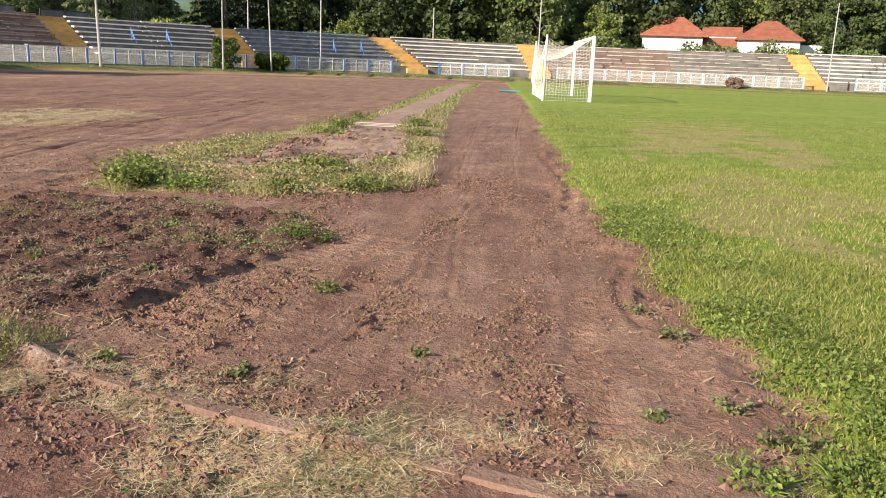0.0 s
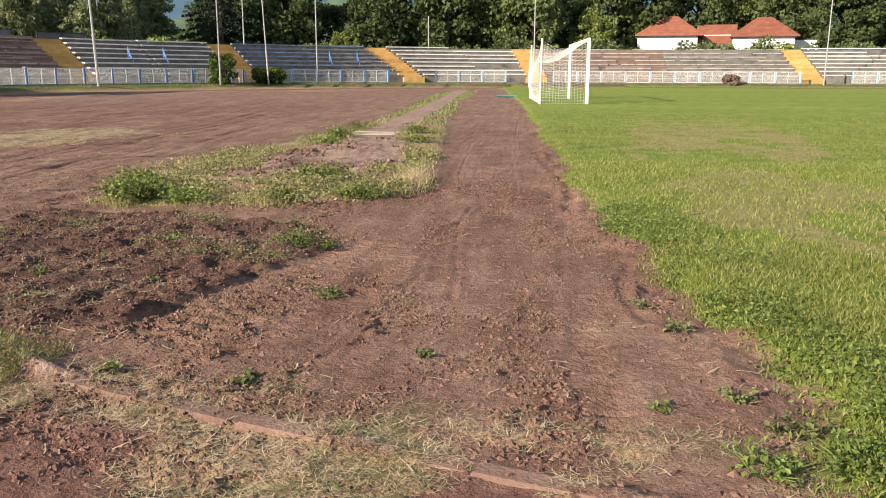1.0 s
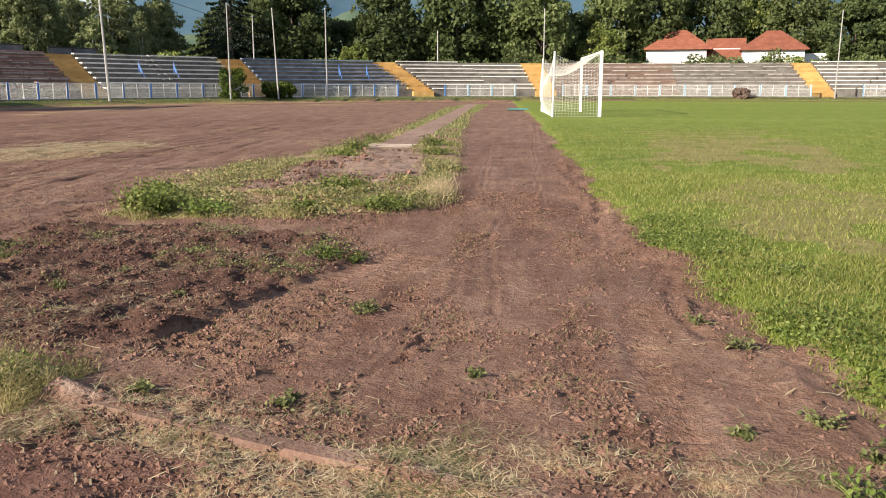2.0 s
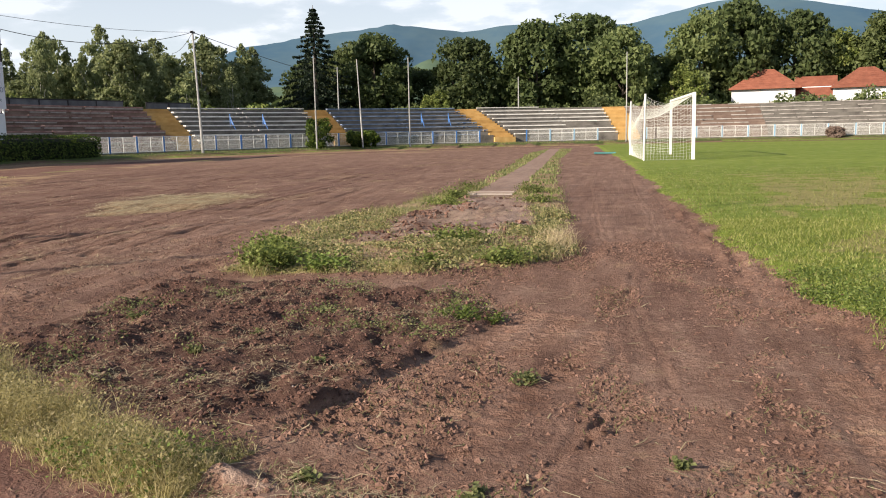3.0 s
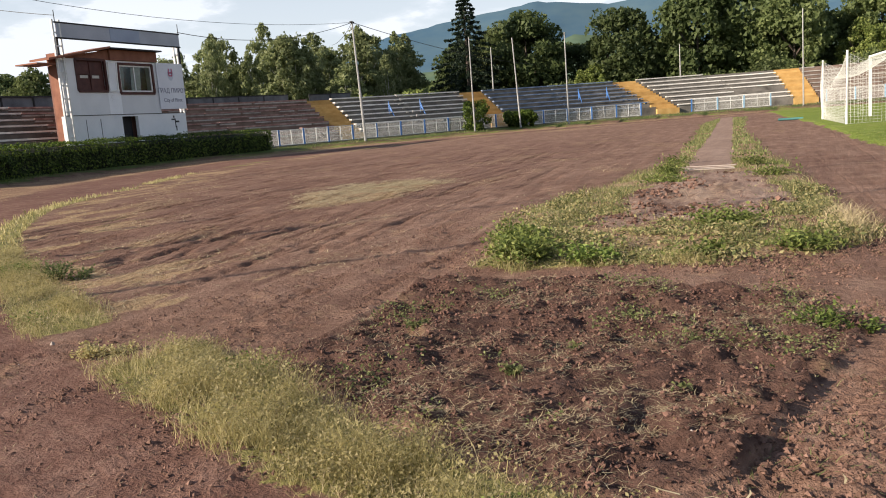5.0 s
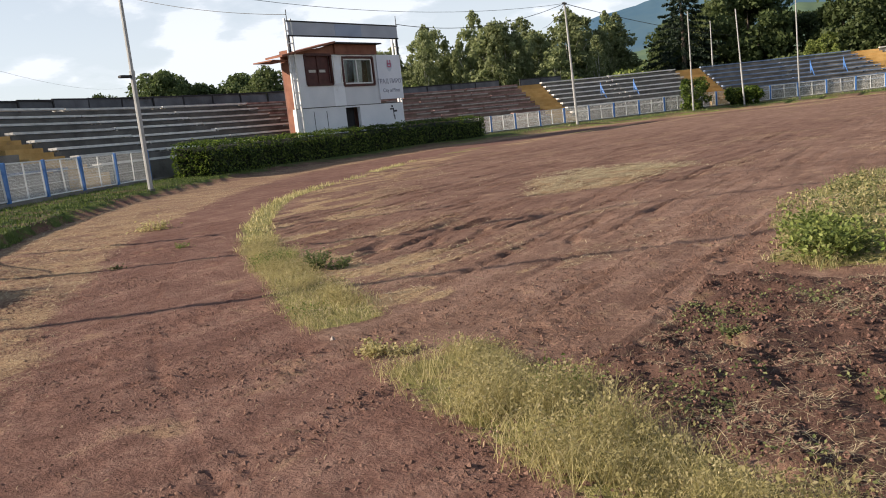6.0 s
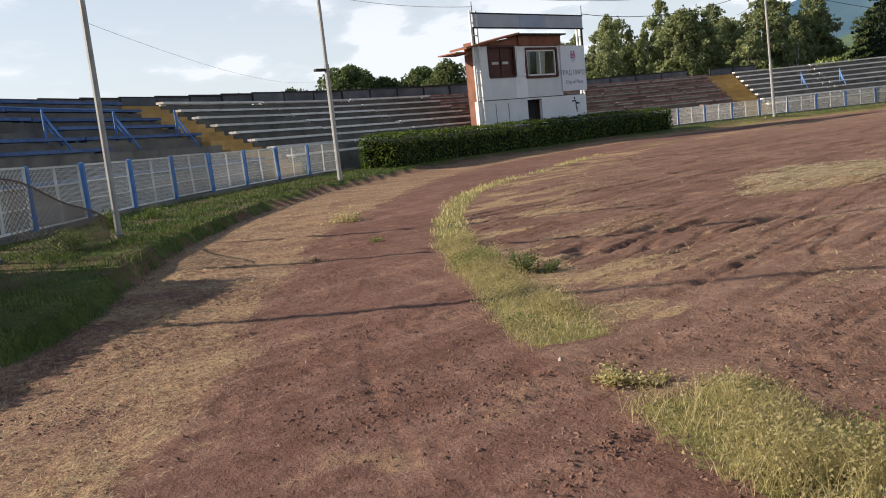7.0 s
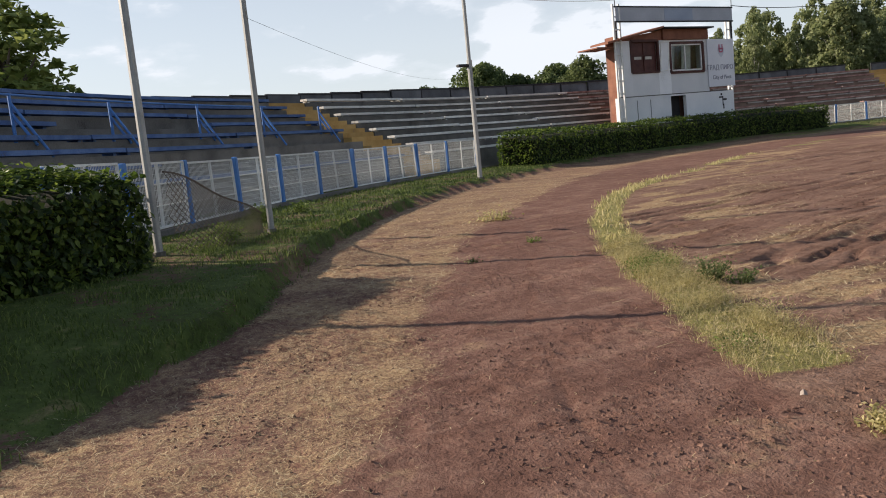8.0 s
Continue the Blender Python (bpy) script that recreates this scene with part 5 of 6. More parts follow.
            g = Geo()
            for p, q in (((y1 + 0.05, z0), (y1 + 0.62, z0 + 0.05)), ((y1 + 0.05, z1 - 0.1), (y1 + 0.62, z1 - 0.1)), ((y1 + 0.05, z0), (y1 + 0.05, z1 - 0.1)), ((y1 + 0.62, z0 + 0.05), (y1 + 0.62, z1 - 0.1))):
                g.tube([(0.1, p[0], p[1]), (0.2, q[0], q[1])], 0.035, 4)
            g.make("open_sash", M_WHITE_STEEL, w, "white sash swung open")
    # fascia and pitched roof
    g = Geo()
    g.add([(0.35, -0.75, 5.28), (0.35, 3.2, 6.02), (-D - 0.4, 3.2, 6.02), (-D - 0.4, -0.75, 5.28)], [(0, 1, 2, 3)])
    g.add([(0.35, -0.75, 5.18), (0.35, 3.2, 5.92), (-D - 0.4, 3.2, 5.92), (-D - 0.4, -0.75, 5.18)], [(3, 2, 1, 0)])
    g.add([(0.35, -0.75, 5.18), (0.35, 3.2, 5.92), (0.35, 3.2, 6.02), (0.35, -0.75, 5.28)], [(0, 1, 2, 3)])
    g.add([(0.35, -0.75, 5.18), (0.35, -0.75, 5.28), (-D - 0.4, -0.75, 5.28), (-D - 0.4, -0.75, 5.18)], [(0, 1, 2, 3)])
    g.make("roof", M_BRICK_RED, b)
    g = Geo()
    g.add([(0.02, 0.3, 5.36), (0.02, 3.3, 5.36), (0.02, 3.3, 5.86), (0.02, 0.3, 5.42)], [(0, 1, 2, 3)])
    g.make("gable", M_BRICK_RED, b, "red-brown boarded gable")
    Geo().box((-D / 2, 5.0, 5.62), (D + 0.3, 3.4, 0.52)).make("attic", M_BRICK_RED, b)
    Geo().box((-D / 2 + 0.1, 5.0, 5.92), (D + 0.7, 3.7, 0.07)).make("roof_sheet", M_BLACK, b)
    Geo().box((-0.7, -0.55, 5.06), (1.4, 1.2, 0.06)).make("canopy", M_BRICK_RED, b)
    # gantry with the long banner
    for y, xm, half in ((0.1, 0.14, 0.20), (L, -0.22, 0.14)):
        g = Geo()
        for dy in (-half, half):
            g.tube([(xm, y + dy, -0.2), (xm, y + dy, 7.1)], 0.062, 4)
        z = 0.3
        while z < 6.8:
            g.tube([(xm, y - half, z), (xm, y + half, z)], 0.045, 4)
            z += 0.62
        g.make("mast", M_WHITE_STEEL, b, "white lattice mast")
        Geo().tube([(0.12, y, 7.0), (0.12, y, 7.55)], 0.02, 4).make("rod", M_BLACK, b)
        Geo().tube([(-0.2, y + 0.25, 5.0), (-0.2, y + 0.25, 6.3)], 0.08, 4).make("stay", M_BLACK, b)
    g = Geo().box((0.16, L / 2, 6.62), (0.04, L - 0.1, 0.66))
    ban = g.make("banner", M_BANNER, b, "long blank grey-blue banner")
    Geo().box((0.186, 4.5, 6.62), (0.012, 2.1, 0.62)).make("banner_field", M_BANNER_DARK, ban)
    g = Geo()
    for z in (6.26, 6.98):
        g.tube([(0.16, 0, z), (0.16, L, z)], 0.05, 4)
    g.make("banner_bar", M_BLACK, b)
    g = Geo()
    for dy, dz, w, h in ((0, 2.05, 0.07, 0.5), (-0.16, 2.25, 0.3, 0.08), (0.18, 2.12, 0.26, 0.10), (0.05, 1.75, 0.08, 0.26), (-0.1, 2.4, 0.12, 0.12)):
        g.box((-0.056, 7.85 + dy, dz), (0.010, w, h), 0)
    g.make("painted_mark", M_BLACK, b)
    # sign sheet
    s = Geo().box((0.06, 7.72, 4.08), (0.05, 2.12, 2.52), 0, 0.012).make("sign_board", M_SIGN, b, "pale sign with a crest and two lines of writing")
    for text, z, size, y in (("ГРАД ПИРОТ", 3.72, 0.36, 7.72), ("City of Pirot", 3.22, 0.30, 7.72)):
        cu = bpy.data.curves.new("lettering", "FONT")
        cu.body, cu.size, cu.align_x, cu.extrude = text, size, "CENTER", 0.006
        tmp = bpy.data.objects.new("lettering", cu)
        scene.collection.objects.link(tmp)
        bpy.context.view_layer.update()
        me = bpy.data.meshes.new_from_object(tmp.evaluated_get(bpy.context.evaluated_depsgraph_get()))
        bpy.data.objects.remove(tmp)
        me.materials.clear()
        me.materials.append(M_INK)
        ob = new("lettering", me)
        ob.parent = s
        ob.matrix_basis = Matrix.Translation((0.092, y, z)) @ Matrix.Rotation(radians(90), 4, "Z") @ Matrix.Rotation(radians(90), 4, "X")
    g = Geo()
    ang = np.linspace(0, 2 * np.pi, 24, endpoint=False)
    for rr, zc, k in ((0.27, 4.72, 1.25),):
        v = [(0.09, 7.72, zc)] + [(0.09, 7.72 + rr * math.cos(a) * (1 if math.sin(a) > 0 else 1 + 0.3 * math.sin(a)), zc + rr * k * math.sin(a)) for a in ang]
        g.add(v, [(0, 1 + i, 1 + (i + 1) % 24, 0) for i in range(24)])
    g.make("crest", M_BANNER, s)
    g = Geo()
    for dy, dz, w, h in ((0, 4.82, 0.36, 0.09), (-0.12, 4.95, 0.08, 0.2), (0.12, 4.95, 0.08, 0.2), (0, 4.66, 0.26, 0.08), (-0.13, 4.74, 0.07, 0.16), (0.13, 4.74, 0.07, 0.16)):
        g.box((0.096, 7.72 + dy, dz), (0.008, w, h), 0)
    g.make("crest_device", M_PINK, s)
    return tagged(b, "white commentary building with red-brown roof and banner gantry", "building")


building()

# ---------------------------------------------------------------- hedges
def bend(u, o):
    return stadium(u, o)


def beside(u, o):
    """Along the straight hedge at the near end of the fence."""
    dx, dy = -0.64, 0.768
    return (-10.95 + dx * (u - 6.0) - 0.768 * o, 2.45 + dy * (u - 6.0) - 0.64 * o)


def hedge(at, a, b, o0, o1, z0, z1, leaf, count, seed, words):
    rs = np.random.default_rng(seed)
    mid = at((a + b) / 2, (o0 + o1) / 2)
    h = empty("hedge", mid + (z0,))
    inv = h.matrix_basis.inverted()
    us = steps(a + 0.12, b - 0.12, 0.8)
    # plain block under the leaves, coloured as the dark inside of the hedge
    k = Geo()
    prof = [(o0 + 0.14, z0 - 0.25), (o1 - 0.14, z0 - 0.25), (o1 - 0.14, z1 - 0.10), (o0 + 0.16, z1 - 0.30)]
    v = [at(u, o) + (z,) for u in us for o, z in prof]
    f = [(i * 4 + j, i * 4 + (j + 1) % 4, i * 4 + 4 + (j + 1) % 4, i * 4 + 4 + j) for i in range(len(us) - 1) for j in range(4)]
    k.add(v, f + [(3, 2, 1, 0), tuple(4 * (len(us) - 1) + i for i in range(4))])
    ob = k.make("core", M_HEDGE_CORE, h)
    ob.matrix_parent_inverse = inv
    u = rs.uniform(a, b, count)
    side = rs.uniform(0, 1, count)
    hgt, wid = z1 - z0, o1 - o0
    front, top = side < 0.38, (side >= 0.38) & (side < 0.80)
    o, z = np.full(count, o1 + 0.02), rs.uniform(z0, z1, count)
    o[front] = o0
    o[top] = rs.uniform(o0, o1, top.sum())
    z[top] = z1
    lump = (fbm(u, z * 1.2 + seed, 1.6, 3, seed) - 0.5) * 2
    o = o + rs.normal(0, 0.045, count) - np.where(front, 0.12 * lump, 0)
    z = np.where(front, z0 + (z - z0) * (hgt - 0.17) / hgt, z)
    z = z + np.where(top, 0.20 * np.sqrt(np.clip((o - o0) / wid, 0, 1)) - 0.16 + 0.10 * lump + np.abs(rs.normal(0, 0.05, count)), rs.normal(0, 0.03, count))
    ends = rs.uniform(0, 1, count) < 0.07
    u = np.where(ends, np.where(rs.uniform(0, 1, count) < 0.5, a, b) + rs.normal(0, 0.06, count), u)
    o = np.where(ends, rs.uniform(o0, o1, count), o)
    z = np.where(ends, rs.uniform(z0, z1, count), z)
    c = np.array([at(p, q) + (r,) for p, q, r in zip(u, o, z)])
    out = np.array([at(p, 1.0) for p in u]) - np.array([at(p, 0.0) for p in u])
    out = np.concatenate([out, np.zeros((count, 1))], 1)
    n = np.where(front[:, None], -out, np.where(top[:, None], np.array([0, 0, 1.0]), out)) + np.array([0, 0, 0.35])
    v, f = leaf_quads(c, leaf, rs, n, 0.55)
    ob = mesh_np("foliage", v, f, M_LEAF_HEDGE, h)
    ob.matrix_parent_inverse = inv
    return tagged(h, words, "hedge")


hedge(beside, -2.5, 5.6, 0.0, 1.15, 0.15, 1.28, 0.085, 34000, 71, "clipped broad-leaved green hedge beside the track")
hedge(bend, 45.6, 70.6, -1.9, -0.4, 0.26, 1.46, 0.11, 24000, 72, "long clipped dark green hedge before the commentary building")


def round_bush(u, off, r, h, seed, words, mat=None):
    rs = np.random.default_rng(seed)
    x, y = stadium(u, off)
    b = empty("bush", (x, y, 0.22))
    Geo().tube([(0, 0, -0.1), (0, 0, h * 0.6)], [0.08, 0.03]).make("stem", M_BARK, b)
    v, f = crown(rs, 40, r, h, 0.0, 110, 0.15, 0.38, 0.7)
    mesh_np("foliage", v, f, mat or M_LEAF_HEDGE, b)
    return tagged(b, words, "bush")


round_bush(90.5, -1.0, 1.05, 2.35, 3, "rounded dark green bush by the fence")
round_bush(94.0, -1.0, 0.75, 1.25, 4, "low rounded dark green bush by the fence")
round_bush(137.4, -0.7, 0.75, 0.75, 6, "dry brown bush against the fence", M_CONC_BROWN)
round_bush(95.2, -1.0, 0.75, 1.25, 5, "low rounded dark green bush by the fence")


# ---------------------------------------------------------------- poles and cables
def pole(x, y, h, r=0.06, lean=(0, 0), z0=None, words="tall slim grey steel pole by the fence"):
    z = zat(x, y) if z0 is None else z0
    p = empty("light_pole", (x, y, z))
    k = h - z
    Geo().tube([(0, 0, -0.3), (lean[0] * 0.4, lean[1] * 0.4, k * 0.4)], [r * 1.25, r * 1.2], 8).make("lower_tube", M_GALV, p)
    Geo().tube([(lean[0] * 0.4, lean[1] * 0.4, k * 0.4 - 0.02), (lean[0], lean[1], k)], [r, r * 0.8], 8).make("upper_tube", M_GALV, p)
    Geo().tube([(lean[0] * 0.4, lean[1] * 0.4, k * 0.4 - 0.08), (lean[0] * 0.4, lean[1] * 0.4, k * 0.4 + 0.05)], r * 1.4, 8).make("collar", M_GALV, p)
    Geo().tube([(0, 0, -0.1), (0, 0, 0.05)], r * 1.9, 8).make("foot", M_CONC, p)
    return tagged(p, words, "pole", group="poles round the bend")


def ringpole(u, off, h, r=0.06, lean=(0, 0)):
    x, y = stadium(u, off)
    return pole(x, y, h, r, lean)


pole(-11.67, 2.48, 9.0, 0.040)
pole(-11.2, -1.0, 9.0, 0.040)
pole(-13.3, 4.45, 9.0, 0.038)
pb = pole(-21.6, 13.95, 8.6, 0.058)
lamp = Geo().box((-0.02, -0.22, 3.25), (0.14, 0.36, 0.08), 0, 0.02).make("floodlight", M_BLACK, pb, "small black floodlight on a bracket")
Geo().tube([(0, 0, 3.2), (0, -0.2, 3.24)], 0.02, 4).make("bracket", M_BLACK, lamp)
p1 = ringpole(79.2, -2.0, 8.3, 0.075, (-0.25, 0.0))
Geo().box((-0.25, 0, 7.95), (0.1, 0.5, 0.12)).make("cross_arm", M_BLACK, p1)
ringpole(89.7, -2.0, 7.25, 0.052)
ringpole(94.1, -2.0, 7.15, 0.052, (-0.3, 0))
ringpole(98.65, -2.0, 7.4, 0.052)
ringpole(119.35, -2.0, 7.95, 0.052)
ringpole(145.3, -1.0, 7.75, 0.052, (0.05, 0))
for x, y, h in ((-24.9, 73.3, 7.6), (-9.2, 83.3, 6.8)):
    pole(x, y, h, 0.05, (0, 0), 3.3, "slim grey pole on top of the stand")


def cable(a, b, sag, r=0.014):
    n = 18
    pts = [tuple(np.array(a) * (1 - k) + np.array(b) * k - np.array([0, 0, sag * 4 * k * (1 - k)])) for k in np.linspace(0, 1, n)]
    return tagged(Geo().tube(pts, r, 4).make("cable", M_CABLE), "thin black overhead cable with a slack sag", "cable", group="overhead cables")


top1 = (stadium(79.2, -2.0)[0] - 0.25, stadium(79.2, -2.0)[1], 8.2)
cable(top1, (-31.8, 38.55, 7.3), 0.75, 0.022)
cable(top1, (-34.0, 60.0, 8.0), 0.3, 0.015)
cable(top1, (-26.0, 92.0, 6.8), 0.5, 0.022)
cable((-31.76, 29.9, 7.5), (-48.5, 28.4, 12.2), 0.5, 0.018)
cable(top1, (-36.0, 20.0, 10.0), 1.2, 0.014)
cable((-13.3, 4.45, 3.3), (-34.0, 22.0, 4.4), 0.4, 0.0025)


# ---------------------------------------------------------------- slumped chain-link sheet
def chainlink():
    a, b = np.array([-11.55, 2.62]), np.array([-13.2, 4.3])
    g = Geo()

    def at(s, k):
        top = 1.02 - 0.72 * s ** 1.15
        bulge = 0.35 * math.sin(math.pi * s) * (1 - k)
        p = a + (b - a) * s + np.array([0.55, 0.5]) * bulge
        return (p[0], p[1], 0.24 + max(top * k, 0.02) + 0.03 * math.sin(9 * s))
    n = 26
    for i in range(-12, n):
        for d in (1, -1):
            pts = []
            for j in range(9):
                k = j / 8
                s = (i + (12 * k if d > 0 else 12 * (1 - k))) / n
                if 0 <= s <= 1:
                    pts.append(at(s, k))
            if len(pts) > 1:
                g.tube(pts, 0.004, 4, False)
    net = g.make("wire_sheet", M_RUST)
    net["kind"] = "stuff"
    t = empty("chain_link_sheet", (a[0], a[1], 0.24))
    net.parent = t
    net.matrix_parent_inverse = t.matrix_basis.inverted()
    ob = Geo().tube([at(s, 1.0) for s in np.linspace(0, 1, 12)], 0.012, 4).make("edge_wire", M_RUST, t)
    ob.matrix_parent_inverse = t.matrix_basis.inverted()
    return tagged(t, "slumped rusty chain-link sheet hanging from a pole", "fence")


chainlink()


# ---------------------------------------------------------------- goal
def goal():
    n0, n1 = Vector((3.664, 31.08, 0)), Vector((3.26, 38.40, 0))
    b0, b1 = Vector((1.88, 30.45, 0)), Vector((1.45, 38.0, 0))
    z0 = zat(3.5, 34) - 0.01
    g = empty("football_goal", (n0.x, n0.y, z0))
    inv = g.matrix_basis.inverted()

    def add(geo, name, mat, label=""):
        ob = geo.make(name, mat, g, label)
        ob.matrix_parent_inverse = inv
        return ob
    for p in (n0, n1):
        add(Geo().box((p.x, p.y, z0 + 1.21), (0.12, 0.12, 2.50), 0, 0.02), "post", M_WHITE_STEEL)
    d = n1 - n0
    add(Geo().tube([(n0.x, n0.y - 0.05, z0 + 2.40), (n1.x, n1.y + 0.05, z0 + 2.40)], 0.062, 8), "crossbar", M_WHITE_STEEL)
    for p in (b0, b1):
        add(Geo().tube([(p.x, p.y, z0 - 0.1), (p.x + 0.03, p.y, z0 + 2.42)], 0.038, 8), "net_stake", M_WHITE_STEEL)
    cord = Geo()

    def sheet(fn, nu, nv, seg=8):
        for i in range(nu + 1):
            cord.tube([fn(i / nu, j / seg) for j in range(seg + 1)], 0.0036, 4, False)
        for j in range(nv + 1):
            cord.tube([fn(i / seg, j / nv) for i in range(seg + 1)], 0.0036, 4, False)

    def side(a, b, s):
        def fn(u, v):
            p = a.lerp(b, u)
            top = 2.36 - 0.55 * math.sin(math.pi * u) * (1 - u * 0.3)
            return (p.x, p.y + s * 0.12 * math.sin(math.pi * u) * math.sin(math.pi * v), z0 + 0.02 + top * v)
        return fn

    def back(u, v):
        p = b0.lerp(b1, u)
        top = 2.32 - 0.75 * math.sin(math.pi * u) ** 0.8
        return (p.x - 0.18 * math.sin(math.pi * v) * (0.4 + math.sin(math.pi * u)), p.y, z0 + 0.02 + top * v)

    def roof(u, v):
        p, q = n0.lerp(n1, u), b0.lerp(b1, u)
        r = p.lerp(q, v)
        end = 2.34 - 0.75 * math.sin(math.pi * u) ** 0.8
        z = 2.36 * (1 - v) + end * v - 0.30 * math.sin(math.pi * v)
        return (r.x, r.y, z0 + z)
    sheet(side(n0, b0, -1), 15, 19)
    sheet(side(n1, b1, 1), 15, 19)
    sheet(back, 60, 19)
    sheet(roof, 60, 14)
    add(cord, "net", M_NET, "sagging white cord net")
    return tagged(g, "white football goal with a sagging net on the pitch", "goal")


goal()


# ---------------------------------------------------------------- kerb, planks and small things on the ground
kerb = empty("kerb", stadium(9, KERB_R - RF) + (0.0,))
tagged(kerb, "half-buried weathered concrete kerb along the track", "kerb", kind="structure")
k_inv = kerb.matrix_basis.inverted()
u = 5.1
while u < 10.9:
    ln = 0.98
    bury = 0.005 + rng.normal(0, 0.003)
    o = float(kerb_line(u + 0.5)) - RF + rng.normal(0, 0.006)
    mid = stadium(u + 0.5, o)
    g = Geo()
    g.box((mid[0], mid[1], zat(*mid) + bury - 0.06), (0.095, ln - 0.012, 0.14), heading(u + 0.5) - 0.09, 0.012)
    ob = g.make("kerb_stone", M_KERB, kerb)
    ob.matrix_parent_inverse = k_inv
    u += ln

for i, (y, w) in enumerate(((13.35, 0.42), (13.62, 0.40), (13.95, 0.44))):
    x = runway_mid(y)
    ob = Geo().box((0, 0, 0), (w * 2, 0.035, 0.016), 0, 0.004).make("plank", M_PLANK)
    ob.matrix_basis = Matrix.Translation((x, y, zat(x, y) + 0.045)) @ Matrix.Rotation(rng.normal(0, 0.03), 4, "Z")
    tagged(ob, "pale weathered plank lying across the old runway", "plank", group="runway planks")

M_TEAL = tint("teal_mat", (0.05, 0.16, 0.16), (0.08, 0.22, 0.21), None, 3, 30, 0.7)
ob = Geo().box((0, 0, 0.06), (1.1, 0.4, 0.10), 0, 0.03).make("mat", M_TEAL)
ob.matrix_basis = Matrix.Translation((0.25, 42.0, zat(0.25, 42.0)))
tagged(ob, "flat teal mat lying by the goal", "mat")


# ---------------------------------------------------------------- weeds
def weed(x, y, r, h, n, seed, words, mat=M_WEED, leaf=0.05):
    rs = np.random.default_rng(seed)
    w = empty("weed", (x, y, zat(x, y)))
    st = Geo()
    cs = []
    for _ in range(max(6, n // 14)):
        a, q = rs.uniform(0, 6.28), r * math.sqrt(rs.uniform(0.05, 1))
        tip = np.array([q * math.cos(a), q * math.sin(a), h * rs.uniform(0.5, 1.0) * (1 - 0.35 * q / r)])
        st.tube([(0.2 * tip[0], 0.2 * tip[1], -0.03), tuple(tip * [0.65, 0.65, 0.6]), tuple(tip)], [0.004, 0.003, 0.001], 4, False)
        k = rs.uniform(0.25, 1, 14)[:, None]
        cs.append(tip * k + rs.normal(0, 0.035, (14, 3)) * (r / 0.15) * 0.6)
    c = np.concatenate(cs)
    c[:, 2] = np.abs(c[:, 2]) + 0.004
    st.make("stalk", mat, w)
    v, f = leaf_quads(c, leaf, rs, np.array([[0, 0, 1.0]]), 0.7)
    mesh_np("foliage", v, f, mat, w)
    return tagged(w, words, "weed", group="weeds in the dirt")


for i, (x, y, r, h, n) in enumerate(((0.64, 3.0, 0.10, 0.055, 170), (0.10, 4.25, 0.20, 0.12, 420), (0.30, 4.2, 0.12, 0.07, 160), (-6.10, 5.22, 0.20, 0.22, 560), (-5.88, 5.28, 0.15, 0.14, 260),
                                     (0.05, 1.85, 0.08, 0.03, 60), (2.3, 2.95, 0.08, 0.05, 90), (2.42, 2.6, 0.10, 0.06, 120), (2.5, 1.75, 0.09, 0.06, 110), (2.2, 1.62, 0.06, 0.04, 70), (2.6, 1.5, 0.10, 0.07, 130),
                                     (0.62, 1.75, 0.08, 0.03, 90), (1.28, 2.1, 0.05, 0.03, 50), (-1.2, 3.3, 0.08, 0.06, 110), (-0.8, 4.3, 0.10, 0.06, 120), (-1.5, 4.4, 0.09, 0.06, 120), (-2.0, 4.0, 0.10, 0.07, 140),
                                     (-1.0, 3.7, 0.07, 0.05, 90), (-1.75, 3.35, 0.11, 0.07, 150), (-0.5, 3.9, 0.08, 0.05, 90), (-0.45, 3.2, 0.07, 0.04, 80), (-9.6, 6.3, 0.14, 0.05, 120), (-12.4, 7.8, 0.45, 0.06, 260), (-3.62, 3.2, 0.15, 0.06, 320), (-3.48, 3.28, 0.10, 0.05, 160), (-9.0, 5.0, 0.1, 0.05, 80), (-15.2, 5.0, 0.35, 0.35, 500), (-16.6, 6.3, 0.3, 0.25, 300), (-13.7, 4.0, 0.3, 0.2, 300), (-12.3, 3.4, 0.35, 0.25, 400), (2.75, 1.25, 0.2, 0.10, 300), (2.45, 1.2, 0.15, 0.08, 200), (2.95, 1.6, 0.15, 0.09, 200))):
    weed(x, y, r, h, n, 100 + i, "small green leafy weed growing in the bare soil", M_VERGE if (x < -8.5 and r > 0.3 and y > 7) or -3.7 < x < -3.4 else M_LEAF_MID if -6.2 < x < -5.7 else M_BANK if 4.0 < y < 4.3 and 0 < x < 0.5 else M_WEED if r > 0.12 else M_WEED_GREY, 0.024 if r < 0.3 else 0.05)
for i, (x, y, r, h, n) in enumerate(((-1.95, 6.0, 0.45, 0.30, 1500), (-2.15, 6.5, 0.35, 0.34, 900), (-1.4, 5.95, 0.3, 0.15, 500), (-0.55, 7.4, 0.40, 0.22, 900), (0.1, 6.4, 0.35, 0.14, 600), (-0.6, 6.1, 0.3, 0.12, 450), (-1.75, 13.2, 0.4, 0.35, 600), (-1.6, 11.8, 0.5, 0.2, 600), (-0.5, 14.5, 0.4, 0.25, 500), (-0.2, 12.4, 0.5, 0.2, 500), (-1.85, 15.6, 0.4, 0.3, 400))):
    weed(x, y, r * 0.85, h * 0.75, n, 140 + i, "bushy green weeds on the old mound", M_LEAF_YEL if i != 2 else M_WEED, 0.04)


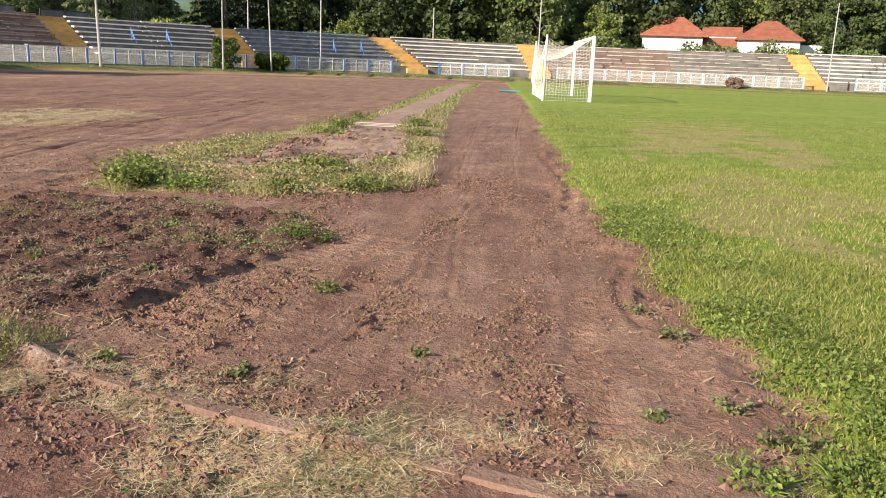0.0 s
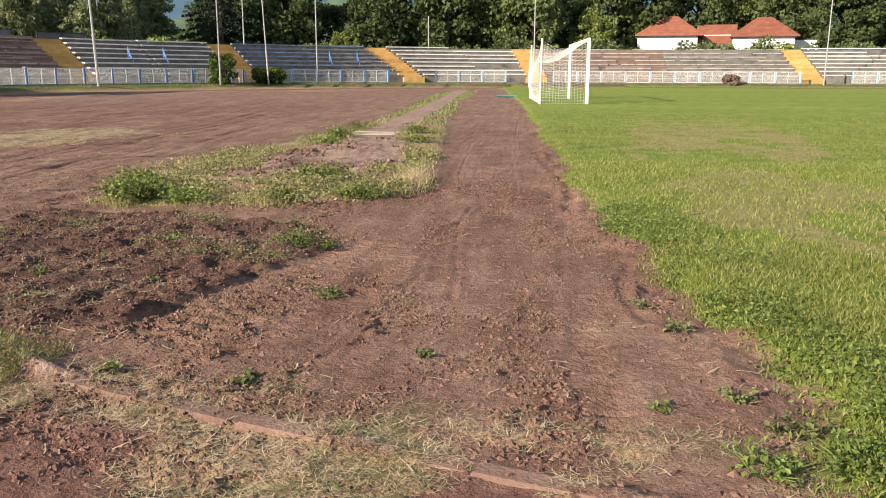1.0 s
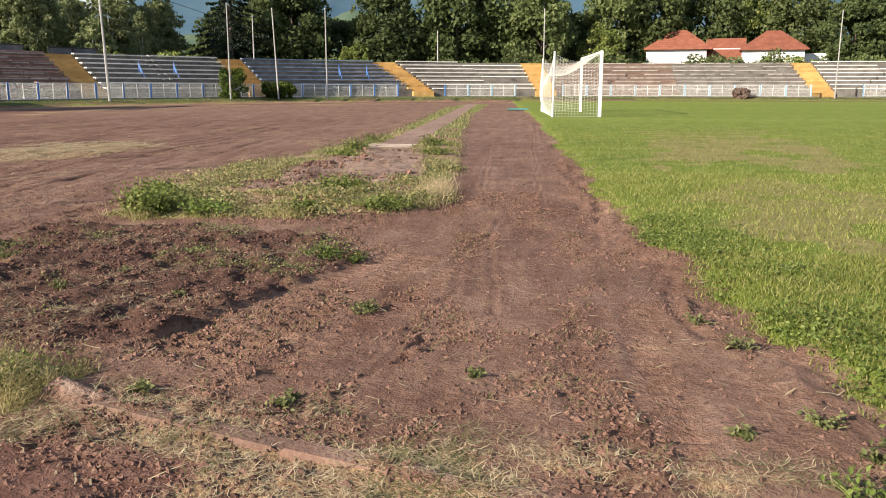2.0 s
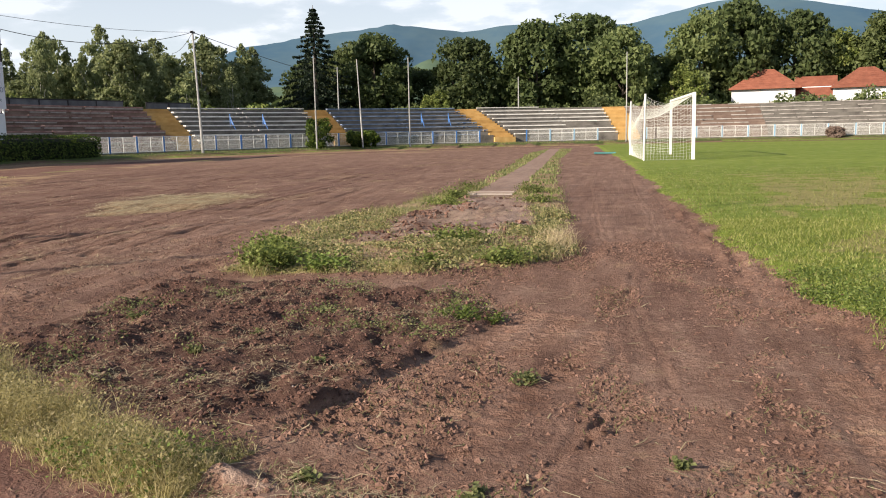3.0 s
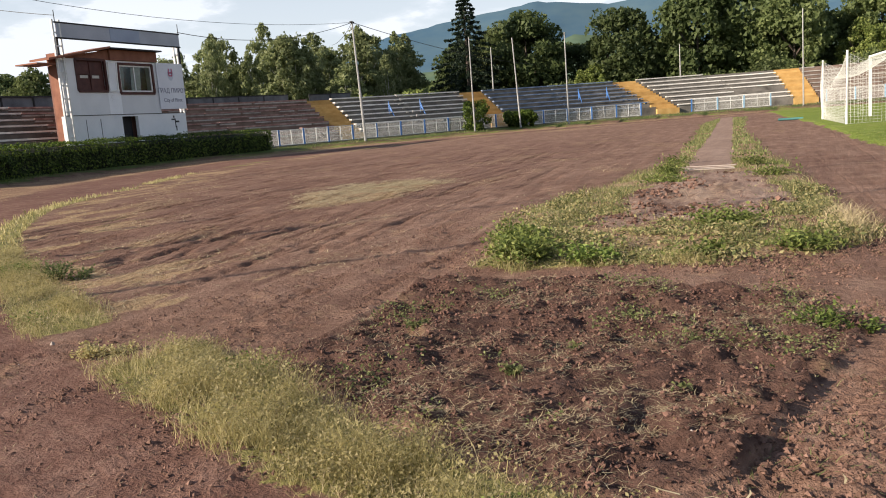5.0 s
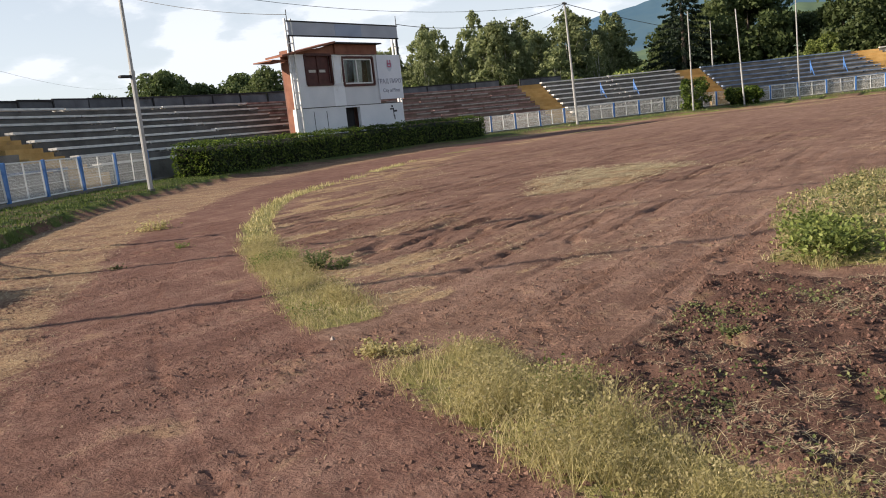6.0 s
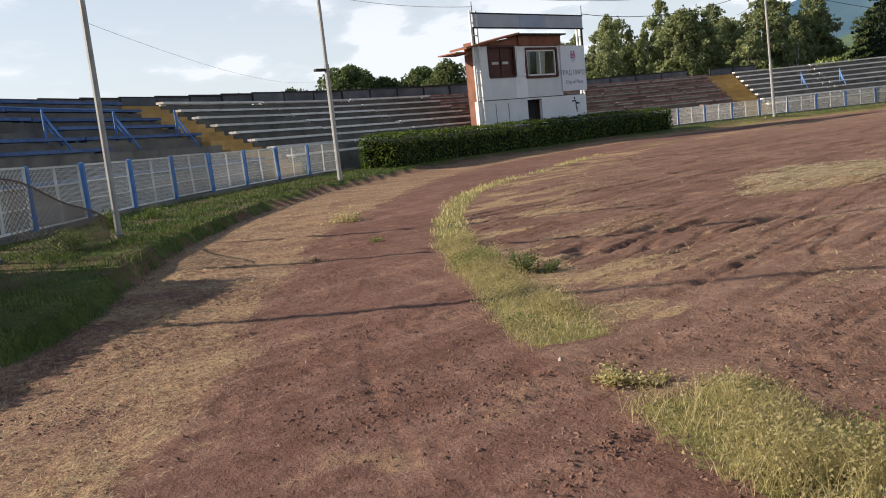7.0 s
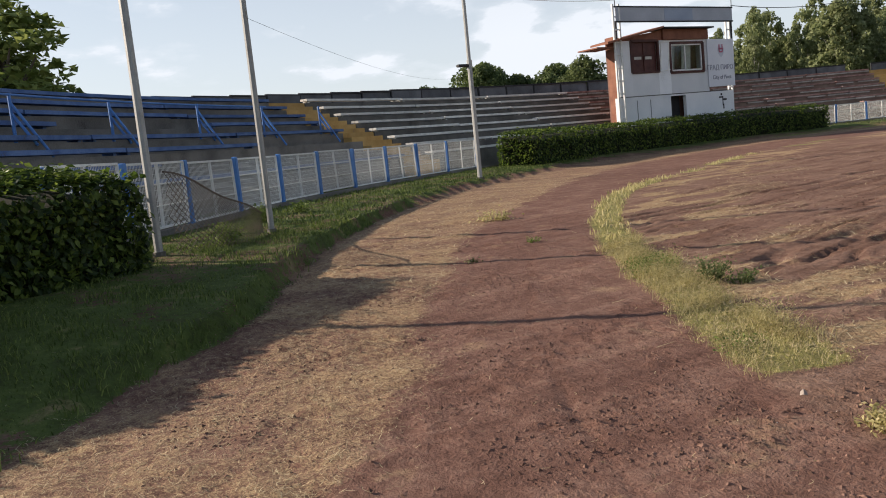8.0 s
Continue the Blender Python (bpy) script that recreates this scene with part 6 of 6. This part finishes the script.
# ---------------------------------------------------------------- grass, straw and soil lumps
def blades(name, x, y, h, w, lean, mat, seed, words, category, segments=2):
    rs = np.random.default_rng(seed)
    n = len(x)
    z = ground_z(x, y) - 0.006
    a = rs.uniform(0, 2 * np.pi, n)
    b = rs.uniform(0, 2 * np.pi, n)
    h = h * rs.uniform(0.55, 1.25, n)
    k = lean * h * rs.uniform(0.3, 1.3, n)
    w = w * rs.uniform(0.7, 1.3, n) / 2
    base = np.stack([x, y, z], 1)
    side = np.stack([np.cos(a), np.sin(a), 0 * a], 1) * w[:, None]
    bend = np.stack([np.cos(b), np.sin(b), 0 * b], 1) * k[:, None]
    up = np.stack([0 * h, 0 * h, h], 1)
    mid = base + 0.55 * up + 0.3 * bend
    v = np.stack([base - side, base + side, mid + side * 0.7, mid - side * 0.7, base + up * 0.95 + bend], 1).reshape(-1, 3)
    o = 5 * np.arange(n)
    f = np.stack([np.stack([o, o + 1, o + 2], 1), np.stack([o, o + 2, o + 3], 1), np.stack([o + 3, o + 2, o + 4], 1)], 1).reshape(-1, 3)
    return tagged(mesh_np(name, v, f, mat), words, category, kind="stuff")


def stems(name, x, y, length, w, mat, seed, words, rise=0.35):
    """Dry stems lying on the ground."""
    rs = np.random.default_rng(seed)
    n = len(x)
    z = ground_z(x, y) + 0.004
    a = rs.uniform(0, 2 * np.pi, n)
    ln = length * rs.uniform(0.4, 1.5, n)
    d = np.stack([np.cos(a), np.sin(a), rs.uniform(-0.05, rise, n)], 1) * ln[:, None]
    s = np.stack([-np.sin(a), np.cos(a), 0 * a], 1) * (w * rs.uniform(0.7, 1.4, n))[:, None]
    q = np.stack([-np.sin(a), np.cos(a), 0 * a], 1) * (ln * rs.normal(0, 0.15, n))[:, None]
    p = np.stack([x, y, z], 1)
    v = np.stack([p - s, p + s, p + d * 0.5 + q + s, p + d * 0.5 + q - s, p + d], 1).reshape(-1, 3)
    o = 5 * np.arange(n)
    f = np.stack([np.stack([o, o + 1, o + 2], 1), np.stack([o, o + 2, o + 3], 1), np.stack([o + 3, o + 2, o + 4], 1)], 1).reshape(-1, 3)
    return tagged(mesh_np(name, v, f, mat), words, "straw", kind="stuff")


def scatter(n, x0, x1, y0, y1, want, seed, near=None):
    """n random places kept with the chance that want(zones) gives there."""
    rs = np.random.default_rng(seed)
    x, y = rs.uniform(x0, x1, n), rs.uniform(y0, y1, n)
    keep = rs.uniform(0, 1, n) < want(zones(x, y), x, y)
    return x[keep], y[keep]


def lawn_want(zn, x, y):
    return zn["lawn"] * (1 - 0.62 * zn["worn"]) * (0.55 + 0.45 * smooth(0.3, 0.6, fbm(x, y, 3.0, 3, 91)))


parts = [scatter(70000, 2.2, 5.0, 0.6, 4.5, lawn_want, 201), scatter(70000, 1.9, 8.5, 4.5, 10.0, lawn_want, 202), scatter(60000, 1.2, 13, 10, 28, lambda zn, x, y: lawn_want(zn, x, y) * smooth(28, 12, y), 203)]
for (x, y), h, w in zip(parts, (0.040, 0.040, 0.04), (0.006, 0.008, 0.012)):
    blades("lawn_grass", x, y, h, w, 0.8, M_GRASS, 210 + int(h * 1000), "short green mown grass blades on the pitch", "grass")


def edge_want(zn, x, y):
    e = x - pitch_edge(y)
    return zn["lawn"] * smooth(0.9, 0.0, e) * smooth(0.35, 0.6, fbm(x, y, 1.8, 3, 92))


x, y = scatter(40000, 1.8, 3.8, 0.6, 6.0, edge_want, 204)
rs = np.random.default_rng(205)
c = np.stack([x, y, ground_z(x, y) + rs.uniform(0.01, 0.06, len(x))], 1)
v, f = leaf_quads(c, 0.022, rs, np.array([[0, 0, 1.0]]), 0.7)
tagged(mesh_np("clover", v, f, M_WEED), "low clover leaves at the ragged edge of the pitch", "clover", kind="stuff")


def verge_want(zn, x, y):
    return zn["verge"] * (0.12 + 0.88 * smooth(0.36, 0.58, fbm(x, y, 5.0, 3, 93)))


x, y = scatter(420000, -8.5, 0.8, 1.3, 7.5, lambda zn, x, y: verge_want(zn, x, y) * (1 - zn["isl"]), 206)
blades("verge_grass", x, y, 0.03 + 0.115 * smooth(0.25, 0.75, fbm(x, y, 3.5, 3, 88)), 0.0030, 1.1, M_VERGE, 221, "yellow-green rough grass along the kerb", "grass")
x, y = scatter(90000, -8.5, 0.8, 1.3, 7.5, lambda zn, x, y: zn["verge"] * (1 - zn["isl"]), 216)
blades("dry_verge_grass", x, y, 0.05, 0.0024, 1.0, M_STRAW, 229, "bleached dry grass among the green verge", "grass")
x, y = scatter(800000, -8.5, 0.8, 1.3, 7.5, lambda zn, x, y: verge_want(zn, x, y) * (1 - zn["isl"]) * (0.5 + 0.5 * smooth(0.4, 0.6, fbm(x, y, 2.2, 3, 98))), 214)
rs = np.random.default_rng(215)
c = np.stack([x, y, ground_z(x, y) + rs.uniform(0.005, 0.03 + 0.15 * smooth(0.25, 0.75, fbm(x, y, 3.5, 3, 88)), len(x))], 1)
v, f = leaf_quads(c, 0.0155, rs, np.array([[0, 0, 1.0]]), 0.9)
tagged(mesh_np("verge_weeds", v, f, M_VERGE), "low yellow-green weeds along the kerb", "weeds", kind="stuff")
x, y = scatter(420000, -8.5, 0.8, 1.3, 7.5, lambda zn, x, y: zn["verge"] * (1 - zn["isl"]) * smooth(0.55, 0.68, fbm(x, y, 1.3, 3, 83)), 255)
rs = np.random.default_rng(256)
c = np.stack([x, y, ground_z(x, y) + rs.uniform(0.005, 0.10, len(x))], 1)
v, f = leaf_quads(c, 0.018, rs, np.array([[0, 0, 1.0]]), 0.9)
tagged(mesh_np("verge_clover", v, f, M_WEED), "green clover clumps in the yellow verge", "clover", kind="stuff")
x, y = scatter(45000, -20, -8.0, 6, 24, verge_want, 207)
blades("verge_grass", x, y, 0.09, 0.02, 0.7, M_VERGE, 222, "yellow-green rough grass along the kerb", "grass")
x, y = scatter(70000, -3.2, 0.8, 5.5, 17, verge_want, 208)
tall = 0.03 + 0.11 * smooth(0.3, 0.75, fbm(x, y, 2.2, 3, 89))
blades("mound_grass", x[::2], y[::2], tall[::2], 0.006, 0.9, M_WEED_GREY, 223, "rough grey-green grass on the old mound", "grass")
blades("mound_grass", x[1::3], y[1::3], tall[1::3] * 0.9, 0.006, 0.9, M_VERGE, 225, "rough yellow-green grass on the old mound", "grass")
lx, ly = scatter(42000, -3.0, 0.8, 5.6, 10.5, lambda zn, x, y: zn["isl"] * (1 - zn["soil"]) * (0.08 + 0.92 * smooth(0.42, 0.58, fbm(x, y, 2.4, 3, 90))), 219)
rs = np.random.default_rng(220)
c = np.stack([lx, ly, ground_z(lx, ly) + rs.uniform(0.01, 0.02 + 0.09 * smooth(0.3, 0.7, fbm(lx, ly, 2.2, 3, 89)), len(lx))], 1)
for k, mat in ((0, M_WEED_GREY), (1, M_VERGE)):
    v, f = leaf_quads(c[k::2], 0.035, rs, np.array([[0, 0, 1.0]]), 0.9)
    tagged(mesh_np("mound_weeds", v, f, mat), "low green and yellowish weeds covering the old mound", "weeds", kind="stuff")
rs = np.random.default_rng(217)
x, y = 0.46 + rs.normal(0, 0.09, 1500), 7.5 + rs.normal(0, 0.35, 1500)
blades("dry_tufts", x[:700], y[:700], 0.17, 0.0045, 0.9, M_STRAW, 228, "bleached dry grass tufts at the corner of the mound", "grass")
x, y = scatter(26000, -3.0, 0.7, 5.5, 14, lambda zn, x, y: zn["isl"] * (1 - zn["soil"]) * 0.6, 218)
stems("straw_litter", x, y, 0.07, 0.002, M_STRAW, 245, "dry straw stems on the old mound")
x, y = scatter(26000, -5.0, 0.6, 17, 58, lambda zn, x, y: zn["isl"] * (1 - zn["run"]), 209)
blades("runway_grass", x[::2], y[::2], 0.08, 0.03, 0.6, M_WEED_GREY, 224, "rough grass lining the old concrete runway", "grass")
x, y = scatter(80000, -14.5, -5.0, -1.5, 9, lambda zn, x, y: zn["outer"] * (ring(x, y) < 42), 211)
blades("bank_grass", x, y, 0.02 + 0.06 * smooth(0.3, 0.7, fbm(x, y, 2.0, 3, 87)), 0.009, 0.7, M_BANK, 225, "green grass on the bank beside the fence", "grass")
x, y = scatter(40000, -27, -13.0, 5, 25, lambda zn, x, y: zn["outer"] * (ring(x, y) < 42), 212)
blades("bank_grass", x, y, 0.07, 0.02, 0.7, M_BANK, 226, "green grass on the bank beside the fence", "grass")
x, y = scatter(60000, -36, 40, 44, 80, lambda zn, x, y: smooth(37.4, 38.8, ring(x, y)) * (ring(x, y) < 41.5) * 0.8, 213)
blades("far_bank_grass", x, y, 0.13, 0.035, 0.7, M_WEED_GREY, 227, "dry yellow-green grass below the far fence", "grass")


def straw_want(zn, x, y):
    return np.clip(zn["straw"] * (1 - zn["lawn"]) + 0.006, 0, 1)


x, y = scatter(34000, -1.2, 2.9, 0.8, 2.4, lambda zn, x, y: np.clip(1.3 * zn["straw"] * (1 - zn["lawn"]), 0, 1), 235)
stems("straw_heaps", x, y, 0.05, 0.0010, M_STRAW, 246, "cut dry grass lying in heaps along the kerb", 0.25)
x, y = scatter(40000, -1.2, 2.9, 0.8, 2.4, lambda zn, x, y: np.clip(1.3 * zn["straw"] * (1 - zn["lawn"]), 0, 1) * smooth(0.42, 0.6, fbm(x, y, 2.4, 3, 86)), 236)
stems("green_cuttings", x, y, 0.045, 0.0012, M_WEED_GREY, 247, "fading green cut grass lying along the kerb", 0.4)
x, y = scatter(75000, -4.0, 3.0, 0.5, 4.5, lambda zn, x, y: np.clip(zn["straw"] * 0.8 * (1 - zn["lawn"]) + 0.012, 0, 1), 231)
stems("straw_litter", x, y, 0.045, 0.0008, M_STRAW, 241, "dry straw stems strewn over the soil")
x, y = scatter(260, -0.6, 2.7, 1.0, 5.5, lambda zn, x, y: (1 - zn["lawn"]) * (1 - zn["bed"]), 239)
stems("twig_litter", x, y, 0.10, 0.0028, M_STRAW, 248, "pale dry twigs lying on the dirt", 0.12)
x, y = scatter(14000, -0.4, 2.7, 1.4, 6.5, lambda zn, x, y: (1 - zn["lawn"]) * (1 - zn["bed"]) * smooth(0.52, 0.66, fbm(x * 1.5, y * 0.8, 1.9, 4, 30)), 240)
stems("withered_grass", x, y, 0.030, 0.0013, M_WEED_GREY, 249, "withered grass remains in the churned dirt", 0.7)
x, y = scatter(110000, -9.5, -2.5, 0.2, 8, straw_want, 232)
stems("straw_litter", x, y, 0.04, 0.0010, M_STRAW, 242, "dry straw stems strewn over the track")
x, y = scatter(60000, -20, -2.0, 3.5, 20, straw_want, 233)
stems("straw_litter", x, y, 0.08, 0.003, M_STRAW, 243, "dry straw stems strewn over the dirt")
x, y = scatter(60000, -9.2, -5.4, 10.0, 16.2, lambda zn, x, y: 0.8 * smooth(-0.5, 0.8, poly_sd(x, y, STRAW_SPOT)) * smooth(0.36, 0.56, fbm(x * 0.5, y * 1.6, 1.5, 4, 87)), 250)
stems("straw_litter", x, y, 0.09, 0.005, M_STRAW, 251, "pale dry straw spread thickly on the dirt", 0.15)
x, y = scatter(34000, -2.6, 0.4, 2.1, 5.4, lambda zn, x, y: zn["bed"] * (0.05 + smooth(0.44, 0.70, fbm(x, y, 2.4, 4, 99))), 234)
stems("straw_litter", x, y, 0.05, 0.0008, M_STRAW, 244, "dry straw stems in the tilled soil")


ICO = bmesh.new()
bmesh.ops.create_icosphere(ICO, subdivisions=1, radius=1.0)
ICO_V = np.array([p.co[:] for p in ICO.verts])
ICO_F = np.array([[q.index for q in p.verts] for p in ICO.faces])
ICO.free()
OCT_V = np.array([(1, 0, -0.3), (0, 1, -0.3), (-1, 0, -0.3), (0, -1, -0.3), (0.15, 0.1, 0.62)], float)
OCT_F = np.array([(0, 1, 4), (1, 2, 4), (2, 3, 4), (3, 0, 4)])


def lumps(name, x, y, size, mat, seed, words, category="soil", small=False):
    rs = np.random.default_rng(seed)
    SV, SF = (OCT_V, OCT_F) if small else (ICO_V, ICO_F)
    n, k = len(x), len(SV)
    s = size * rs.uniform(0.35, 1.0, n) ** 2.0 * 1.6
    z = ground_z(x, y) + s * 0.25
    jit = rs.uniform(0.4, 1.45, (n, k, 1))
    ax = rs.uniform(0.7, 1.3, (n, 1, 3)) * np.array([1, 1, 0.75])
    a = rs.uniform(0, 6.28, n)
    p = SV[None] * jit * ax * s[:, None, None]
    c, d = np.cos(a)[:, None], np.sin(a)[:, None]
    p = np.stack([p[..., 0] * c - p[..., 1] * d, p[..., 0] * d + p[..., 1] * c, p[..., 2]], -1) + np.stack([x, y, z], 1)[:, None]
    f = (SF[None] + (k * np.arange(n))[:, None, None]).reshape(-1, 3)
    return tagged(mesh_np(name, p.reshape(-1, 3), f, mat), words, category, kind="stuff")


x, y = scatter(23000, -2.7, 0.45, 2.1, 5.5, lambda zn, x, y: zn["bed"] * (0.3 + 0.7 * smooth(0.35, 0.6, fbm(x, y, 3.0, 3, 97))), 251)
lumps("soil_clods", x, y, 0.0078, M_DIRT_LUMP, 261, "dark crumbly clods on the tilled bed")
x, y = scatter(24000, -2.7, 0.45, 2.1, 5.5, lambda zn, x, y: zn["bed"] * smooth(0.56, 0.72, fbm(x, y, 2.3, 4, 85)), 237)
rs = np.random.default_rng(238)
c = np.stack([x, y, ground_z(x, y) + rs.uniform(0.004, 0.045, len(x))], 1)
v, f = leaf_quads(c, 0.018, rs, np.array([[0, 0, 1.0]]), 0.8)
tagged(mesh_np("bed_weeds", v, f, M_WEED_GREY), "dull green weeds sprouting in the tilled bed", "weeds", kind="stuff")
x, y = scatter(2600, -1.9, 0.3, 7.4, 13, lambda zn, x, y: zn["soil"] * smooth(0.40, 0.60, fbm(x, y, 1.4, 3, 84)), 252)
lumps("soil_clods", x, y, 0.020, M_DIRT_LUMP2, 262, "rough pale clods on the mound")
x, y = scatter(40000, 1.4, 3.1, 0.6, 14, lambda zn, x, y: smooth(0.42, 0.05, np.abs(x - pitch_edge(y) + 0.16)) * (0.15 + smooth(0.42, 0.6, fbm(x, y, 1.1, 3, 94))) * 0.6, 253)
lumps("soil_clods", x, y, 0.010, M_DIRT_LUMP2, 263, "broken clods along the edge of the pitch", small=True)
x, y = scatter(170000, -4.0, 2.8, 0.5, 8, lambda zn, x, y: (1 - zn["lawn"]) * (1 - zn["bed"]) * (0.05 + 0.9 * smooth(0.47, 0.64, fbm(x * 1.5, y * 0.8, 1.9, 4, 30))) * (0.2 + 0.8 * smooth(-1.6, -0.4, x)), 254)
lumps("soil_crumbs", x, y, 0.0105, M_DIRT_LUMP2, 264, "small soil crumbs on the dirt", small=True)
x, y = scatter(110000, -9, -1.5, 0.2, 7, lambda zn, x, y: (ring(x, y) > KERB_R) * (ring(x, y) < TRACK_R) * (0.05 + 0.4 * smooth(0.5, 0.65, fbm(x, y, 1.4, 3, 94))), 255)
lumps("track_gravel", x, y, 0.0085, M_DIRT_LUMP2, 265, "small gravel on the red track", small=True)
x, y = scatter(15000, -16, -2.6, 3.6, 18, lambda zn, x, y: (ring(x, y) < KERB_R - 0.8) * smooth(0.5, 0.68, fbm(x * 0.8 + y * 0.4, y * 0.5, 1.3, 3, 96)), 256)
lumps("soil_clods", x, y, 0.012, M_DIRT_LUMP2, 266, "clods turned up in the furrowed dirt", small=True)
for x, y, s in ((-4.05, 3.32, 0.015), (-3.85, 3.25, 0.016), (-3.95, 3.0, 0.014), (-5.5, 4.68, 0.035), (-4.35, 4.0, 0.014), (-0.35, 2.65, 0.016)):
    ob = lumps("stone", np.array([x]), np.array([y]), s, M_PLANK, int(abs(x * 100)), "pale stone lying in the dirt", "stone")
    ob["kind"] = "thing"
